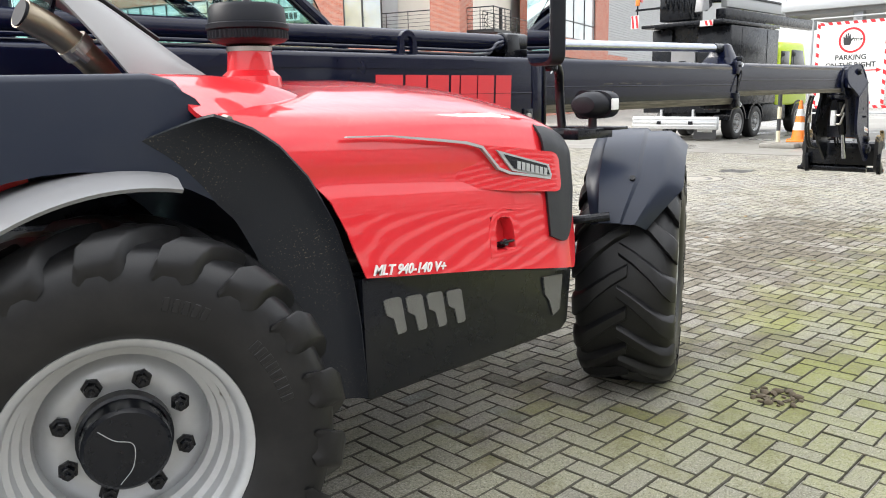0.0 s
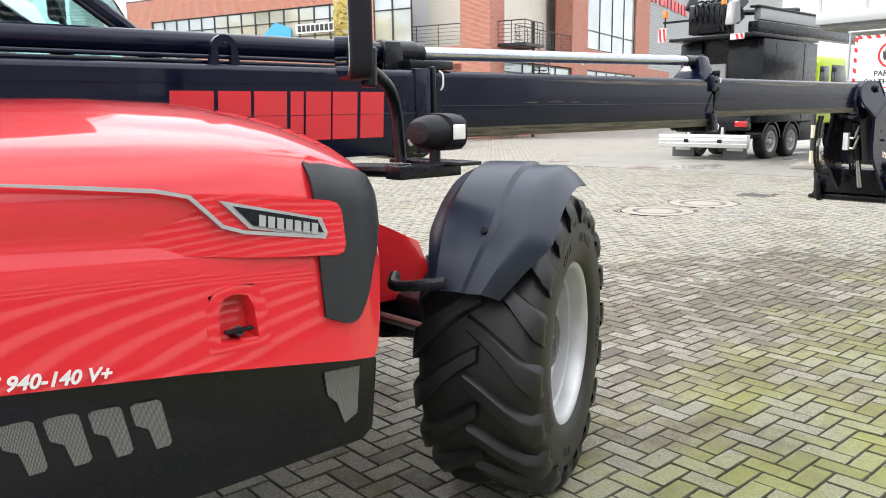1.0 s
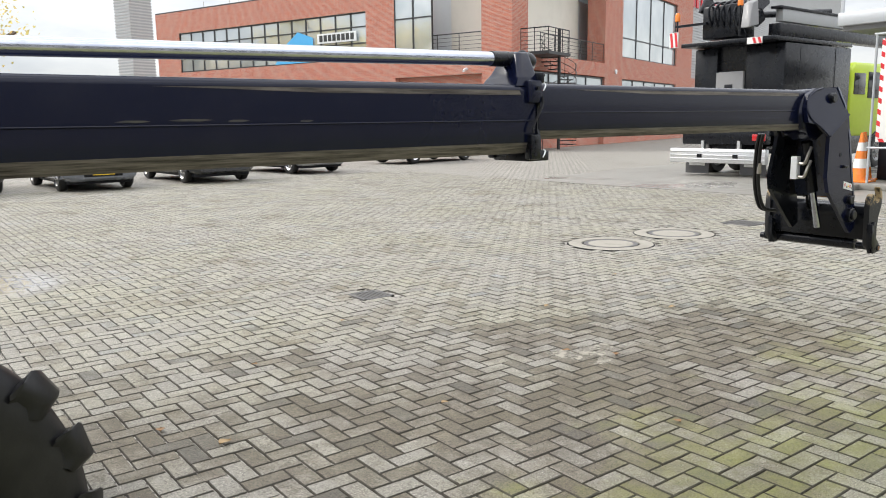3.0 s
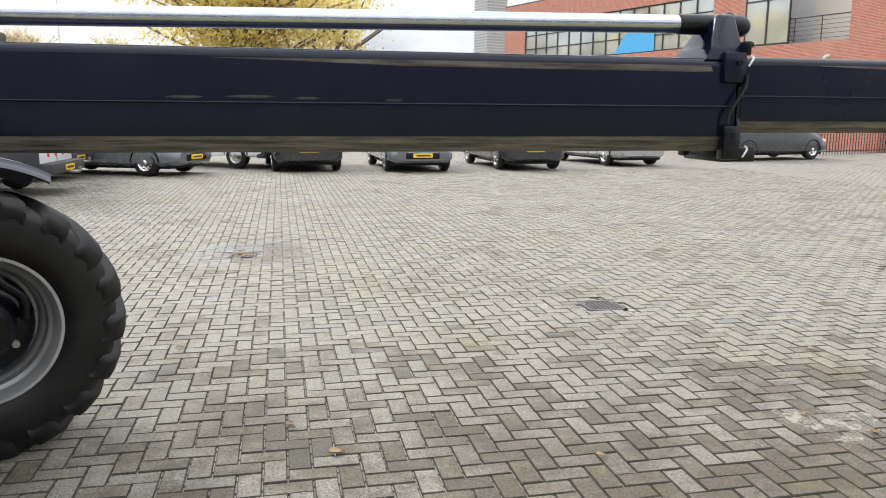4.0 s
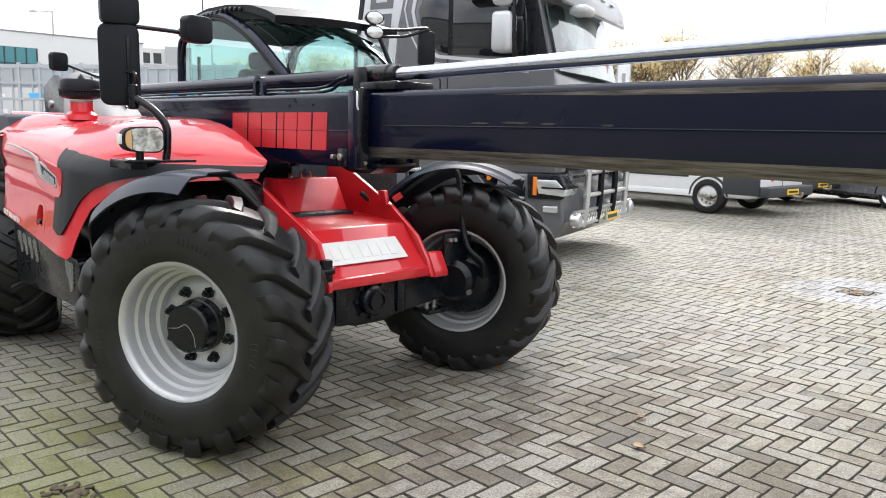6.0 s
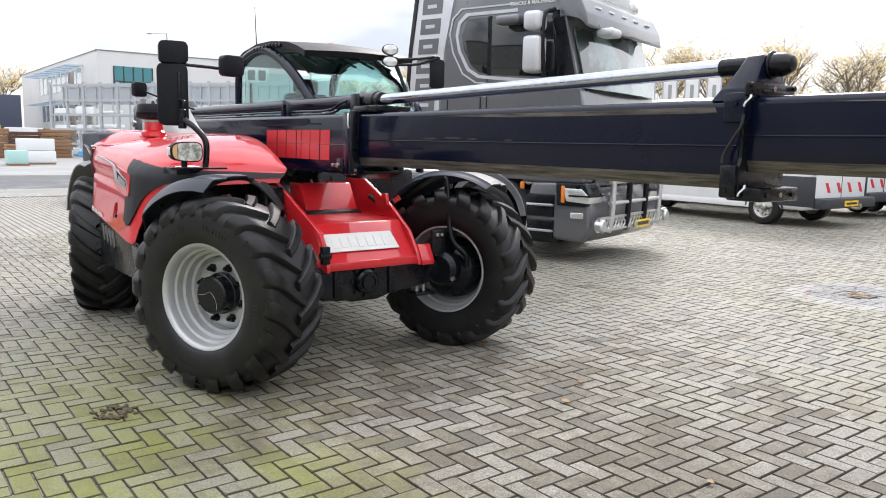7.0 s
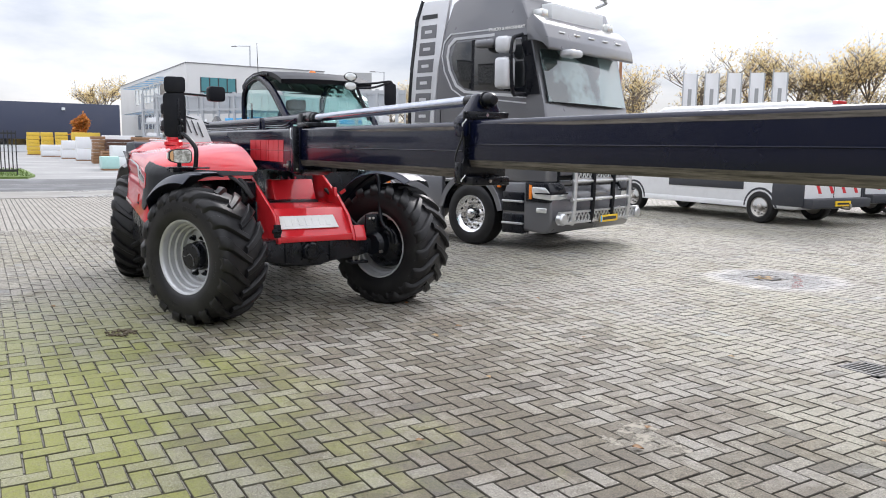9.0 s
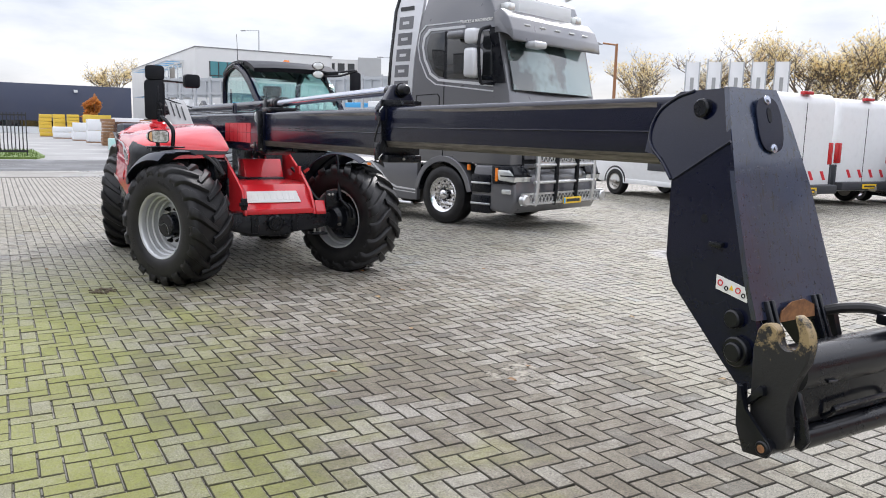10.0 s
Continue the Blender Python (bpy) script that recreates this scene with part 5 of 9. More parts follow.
part("seat_back", box(1.22, 1.34, 3.6, 4.05, 1.40, 1.98, 0.05, 3, None, None), PLASTIC, cab)
part("headrest", box(1.22, 1.31, 3.70, 3.95, 1.98, 2.12, 0.04, 3), PLASTIC, cab)
part("steering_column", cyl((2.20, 3.82, 1.30), (2.05, 3.82, 1.62), 0.05, n=12), BLACK, cab)
bm = bmesh.new()
sw = Matrix.Translation((2.03, 3.82, 1.65)) @ pose(0, 0, 0, 0, -25, 0)
for i in range(24):
    a, b2 = 2 * math.pi * i / 24, 2 * math.pi * (i + 1) / 24
    cyl(sw @ Vector((0.17 * math.cos(a), 0.17 * math.sin(a), 0)), sw @ Vector((0.17 * math.cos(b2), 0.17 * math.sin(b2), 0)), 0.014, n=8, bm=bm)
part("steering_wheel", bm, BLACK, cab)
part("dash", box(2.15, 2.45, 3.45, 4.2, 1.30, 1.58, 0.05), PLASTIC, cab)
part("console_screen", box(2.0, 2.03, 3.42, 3.62, 1.62, 1.80, 0.01), WHITE, cab, "pale console screen")
part("beacon", lathe([(0.05, 0), (0.05, 0.02), (0.045, 0.06), (0.03, 0.085), (0, 0.09)], 20, None, Matrix.Translation((1.62, 3.90, 2.345))), ORANGE, cab, "orange beacon")
part("antenna", cyl((1.0, 3.45, 2.25), (0.98, 3.44, 2.78), 0.006, 0.003, 6), BLACK, cab)
for y, z in ((4.02, 2.315), (4.02, 2.215)):
    wl_ = part("work_lamp", lathe([(0.0, -0.05), (0.035, -0.045), (0.062, 0.0), (0.066, 0.02), (0.066, 0.032), (0.0, 0.034)], 24, None, Matrix.Translation((2.42, y, z)) @ pose(0, 0, 0, 0, 90, -12) @ Matrix.Diagonal((0.72, 1.1, 1, 1))), BLACK, cab, "oval work lamp")
    part("lens", lathe([(0.058, 0.033), (0.05, 0.039), (0.0, 0.042)], 24, None, Matrix.Translation((2.42, y, z)) @ pose(0, 0, 0, 0, 90, -12) @ Matrix.Diagonal((0.72, 1.1, 1, 1))), LENS, wl_)
part("lamp_stay", tube([(2.36, 4.05, 2.30), (2.34, 4.12, 2.25), (2.40, 4.18, 2.05), (2.48, 4.22, 1.85)], 0.018, 8), BLACK, cab)
for dz in (0, -0.045):
    part("mirror_bar", tube([(2.36, 4.10, 2.245 + dz), (2.45, 4.30, 2.26 + dz), (2.50, 4.46, 2.285 + dz * 0.3), (2.50, 4.50, 2.26), (2.50, 4.505, 2.12)], 0.012, 8, 4), BLACK, cab)
s_, g_ = mirror(0.13, 0.25, 0.06, Matrix.Translation((2.46, 4.50, 2.14)) @ pose(0, 0, 0, 90, 0, 60))
mo = part("left_mirror", s_, PLASTIC, cab, "black plastic mirror housing")
part("mirror_glass", g_, MIRROR, mo)
part("rear_mirror_arm", tube([(0.95, 2.85, 1.80), (0.9, 2.6, 1.88), (0.85, 2.42, 1.95)], 0.009, 6, 2), BLACK, mach)
s_, g_ = mirror(0.13, 0.13, 0.05, Matrix.Translation((0.83, 2.38, 1.96)) @ pose(0, 0, 0, 90, 0, 110))
mo = part("rear_mirror", s_, PLASTIC, mach, "small black mirror")
part("mirror_glass", g_, MIRROR, mo)
part("fender_skirt_left", box(0.95, 2.40, 4.10, 4.32, 0.62, 0.80, 0.02), BLACK, mach)

# ---- ground ----
def paving_material(name, how, joints=False, edge=False):
    k = Mat(name, (0.3, 0.28, 0.24), 0.8)
    v = k.pos()
    sx = k.n.new("ShaderNodeSeparateXYZ")
    k.l.new(v, sx.inputs[0])
    big, mid_, fine = k.noise(0.35, 4, 0.6, v), k.noise(1.7, 5, 0.65, v), k.noise(75, 6, 0.8, v)
    rnd = k.random() if how == "object" else k.island() if how == "island" else k.noise(7, 2, 0.5, v)
    # moss grows on the side of the yard that stays damp
    reach = k.math("MULTIPLY_ADD", sx.outputs["Y"], -0.40, 1.12)
    reach = k.math("ADD", reach, k.math("MULTIPLY_ADD", mid_, 1.5, -0.75))
    along = k.math("MULTIPLY_ADD", sx.outputs["X"], 0.20, -0.15)
    along = k.math("MINIMUM", along, k.math("MULTIPLY_ADD", sx.outputs["X"], -0.10, 2.1))
    moss = k.ramp(k.math("MINIMUM", reach, along), (0.10, 0.0), (0.70, 1.0))
    if joints:
        base = k.mix(fine, (0.008, 0.007, 0.005), (0.026, 0.022, 0.016))
        tuft = k.ramp(k.math("ADD", moss, k.math("MULTIPLY_ADD", k.noise(3, 4, 0.7, v), 1.2, -0.55)), (0.2, 0.0), (0.6, 1.0))
        k.set("Base Color", k.mix(tuft, base, (0.060, 0.085, 0.016)))
        k.set("Roughness", 0.95)
        k.bump(fine, 0.6, 0.01)
        return k.m
    stone = k.ramp(rnd, (0.0, (0.195, 0.182, 0.155)), (0.12, (0.250, 0.235, 0.200)), (0.5, (0.285, 0.270, 0.230)), (0.90, (0.318, 0.303, 0.262)), (0.955, (0.245, 0.256, 0.266)), (1.0, (0.35, 0.352, 0.345)))
    chips, grit = k.voronoi(130, v), k.noise(125, 5, 0.8, v)
    col = k.mix(k.math("MULTIPLY", k.ramp(mid_, (0.50, 0.0), (0.72, 1.0)), 0.35), stone, (0.40, 0.38, 0.31))
    col = k.mix(k.math("MULTIPLY", k.ramp(fine, (0.38, 1.0), (0.50, 0.0)), 0.88), col, (0.085, 0.076, 0.062))
    col = k.mix(k.math("MULTIPLY", k.ramp(grit, (0.38, 1.0), (0.47, 0.0)), 0.88), col, (0.065, 0.067, 0.055))
    col = k.mix(k.math("MULTIPLY", k.ramp(grit, (0.55, 0.0), (0.63, 1.0)), 0.70), col, (0.62, 0.58, 0.53))
    col = k.mix(k.math("MULTIPLY", k.ramp(chips, (0.16, 1.0), (0.26, 0.0)), 0.40), col, (0.52, 0.50, 0.45))
    # trodden soil and damp grime over the stones, thickest where the machine turns
    part_ = k.math("MULTIPLY_ADD", rnd, 0.20, -0.10)
    ex, ey = k.math("MULTIPLY_ADD", sx.outputs["X"], 0.24, -1.56), k.math("MULTIPLY_ADD", sx.outputs["Y"], 0.36, -1.0)
    worked = k.math("SUBTRACT", 0.112, k.math("MULTIPLY", k.math("ADD", k.math("MULTIPLY", ex, ex), k.math("MULTIPLY", ey, ey)), 0.14))
    worked = k.math("MAXIMUM", worked, -0.05)
    soil = k.ramp(k.math("ADD", k.math("ADD", k.noise(0.8, 9, 0.78, v), part_), worked), (0.49, 0.0), (0.62, 1.0))
    grime = k.ramp(k.math("ADD", k.math("ADD", k.noise(3.1, 8, 0.8, v), part_), worked), (0.53, 0.0), (0.66, 1.0))
    col = k.mix(k.math("MULTIPLY", soil, 0.78), col, (0.48, 0.42, 0.35), "MULTIPLY")
    col = k.mix(k.math("MULTIPLY", grime, 0.75), col, (0.50, 0.47, 0.42), "MULTIPLY")
    # a thin film of algae in patches all over the yard
    algae = k.ramp(k.math("ADD", k.noise(0.6, 7, 0.7, v), k.math("MULTIPLY", part_, 0.6)), (0.42, 0.0), (0.62, 1.0))
    col = k.mix(k.math("MULTIPLY", algae, 0.36), col, (0.98, 0.99, 0.72), "MULTIPLY")
    green = k.math("MULTIPLY", moss, k.ramp(k.math("ADD", rnd, k.math("MULTIPLY_ADD", mid_, 1.4, -0.7)), (0.0, 0.45), (0.5, 1.0)))
    green = k.math("MULTIPLY", green, k.ramp(k.noise(26, 6, 0.75, v), (0.32, 0.55), (0.55, 1.0)))
    col = k.mix(k.math("MULTIPLY", green, 0.74), col, k.mix(fine, (0.085, 0.105, 0.012), (0.33, 0.345, 0.055)))
    # chamfers and sides are coloured far darker than the paver tops
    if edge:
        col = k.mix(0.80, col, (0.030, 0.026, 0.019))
    # a wet hollow round the yard drain
    dx, dy = k.math("MULTIPLY_ADD", sx.outputs["X"], 1.0, -4.45), k.math("MULTIPLY_ADD", sx.outputs["Y"], 1.0, -8.85)
    r2 = k.math("ADD", k.math("MULTIPLY", dx, dx), k.math("MULTIPLY", k.math("MULTIPLY", dy, dy), 0.9))
    wet = k.ramp(k.math("ADD", r2, k.math("MULTIPLY_ADD", mid_, 0.9, -0.45)), (0.30, 1.0), (0.75, 0.0))
    k.set("Base Color", k.mix(k.math("MULTIPLY", wet, 0.45), col, (0.245, 0.245, 0.262)))
    k.set("Roughness", k.math("SUBTRACT", k.math("MULTIPLY_ADD", fine, 0.22, 0.60), k.math("MULTIPLY", wet, 0.46)))
    k.set("Coat Weight", k.math("MULTIPLY", wet, 0.6))
    k.set("Coat Roughness", 0.05)
    bstr = k.n.new("ShaderNodeBump")
    bstr.inputs["Distance"].default_value = 0.006
    k.l.new(k.math("MULTIPLY_ADD", wet, -0.7, 0.8), bstr.inputs["Strength"])
    k.l.new(fine, bstr.inputs["Height"])
    k.l.new(bstr.outputs[0], k.b.inputs["Normal"])
    return k.m


PAVE_ISLAND = paving_material("concrete_paver", "island")
PAVE_OBJECT = paving_material("concrete_paver_single", "object")
PAVE_EDGE = paving_material("dark_paver_edge", "noise", edge=True)
PAVE_JOINT = paving_material("paver_joint_sand", "noise", True)

# the far ground: the same pavers, too small to tell apart
k = Mat("far_paving", (0.27, 0.25, 0.21), 0.75)
v = k.pos()
bt = k.n.new("ShaderNodeTexBrick")
bt.inputs["Scale"].default_value = 1.0
bt.inputs["Brick Width"].default_value, bt.inputs["Row Height"].default_value, bt.inputs["Mortar Size"].default_value = 0.21, 0.105, 0.011
bt.inputs["Color1"].default_value, bt.inputs["Color2"].default_value, bt.inputs["Mortar"].default_value = (0.335, 0.318, 0.282, 1), (0.27, 0.254, 0.224, 1), (0.045, 0.040, 0.032, 1)
k.l.new(v, bt.inputs["Vector"])
far_ = k.mix(k.math("MULTIPLY", k.ramp(k.noise(0.8, 9, 0.78, v), (0.54, 0.0), (0.67, 1.0)), 0.75), bt.outputs["Color"], (0.50, 0.455, 0.395), "MULTIPLY")
k.set("Base Color", k.mix(k.math("MULTIPLY", k.ramp(k.noise(3.1, 8, 0.8, v), (0.58, 0.0), (0.71, 1.0)), 0.75), far_, (0.50, 0.47, 0.42), "MULTIPLY"))
k.bump(k.noise(40, 3, 0.6, v), 0.25, 0.004)
PAVE_FAR = k.m
solid("ground", box(-500, 500, -500, 500, -0.6, -0.012), PAVE_FAR, "grey concrete paving of a wide works yard", "ground", kind="structure")


def rough_slab(name, c0, c1, scale, rough=0.8, stain=(0.05, 0.045, 0.04)):
    k = Mat(name, c0, rough)
    v = k.pos()
    n1, n2, n3 = k.noise(scale, 5, 0.65, v), k.noise(scale * 12, 5, 0.7, v), k.noise(0.25, 4, 0.6, v)
    col = k.mix(n2, c0, c1)
    col = k.mix(k.math("MULTIPLY", k.ramp(n1, (0.52, 0.0), (0.70, 1.0)), 0.45), col, stain)
    k.set("Base Color", col)
    k.set("Roughness", k.math("SUBTRACT", rough, k.math("MULTIPLY", k.ramp(n3, (0.5, 0.0), (0.62, 1.0)), 0.35)))
    k.bump(n2, 0.3, 0.004)
    return k.m


CONCRETE = rough_slab("concrete_slab", (0.19, 0.18, 0.16), (0.27, 0.26, 0.232), 0.8, 0.55, (0.12, 0.11, 0.095))
RINGS = rough_slab("old_concrete", (0.22, 0.205, 0.172), (0.36, 0.338, 0.29), 3.0, 0.85, (0.09, 0.08, 0.06))
ASPHALT = rough_slab("asphalt", (0.075, 0.078, 0.082), (0.12, 0.122, 0.125), 0.6, 0.75)
YARD = rough_slab("pale_asphalt", (0.24, 0.24, 0.238), (0.31, 0.31, 0.305), 0.2, 0.85, (0.16, 0.16, 0.155))
solid("pavement_slab", prism([(17.75, 15.0), (18.0, 8.5), (18.6, -12), (60, -12), (60, 16.5), (24, 16.2)], -0.30, 0.003, "z"), CONCRETE, "worn wet concrete slab beside the paving", "pavement", kind="structure")
solid("pavement_band", box(-16.9, -13.7, -60, 60, -0.3, 0.002), CONCRETE, "pale concrete strip along the road", "pavement", kind="structure")
solid("road", box(-25.4, -16.9, -80, 80, -0.3, 0.0), ASPHALT, "dark grey asphalt road", "road", kind="structure")
solid("road_line", box(-21.2, -21.05, -80, 80, -0.01, 0.004), YARD, "pale worn line along the road", "road marking", kind="structure")
solid("pavement_yard", box(-150, -25.4, -60, 80, -0.3, 0.004), YARD, "pale asphalt of the storage yard", "pavement", kind="structure")

# drains, manholes, litter
IRON = paint("cast_iron", (0.10, 0.098, 0.098), 0.6, 0.0, 0.4, 8.0, 0.2)
# the darkness of drain pits and lid gaps is put into this colour
PIT = paint("near_black_gap_fill", (0.006, 0.006, 0.005), 0.9, 0.0, 0.1, 20.0)


def grate(x, y, s, rot):
    g = thing("drain_grate", "dark cast iron drain grate set in the paving", "drain", m=pose(x, y, 0.0), group="yard drains")
    b = bmesh.new()
    for a0, a1, b0, b1 in ((-s, s, -s, -s + 0.03), (-s, s, s - 0.03, s), (-s, -s + 0.03, -s, s), (s - 0.03, s, -s, s)):
        box(a0, a1, b0, b1, -0.06, 0.003, 0.003, 1, b)
    part("frame", b, IRON, g)
    nb = 7
    for i in range(nb):
        c, w = lerp(-s + 0.05, s - 0.05, i / (nb - 1)), s - 0.03
        part("bar", box(c - 0.0075, c + 0.0075, -w, w, -0.014, 0.002, 0.002, 1), IRON, g)
    part("pit", box(-s + 0.02, s - 0.02, -s + 0.02, s - 0.02, -0.16, -0.125), PIT, g)


grate(7.28, 5.97, 0.155, 0)
grate(14.05, 6.4, 0.24, 0)
grate(4.35, 8.78, 0.14, 0)
for x, y in ((11.13, 6.45), (12.42, 6.45)):
    g = thing("manhole", "round iron manhole cover in a concrete ring", "manhole", m=pose(x, y, 0.0), group="yard manholes")
    part("ring", lathe([(0.53, -0.05), (0.528, 0.002), (0.50, 0.006), (0.365, 0.006), (0.355, -0.05)], 48), RINGS, g, "cracked concrete ring")
    lid = part("lid", lathe([(0.335, -0.05), (0.335, 0.004), (0.30, 0.006), (0.29, 0.001), (0.0, 0.001)], 48), IRON, g, "rusty iron lid")
    part("seat", lathe([(0.36, -0.02), (0.36, -0.008), (0.33, -0.008), (0.33, -0.02)], 40, closed=True), PIT, g, "dark ring filling the gap round the lid")
    part("joint", lathe([(0.527, 0.0), (0.527, 0.0035), (0.540, 0.0015), (0.545, -0.01)], 48), PIT, g, "dark open joint")
    part("lid_infill", lathe([(0.28, 0.0), (0.28, 0.003), (0.0, 0.004)], 40), RINGS, lid)

LEAFC = [paint("dry_leaf_%s" % c, col, 0.7, 0.0, 0.2, 30.0) for c, col in (("brown", (0.22, 0.12, 0.05)), ("tan", (0.32, 0.22, 0.11)), ("orange", (0.45, 0.16, 0.03)))]


def leaf(x, y, s, rot, m_, cup=0.25):
    def at(u, v):
        w = math.sin(math.pi * min(1, max(0, u)) ** 0.8) * 0.38 * s
        return Vector(((u - 0.5) * s, (v - 0.5) * 2 * w, cup * s * (abs(v - 0.5) * 2) ** 2 * 0.4 + 0.06 * s * math.sin(u * 5) + 0.008))
    solid("fallen_leaf", sheet(at, 8, 4, 0.0008), m_, "curled dry autumn leaf lying on the pavers", "leaf", m=pose(x, y, 0.004, 0, 0, rot), group="fallen leaves")


for i, (x, y, s, r_, c) in enumerate(((4.98, 3.63, 0.072, 20, 1), (4.78, 3.99, 0.058, 70, 0), (3.68, 4.06, 0.05, 10, 2), (7.36, 3.62, 0.05, 120, 0), (7.55, 3.35, 0.06, 40, 0), (6.14, 3.37, 0.045, 0, 1), (8.15, 4.60, 0.05, 200, 1), (5.6, 4.7, 0.04, 140, 0), (6.6, 5.3, 0.05, 30, 1), (6.9, 2.4, 0.045, 80, 0), (8.9, 3.9, 0.06, 160, 1), (4.1, 5.4, 0.05, 10, 0), (9.6, 5.1, 0.05, 100, 1), (2.3, 1.0, 0.05, 40, 0))):
    leaf(x, y, s, r_, LEAFC[c])


def lumps(name, label, cat, x, y, rad, n, size, mats, squash=0.5, seed=1):
    rr = random.Random(seed)
    b = bmesh.new()
    for i in range(n):
        d = rad * math.sqrt(rr.random())
        a = rr.random() * 6.283
        s = size * rr.uniform(0.4, 1.3)
        t = bmesh.new()
        bmesh.ops.create_icosphere(t, subdivisions=1, radius=s)
        for v_ in t.verts:
            v_.co *= rr.uniform(0.7, 1.25)
        put(b, t, Matrix.Translation((x + d * math.cos(a), y + d * math.sin(a), s * squash * 0.5)) @ Matrix.Rotation(rr.random() * 6, 4, "Z") @ Matrix.Diagonal((1.3, 0.8, squash, 1)))
    return tagged(new(name, to_mesh(b, mats, name, 60)), label, cat, kind="stuff")


SOIL = rough_slab("crumbled_soil", (0.07, 0.055, 0.035), (0.15, 0.12, 0.08), 30, 0.95)
SAND = rough_slab("pale_sand", (0.26, 0.24, 0.20), (0.34, 0.315, 0.26), 14, 0.95, (0.20, 0.185, 0.155))
sn = SAND.node_tree.nodes
sand_gap, sand_fade, sand_mix = sn.new("ShaderNodeBsdfTransparent"), sn.new("ShaderNodeValToRGB"), sn.new("ShaderNodeMixShader")
sand_noise = sn.new("ShaderNodeTexNoise")
sand_noise.inputs["Scale"].default_value, sand_noise.inputs["Detail"].default_value, sand_noise.inputs["Roughness"].default_value = 9.0, 8.0, 0.75
sand_fade.color_ramp.elements[0].position, sand_fade.color_ramp.elements[1].position = 0.44, 0.56
for a_, b_ in ((sn["Geometry"].outputs["Position"] if "Geometry" in sn else sn.new("ShaderNodeNewGeometry").outputs["Position"], sand_noise.inputs["Vector"]), (sand_noise.outputs["Fac"], sand_fade.inputs["Fac"]), (sand_fade.outputs["Color"], sand_mix.inputs[0]), (sand_gap.outputs[0], sand_mix.inputs[1]), (sn["Principled BSDF"].outputs[0], sand_mix.inputs[2]), (sand_mix.outputs[0], sn["Material Output"].inputs["Surface"])):
    SAND.node_tree.links.new(a_, b_)
lumps("soil_clods", "dark crumbs of dried soil on the pavers", "soil", 3.66, 1.40, 0.12, 34, 0.022, SOIL, 0.6, 3)


def sand_at(u, v):
    a, r_ = u * 2 * math.pi, v * (0.21 + 0.045 * math.sin(3 * u * 6.283 + 1) + 0.025 * math.sin(7 * u * 6.283))
    return Vector((7.42 + 1.15 * r_ * math.cos(a), 3.50 + r_ * math.sin(a), 0.0028 - 0.0045 * v * v + 0.0012 * math.sin(40 * u) * v))


solid("sand_spill", sheet(sand_at, 40, 6), SAND, "pale dried sand spilled over the pavers", "sand spill")
lumps("drain_litter", "wet dead leaves round the yard drain", "leaf litter", 4.35, 8.78, 0.13, 24, 0.02, LEAFC[1], 0.4, 7)

# ---- brick office ----
k = Mat("red_brick", (0.32, 0.10, 0.06), 0.85)
v = k.coord("Object", (1, 1, 1))
sx = k.n.new("ShaderNodeSeparateXYZ")
k.l.new(v, sx.inputs[0])
cx_ = k.n.new("ShaderNodeCombineXYZ")
k.l.new(k.math("ADD", sx.outputs["X"], sx.outputs["Y"]), cx_.inputs[0])
k.l.new(sx.outputs["Z"], cx_.inputs[1])
bt = k.n.new("ShaderNodeTexBrick")
bt.inputs["Scale"].default_value = 1.0
bt.inputs["Brick Width"].default_value, bt.inputs["Row Height"].default_value, bt.inputs["Mortar Size"].default_value = 0.22, 0.0625, 0.007
bt.inputs["Color1"].default_value, bt.inputs["Color2"].default_value, bt.inputs["Mortar"].default_value = (0.52, 0.165, 0.10, 1), (0.37, 0.10, 0.065, 1), (0.48, 0.40, 0.34, 1)
k.l.new(cx_.outputs[0], bt.inputs["Vector"])
streak = k.ramp(k.noise(0.8, 5, 0.6, k.coord("Object", (1.5, 1.5, 0.4))), (0.5, 0.0), (0.75, 0.3))
k.set("Base Color", k.mix(streak, bt.outputs["Color"], (0.48, 0.36, 0.30)))
k.bump(bt.outputs["Fac"], -0.3, 0.01)
BRICK = k.m
CREAM = paint("cream_render", (0.74, 0.71, 0.63), 0.8, 0.0, 0.10, 0.7)
FRAME = paint("dark_window_frame", (0.03, 0.033, 0.036), 0.45, 0.1, 0.1)
# the sky's reflection is partly put into this pale blue-white colour
k = Mat("sky_pale_office_glass", (0.16, 0.21, 0.21), 0.04, 0.55, 0.0, 0.9)
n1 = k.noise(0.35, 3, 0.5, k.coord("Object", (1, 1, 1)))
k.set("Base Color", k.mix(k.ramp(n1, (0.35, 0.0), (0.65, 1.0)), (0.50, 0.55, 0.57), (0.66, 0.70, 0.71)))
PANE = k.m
BLIND = paint("white_blind", (0.72, 0.74, 0.75), 0.6, 0.0, 0.05)
RAIL = paint("black_railing_paint", (0.02, 0.02, 0.022), 0.45, 0.1, 0.1)
B0 = pose(30.2, 29.2, 0, 0, 0, 19)
off = thing("office_building", "red brick office building with balconies and dark framed windows", "building", m=B0)
WT, CT = 9.15, 11.5
part("wall", box(0.0, 40, 9.3, 28.0, 0.0, 5.15), BRICK, off, "red brick wall")
part("wall", box(0.0, 40, 9.3, 28.0, 7.75, WT), BRICK, off, "red brick wall")
part("wall", box(0.0, 40, 25.6, 28.0, 5.15, 7.75), BRICK, off)
part("wall", box(0.0, 1.2, 7.3, 9.3, 0.0, CT), BRICK, off, "red brick pier")
part("wall", box(0.35, 40, 0.35, 9.3, 0.0, 4.9), BRICK, off)
part("wall", box(0.0, 1.75, 0.0, 1.75, 0.0, CT), BRICK, off, "red brick corner pier")
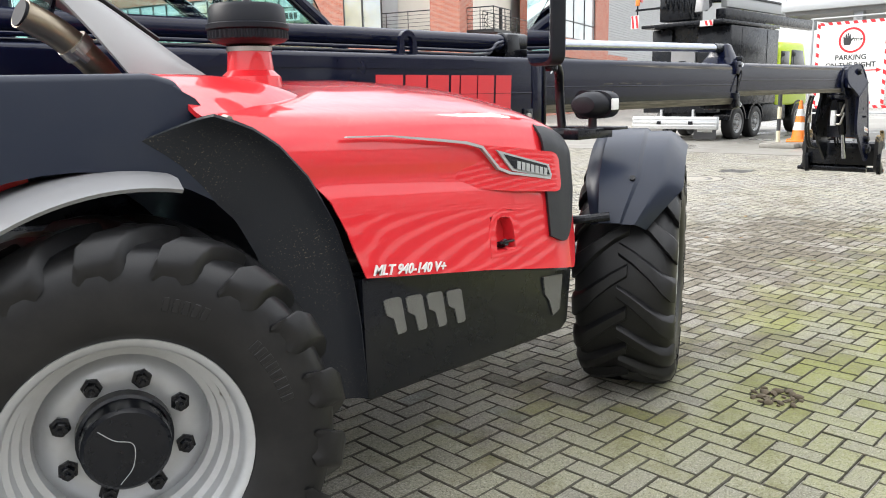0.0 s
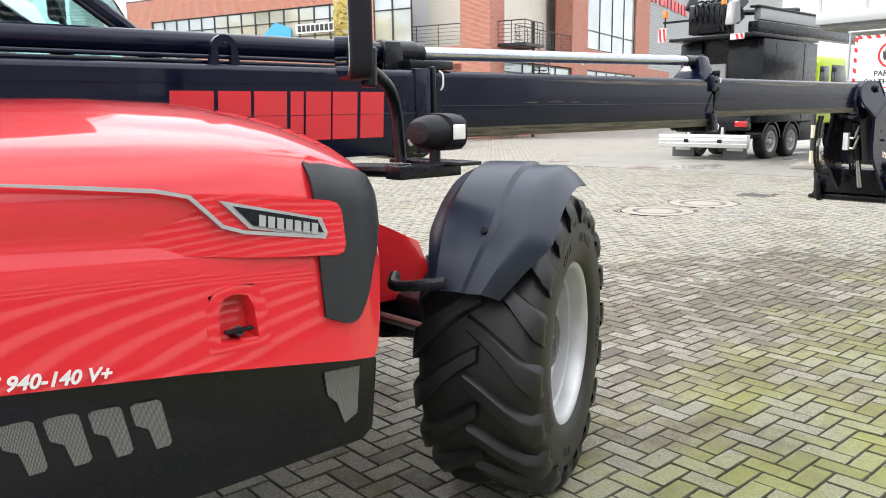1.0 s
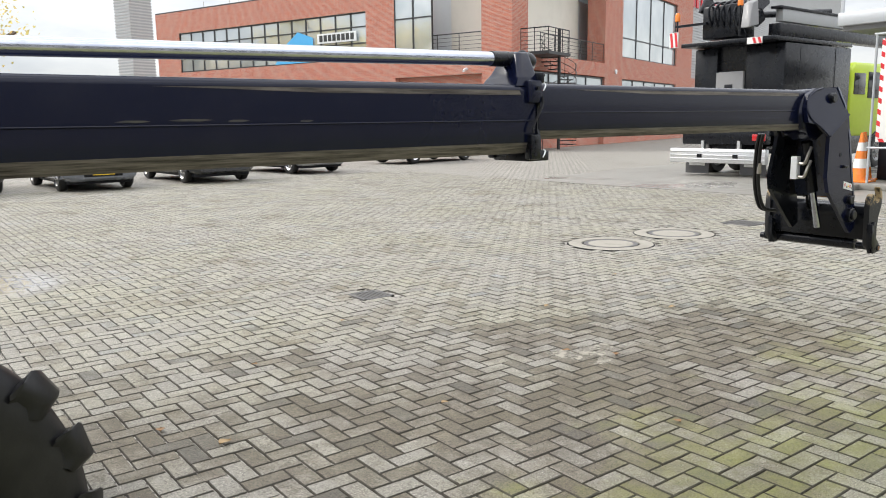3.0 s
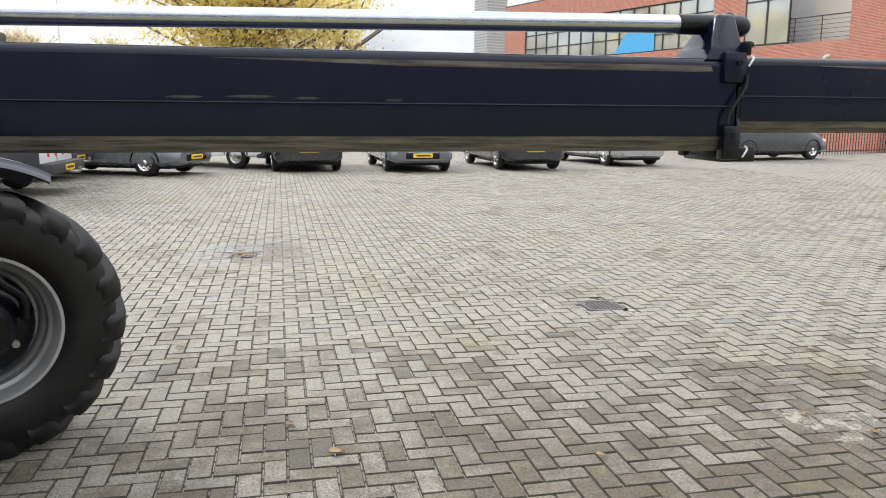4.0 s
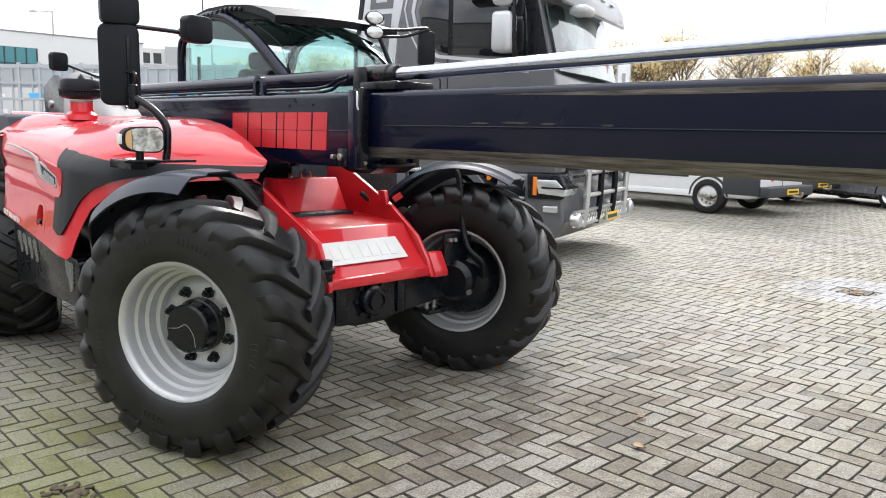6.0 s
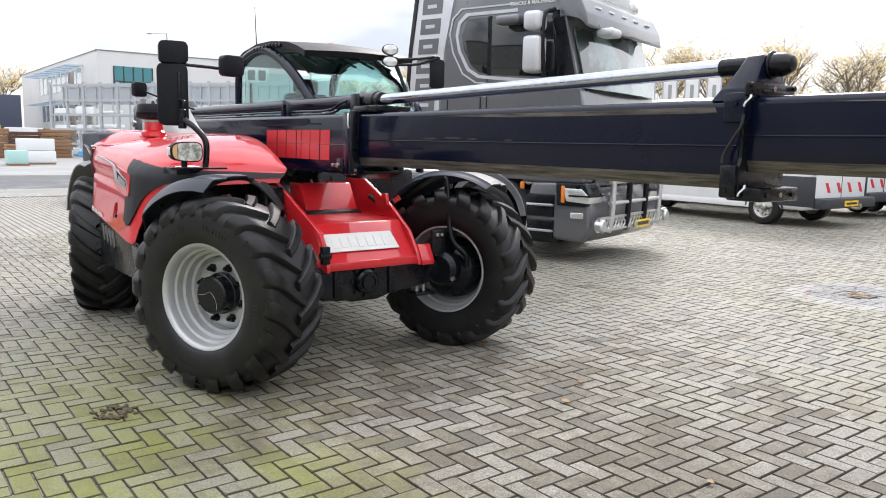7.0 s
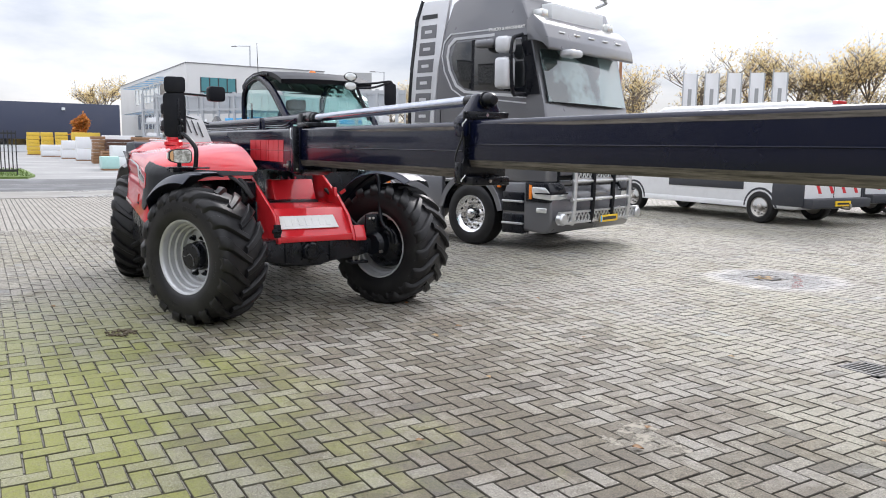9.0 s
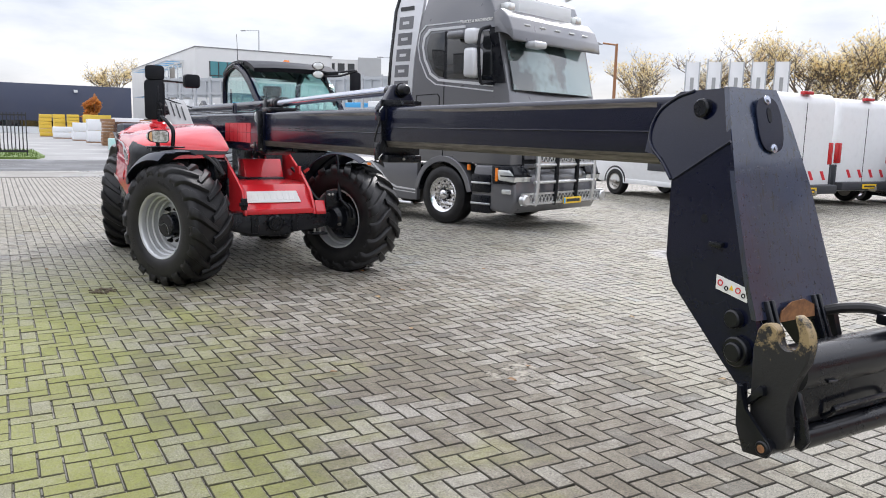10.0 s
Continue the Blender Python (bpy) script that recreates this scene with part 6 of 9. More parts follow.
part("wall", box(12.2, 15.2, 0.0, 1.2, 0.0, CT), BRICK, off, "red brick pier")
part("wall", box(26.9, 31.0, 0.0, 1.2, 0.0, CT), BRICK, off)
part("wall", box(15.2, 26.9, 0.0, 1.2, 4.2, 5.6), BRICK, off)
part("wall", box(15.2, 26.9, 0.0, 1.2, 0.0, 2.6), BRICK, off)
part("wall", box(15.2, 26.9, 0.0, 1.2, 10.2, CT), BRICK, off)
part("wall", box(1.75, 12.2, 0.0, 0.6, 4.2, 5.05), BRICK, off)
part("wall", box(0.0, 0.6, 1.75, 7.3, 4.0, 4.95), BRICK, off)
part("render_wall", box(2.0, 12.3, 1.9, 2.1, 4.9, CT), CREAM, off, "cream rendered wall")
part("render_wall", box(1.9, 2.1, 1.9, 4.8, 4.9, CT), CREAM, off, "cream rendered wall")
part("roof", box(0.0, 40, 9.3, 28.0, WT, WT + 0.08), FRAME, off, "dark roof edge")
part("roof", box(0.0, 31.0, 0.0, 9.4, CT, CT + 0.1), FRAME, off)
part("floor", box(0.3, 31, 0.3, 9.3, 4.9, 4.96), CONCRETE, off)
part("core", box(2.2, 38, 2.2, 27.6, 4.97, 9.1), BLIND, off)


def glazing(x0, x1, y0, y1, z0, z1, cols, rows, face, thick=0.12):
    """A framed window: face 'w' lies in a plane of x, 's' in a plane of y."""
    w = part("window", box(x0, x0 + thick, y0, y1, z0, z0 + 0.08) if face == "w" else box(x0, x1, y0, y0 + thick, z0, z0 + 0.08), FRAME, off, "dark framed window")
    span0, span1 = (y0, y1) if face == "w" else (x0, x1)
    def bar(a0, a1, c0, c1):
        return box(x0, x0 + thick, a0, a1, c0, c1) if face == "w" else box(a0, a1, y0, y0 + thick, c0, c1)
    part("frame", bar(span0, span1, z1 - 0.08, z1), FRAME, w)
    for i in range(cols + 1):
        c = lerp(span0, span1, i / cols)
        part("mullion", bar(max(span0, c - 0.04), min(span1, c + 0.04), z0, z1), FRAME, w)
    for zz in rows:
        part("transom", bar(span0, span1, zz - 0.035, zz + 0.035), FRAME, w)
    zs = [z0] + list(rows) + [z1]
    for i in range(cols):
        for c0, c1 in zip(zs, zs[1:]):
            a0, a1 = lerp(span0, span1, i / cols) + 0.04, lerp(span0, span1, (i + 1) / cols) - 0.04
            p = box(x0 + 0.05, x0 + 0.07, a0, a1, c0 + 0.03, c1 - 0.03) if face == "w" else box(a0, a1, y0 + 0.05, y0 + 0.07, c0 + 0.03, c1 - 0.03)
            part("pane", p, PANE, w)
    return w


glazing(0.06, 0, 9.3, 25.6, 5.15, 7.75, 14, (6.05, 6.95), "w")
glazing(0, 0, 4.8, 7.3, 4.96, 8.6, 2, (7.1,), "w")
win = glazing(15.2, 26.9, 0.12, 0, 5.6, 10.2, 4, (6.9,), "s")
for i, (a0, a1) in enumerate(((15.3, 18.0), (18.2, 20.9), (21.1, 23.8), (24.0, 26.8))):
    part("blind", box(a0, a1, 0.40, 0.42, 5.65, 10.1), BLIND, win, "white window blind")
glazing(1.9, 12.1, 0.10, 0, 2.7, 4.15, 4, (3.6,), "s")
glazing(15.2, 26.9, 0.10, 0, 2.6, 4.2, 5, (3.7,), "s")
part("sign_band", box(-0.012, 0.0, 10.0, 13.0, 6.2, 6.75), BLIND, off)
for i in range(8):
    part("sign_bar", box(-0.03, -0.01, 10.2 + i * 0.34, 10.44 + i * 0.34, 6.30, 6.66), FRAME, off, "dark lettering block on the glass")
part("window_film", prism([(13.4, 5.2), (13.4, 6.6), (14.6, 7.0), (15.8, 6.2), (16.6, 5.2)], 0.03, 0.045, "x"), BLUE, off, "bright blue window film")


def railing(p0, p1, posts, z, name="balcony_railing"):
    r_ = part(name, cyl((*p0, z + 1.15), (*p1, z + 1.15), 0.03, n=8), RAIL, off, "black steel balcony railing")
    for i in range(5):
        part("rail", cyl((*p0, z + 0.15 + i * 0.2), (*p1, z + 0.15 + i * 0.2), 0.012, n=6), RAIL, r_)
    for i in range(posts + 1):
        x, y = lerp(p0[0], p1[0], i / posts), lerp(p0[1], p1[1], i / posts)
        part("post", cyl((x, y, z), (x, y, z + 1.15), 0.022, n=6), RAIL, r_)


railing((0.12, 1.8), (0.12, 7.3), 4, 4.95)
railing((3.4, 0.12), (12.2, 0.12), 5, 5.05)
# outside stair winding down from the balcony
stair = part("spiral_stair", cyl((3.6, -0.9, 0.0), (3.6, -0.9, 6.3), 0.09, n=14), RAIL, off, "black steel spiral staircase")
for i in range(26):
    a, z = radians(150 - i * 24), 5.0 - i * 0.19
    part("tread", prism([(0.05, -0.04), (0.95, -0.17), (0.95, 0.17), (0.05, 0.04)], 0, 0.05, "z", 0, 1, None, Matrix.Translation((3.6, -0.9, z)) @ Matrix.Rotation(a, 4, "Z")), RAIL, stair)
    if i % 2 == 0:
        part("baluster", cyl((3.6 + 0.93 * math.cos(a), -0.9 + 0.93 * math.sin(a), z), (3.6 + 0.93 * math.cos(a), -0.9 + 0.93 * math.sin(a), z + 1.05), 0.014, n=6), RAIL, stair)
for dz in (0.35, 0.7, 1.05):
    part("handrail", tube([(3.6 + 0.93 * math.cos(radians(150 - i * 12)), -0.9 + 0.93 * math.sin(radians(150 - i * 12)), 5.0 - i * 0.095 + dz) for i in range(0, 52, 2)], 0.016, 6, 2), RAIL, stair)
part("landing", box(0.9, 3.5, -1.6, 0.0, 4.85, 5.0), RAIL, stair)
railing((0.95, -1.55), (3.4, -1.55), 3, 5.0, "landing_railing")
railing((0.95, -1.55), (0.95, 0.0), 2, 5.0, "landing_railing")
part("wall_lamp", box(1.9, 2.2, -0.2, 0.0, 4.25, 4.5, 0.04), BLIND, off, "white wall lamp")
part("wall_lamp", cyl((14.0, 0.0, 4.6), (14.0, -0.1, 4.6), 0.16, n=18, bev=0.03), BLIND, off, "round white wall lamp")
part("security_camera", tube([(-0.05, 2.6, 4.25), (-0.30, 2.6, 4.2), (-0.55, 2.5, 4.12)], 0.07, 10, 2), BLIND, off, "white security camera")
for i in range(6):
    part("antenna", cyl((3.0, 22 + i * 0.9, WT), (3.0, 22 + i * 0.9, WT + 0.6 + 0.25 * (i % 3)), 0.02, n=6), STEEL, off)
part("antenna_bar", cyl((3.0, 21.8, WT + 0.5), (3.0, 26.8, WT + 0.5), 0.02, n=6), STEEL, off)

# fence at the foot of the office
fn = thing("fence", "low black steel fence at the foot of the offices", "fence", m=pose(24.5, 26.9, 0, 0, 0, 19))
part("rail", box(0, 9, -0.02, 0.02, 0.95, 1.0), RAIL, fn)
part("rail", box(0, 9, -0.02, 0.02, 0.12, 0.16), RAIL, fn)
for i in range(46):
    part("post", box(i * 0.2 - 0.012, i * 0.2 + 0.012, -0.012, 0.012, 0, 1.0), RAIL, fn)

# ---- hall clad in white sheeting ----
def ribbed(x0, x1, z0, z1, pitch, depth):
    """Horizontal ribbed sheeting in the plane y=0."""
    b = bmesh.new()
    n = int((z1 - z0) / pitch)
    prev = None
    for i in range(n + 1):
        z = z0 + i * pitch
        for dz, y in ((0.0, 0.0), (pitch * 0.42, 0.0), (pitch * 0.5, depth), (pitch * 0.92, depth)):
            if z + dz > z1:
                continue
            row = (b.verts.new((x0, y, z + dz)), b.verts.new((x1, y, z + dz)))
            if prev:
                b.faces.new((prev[0], prev[1], row[1], row[0]))
            prev = row
    return b


SHEETING = paint("white_sheeting", (0.40, 0.41, 0.415), 0.5, 0.1, 0.10, 0.8)
hall = thing("warehouse", "white ribbed sheet-metal warehouse", "building", m=B0 @ pose(31.0, 2.0, 0))
part("wall", ribbed(0, 110, 0, 24, 0.25, 0.045), SHEETING, hall, "white horizontal ribbed cladding", 20)
part("wall", box(0, 110, 0.06, 30, 0, 24), SHEETING, hall)
part("roof", box(-0.1, 110.1, -0.1, 30, 24, 24.2), FRAME, hall)
part("door", box(1.0, 3.4, -0.05, 0.06, 0, 3.2), FRAME, hall, "dark door")
part("yellow_post", box(0.5, 0.9, -0.3, 0.0, 0, 3.4), YELLOW, hall, "yellow painted post")
for i, w_ in enumerate((1.2, 0.8, 0.9, 0.6, 0.3, 1.3, 0.8, 0.5, 1.0, 1.0, 0.5, 1.0, 0.9)):
    part("sign_bar", box(3.0 + i * 1.55, 3.0 + i * 1.55 + w_, -0.12, 0.0, 11.5, 12.9 if i in (0, 5, 8) else 12.5), DECAL_RED, hall, "red lettering block")

# ---- distant grounds ----
OFFICE = paint("pale_grey_panel", (0.60, 0.60, 0.59), 0.6, 0.1, 0.12, 0.3)
NAVY = paint("dark_navy_panel", (0.045, 0.055, 0.095), 0.5, 0.1, 0.1, 0.3)
go = thing("grey_office", "pale grey three-storey office block with sunshades", "building", m=pose(-68.2, 18.4, 0))
part("wall", box(-40, 0, 0, 14.5, 0, 9.4, 0.02), OFFICE, go, "pale grey panelled wall")
part("parapet", box(-40.06, 0.06, -0.06, 14.56, 9.4, 9.48), GREY, go)


TEAL = Mat("teal_window_glass", (0.10, 0.30, 0.33), 0.05, 0.3, 0.0, 0.9).m


def go_window(x0, x1, y0, y1, z0, z1, cols, rows):
    w = part("window", box(x0, x1, y0, y1, z0, z1), TEAL if cols == 4 else PANE, go, "framed strip window")
    for i in range(cols + 1):
        if x1 - x0 > y1 - y0:
            c = lerp(x0, x1, i / cols)
            part("mullion", box(c - 0.06, c + 0.06, y0 - 0.05, y1 + 0.02, z0, z1), BLIND, w)
        else:
            c = lerp(y0, y1, i / cols)
            part("mullion", box(x0 - 0.02, x1 + 0.05, c - 0.05, c + 0.05, z0, z1), FRAME, w)
    for i in range(1, rows):
        zz = lerp(z0, z1, i / rows)
        part("transom", box(x0 - 0.03, x1 + 0.04, y0 - 0.04, y1 + 0.03, zz - 0.05, zz + 0.05), FRAME, w)


go_window(-0.05, 0.03, 1.4, 4.9, 5.3, 8.1, 4, 2)
go_window(-28, -6, -0.03, 0.05, 6.3, 8.2, 9, 1)
go_window(-27, -8, -0.03, 0.05, 3.2, 5.0, 8, 1)
go_window(-25, -6, -0.03, 0.05, 0.3, 1.8, 8, 1)
for z in (8.35, 5.1):
    sh = part("sunshade", box(-28.5, -5.5, -1.6, -1.5, z, z + 0.12), BLIND, go, "slatted sunshade")
    for i in range(24):
        part("slat", box(-28.5 + i, -28.2 + i, -1.6, 0, z, z + 0.06), BLUE if i % 3 == 0 else BLIND, sh)
part("canopy", box(-32, -16, -3.5, 0, 2.1, 2.3), FRAME, go)
part("outside_stair", box(-4.4, -4.2, -1.4, -1.2, 0, 7.5), STEEL, go)
for i in range(10):
    part("landing", box(-5.0, -2.6, -1.5, -0.1, 0.7 * i, 0.7 * i + 0.05), STEEL, go)
    part("stanchion", box(-5.0 + 0.25 * i, -4.95 + 0.25 * i, -1.5, -1.45, 0, 7.5), STEEL, go)
nh = thing("dark_warehouse", "long dark navy warehouse with a white plinth", "building", m=pose(-123, -70, 0))
part("wall", box(-30, 0, 0, 90.4, 1.9, 7.5, 0.02), NAVY, nh, "dark navy cladding")
part("plinth", box(-30, -0.1, 0, 90.4, 0, 1.0), BLIND, nh)
part("strip_window", box(-30, -0.06, 0, 90.4, 1.0, 1.9), GLASS_DARK, nh)
for i in range(30):
    part("mullion", box(-0.06, 0.02, i * 3, i * 3 + 0.15, 1.0, 1.9), FRAME, nh)
part("wall_lamp", box(0, 0.4, 82, 82.5, 6.4, 6.8), BLIND, nh)

# racks of sheeted goods in front of the grey office
rk = thing("storage_rack", "long galvanised racking loaded with white wrapped bundles", "storage rack", m=pose(-58.0, 12.5, 0, 0, 0, 34))
GALV = paint("galvanised_steel", (0.46, 0.48, 0.50), 0.45, 0.1, 0.1, 2.0, 0.4)
WRAP = paint("white_wrap", (0.80, 0.81, 0.82), 0.45, 0.2, 0.05, 2.0)
for i in range(16):
    part("upright", box(i * 1.6 - 0.09, i * 1.6 + 0.09, -0.09, 0.09, 0, 5.6), GALV, rk)
    part("upright", box(i * 1.6 - 0.05, i * 1.6 + 0.05, 1.2, 1.3, 0, 5.6), GALV, rk)
for z in (0.9, 2.0, 3.1, 4.2, 5.3):
    part("beam", box(0, 24, -0.12, 0.0, z, z + 0.14), GALV, rk)
    part("beam", box(0, 24, 1.2, 1.3, z, z + 0.14), GALV, rk)
part("mesh_back", box(0, 24, 1.3, 1.34, 4.0, 5.6), GALV, rk)
rr = random.Random(11)
wrapped = None
for z in (0.0, 1.04, 2.14, 3.24):
    for i in range(11):
        if rr.random() < 0.75:
            b = box(0, rr.uniform(1.2, 1.9), 0.05, 1.1, 0, rr.uniform(0.25, 0.7), 0.09, 2)
            for v_ in b.verts:
                v_.co += Vector((rr.uniform(-0.05, 0.05), rr.uniform(-0.05, 0.05), rr.uniform(-0.06, 0.03) if v_.co.z > 0.1 else 0))
            solid("wrapped_package", b, WRAP if rr.random() < 0.8 else BLUE, "white film-wrapped package lying on the racking", "package", m=pose(-58.0, 12.5, 0, 0, 0, 34) @ pose(i * 2.1 + 0.2, 0, z), group="packages on the racking")

PALLET_Y = paint("yellow_wrap", (0.72, 0.50, 0.06), 0.5, 0.1, 0.1, 1.0)
WOODSTACK = paint("timber_ends", (0.30, 0.17, 0.09), 0.8, 0.0, 0.3, 3.0)
DARKWOOD = paint("dark_timber", (0.09, 0.045, 0.03), 0.8, 0.0, 0.3, 3.0)


for x, y0, y1, h_, m_, lab, n in (
        (-90, 5.4, 6.7, 2.6, PALLET_Y, "yellow wrapped pallet stack", 6), (-87, 6.7, 7.9, 2.6, PALLET_Y, "yellow wrapped pallet stack", 5), (-85, 8.0, 9.2, 2.6, PALLET_Y, "yellow wrapped pallet stack", 7),
        (-82, 9.4, 12.2, 2.6, PALLET_Y, "yellow wrapped pallet stack", 3), (-78, 6.1, 8.0, 1.25, WRAP, "white wrapped pallet stack", 2), (-68, 7.1, 8.9, 1.7, WRAP, "white wrapped pallet stack", 2),
        (-60, 7.5, 9.3, 2.0, WRAP, "white wrapped pallet stack", 2), (-51, 7.7, 8.6, 2.0, WOODSTACK, "stack of pale timber on pallets", 8), (-50, 8.5, 10.3, 1.8, DARKWOOD, "stack of dark timber on pallets", 7),
        (-52, 8.6, 10.8, 2.1, WRAP, "white wrapped pallet stack", 1), (-46, 7.7, 8.9, 1.0, WOODSTACK, "stack of pale timber on pallets", 5), (-52, 10.4, 12.6, 2.0, WOODSTACK, "stack of pale timber on pallets", 8),
        (-38, 7.2, 8.9, 1.4, WRAP, "white wrapped pallet stack", 2), (-36, 6.4, 7.3, 0.8, paint("pale_green_wrap", (0.45, 0.70, 0.66), 0.4, 0.2, 0.1), "pale green wrapped bale", 1)):
    s_ = thing("goods_stack", lab + " in the storage yard", "goods stack", m=pose(x, y0, 0), group="stacks in the storage yard")
    hh = (h_ - 0.1) / n
    for i in range(n):
        j = rr.uniform(-0.05, 0.05)
        part("layer", box(-1.0 + j, 0.2 + j, j, (y1 - y0) + j, 0.1 + i * hh, 0.08 + (i + 1) * hh, 0.03), m_, s_)
    part("pallet", box(-1.0, 0.2, 0, y1 - y0, 0, 0.1), WOODSTACK, s_)

# gate, grass and lamp across the road
gt = thing("steel_gate", "black steel bar gate standing open", "gate", m=pose(-27.5, 1.9, 0, 0, 0, -84))
part("gate_frame", box(0, 6, -0.04, 0.04, 0.25, 0.35), RAIL, gt)
part("gate_frame", box(0, 6, -0.04, 0.04, 1.85, 1.92), RAIL, gt)
for i in range(41):
    part("bar", box(i * 0.15 - 0.02, i * 0.15 + 0.02, -0.02, 0.02, 0.0 if i == 0 else 0.3, 2.0), RAIL, gt)
k = Mat("grass", (0.10, 0.17, 0.03), 0.8)
k.set("Base Color", k.mix(k.noise(2, 4, 0.6, k.pos()), (0.06, 0.12, 0.02), (0.16, 0.22, 0.05)))
GRASS = k.m
b = bmesh.new()
rr = random.Random(5)
for i in range(5000):
    x, y = rr.uniform(-36, -26.2), rr.uniform(-14, 2.4)
    h_, a = rr.uniform(0.06, 0.16), rr.random() * 6.28
    dx, dy = 0.02 * math.cos(a), 0.02 * math.sin(a)
    b.faces.new((b.verts.new((x - dx, y - dy, 0.09)), b.verts.new((x + dx, y + dy, 0.09)), b.verts.new((x + rr.uniform(-.05, .05), y + rr.uniform(-.05, .05), 0.09 + h_))))
put(b, prism([(-36, -14), (-26.2, -14), (-26.0, 2.2), (-28, 2.6), (-36, 2.5)], -0.05, 0.10, "z"))
tagged(new("grass", to_mesh(b, GRASS, "grass", 20)), "patch of short green grass beside the road", "grass", kind="stuff")


def lamp_post(x, y, h_, reach, rz, rust=False):
    lp = thing("street_lamp", "slender street lamp with a flat head", "street lamp", m=pose(x, y, 0, 0, 0, rz), group="street lamps")
    m_ = paint("rusty_lamp_post", (0.30, 0.14, 0.06), 0.6, 0.0, 0.3) if rust else GALV
    part("post", cyl((0, 0, 0), (0, 0, h_), 0.09, 0.06, 12), m_, lp)
    part("arm", cyl((0, 0, h_ - 0.05), (reach, 0, h_ + 0.03), 0.04, n=8), m_, lp)
    part("lamp_head", prism([(0, 0), (0.2, 0.10), (0.75, 0.08), (0.8, 0.0)], -0.13, 0.13, "y", 0.03, 2, None, Matrix.Translation((reach, 0, h_ - 0.03))), GREY, lp)


lamp_post(-14.9, 24.75, 5.65, 0.6, 225, True)
lamp_post(-72, 26, 12.0, 1.6, 215)
lamp_post(-66, 39, 9.6, 0.8, 240)
for i in range(5):
    f = thing("banner_pole", "tall narrow white banner with grey lettering on a pole", "banner", m=pose(-29.2 + i * 1.16, 44.8 + i * 0.96, 0, 0, 0, 42), group="row of banners")
    part("pole", cyl((0, 0, 0), (0, 0, 7.3), 0.05, n=8), GALV, f)
    part("banner", sheet(lambda u, v: Vector((0.05 + 0.85 * u, 0.04 * math.sin(u * 4 + v * 6), 3.2 + 3.9 * v)), 6, 10, 0.004), WRAP, f, "white banner cloth")
    part("banner_edge", sheet(lambda u, v: Vector((0.90 + 0.10 * u, 0.04 * math.sin(4 + v * 6), 3.2 + 3.9 * v)), 2, 10, 0.004), GALV, f, "grey banner edge")
    part("lettering_bar", box(0.35, 0.6, -0.06, -0.05, 4.0, 6.0), DECAL_SILVER, f)
for x, y in ((-13.6, 57.1), (-9.7, 58.3)):
    fp = thing("flag_pole", "tall thin white flag pole", "flag pole", m=pose(x, y, 0), group="flag poles")
    part("pole", cyl((0, 0, 0), (0, 0, 13), 0.07, 0.04, 8), BLIND, fp)
    part("flag", sheet(lambda u, v: Vector((1.2 * u, 0.1 * math.sin(5 * u), 11.6 + 0.9 * v - 0.3 * u)), 8, 4, 0.004), DECAL_RED, fp, "red and white flag")
for x, y, r_, h_ in ((-70.6, 48.5, 2.9, 7.1), (-57.2, 50.7, 3.0, 7.6)):
    b = bmesh.new()
    n = 96
    prev = None
    lathe([(0, 0), (r_, 0), (r_, h_), (r_ - 0.3, h_ + 0.05), (0, h_ + 0.05)], 60, b)
    sl = thing("silo", "round ribbed grey sheet-metal tank", "tank", m=pose(x, y, 0), group="tanks")
    part("shell", b, SHEETING, sl)
    for i in range(60):
        a = 2 * math.pi * i / 60
        part("rib", box(r_ - 0.02, r_ + 0.12, -0.06, 0.06, 0, h_, m=Matrix.Rotation(a, 4, "Z")), SHEETING, sl)
tw = thing("apartment_tower", "pale panelled apartment tower with rows of windows", "apartment building", m=pose(-118, 54.4, 0, 0, 0, 66))
part("wall", box(-6, 3.4, 0, 12, 0, 14.0), OFFICE, tw)
part("stair_core", box(3.4, 7.5, -0.4, 10, 0, 14.4), SHEETING, tw)
for i in range(5):
    for j in range(5):
        w = part("window", box(-5.4 + i * 1.75, -4.2 + i * 1.75, -0.05, 0.1, 1.2 + j * 2.6, 2.9 + j * 2.6), GLASS_DARK, tw)
        part("sill", box(-5.5 + i * 1.75, -4.1 + i * 1.75, -0.15, 0.0, 1.1 + j * 2.6, 1.2 + j * 2.6), BLIND, w)
ch = thing("tall_chimney_tower", "tall pale louvred tower", "tower", m=pose(28.6, 87, 0, 0, 0, 19))
part("shaft", box(-1.3, 1.3, -1.3, 1.3, 0, 24), OFFICE, ch)
for i in range(70):
    part("louvre", box(-1.36, 1.36, -1.36, 1.36, 2 + i * 0.31, 2.16 + i * 0.31), SHEETING, ch)
fh = thing("low_warehouse", "low pale grey warehouse", "building", m=pose(-2, 92, 0, 0, 0, 5))
part("wall", ribbed(0, 55, 0, 6.5, 0.4, 0.05), SHEETING, fh, "", 20)
part("wall", box(0, 55, 0.08, 14, 0, 6.5), SHEETING, fh)
part("roof", box(-0.2, 55.2, -0.2, 14, 6.5, 6.8), NAVY, fh)
dk = thing("dark_shed", "dark timber-clad shed behind the trees", "building", m=pose(-6, 70, 0, 0, 0, 3))
part("wall", ribbed(0, 9, 0, 6.5, 0.3, 0.05), NAVY, dk, "", 20)
part("wall", box(0, 9, 0.08, 7, 0, 6.5), NAVY, dk)

# ---- trees ----
# bark colour is lightened to put distance haze on the trunks
BARK = rough_slab("haze_lightened_bark", (0.12, 0.095, 0.072), (0.22, 0.18, 0.14), 3, 0.95)


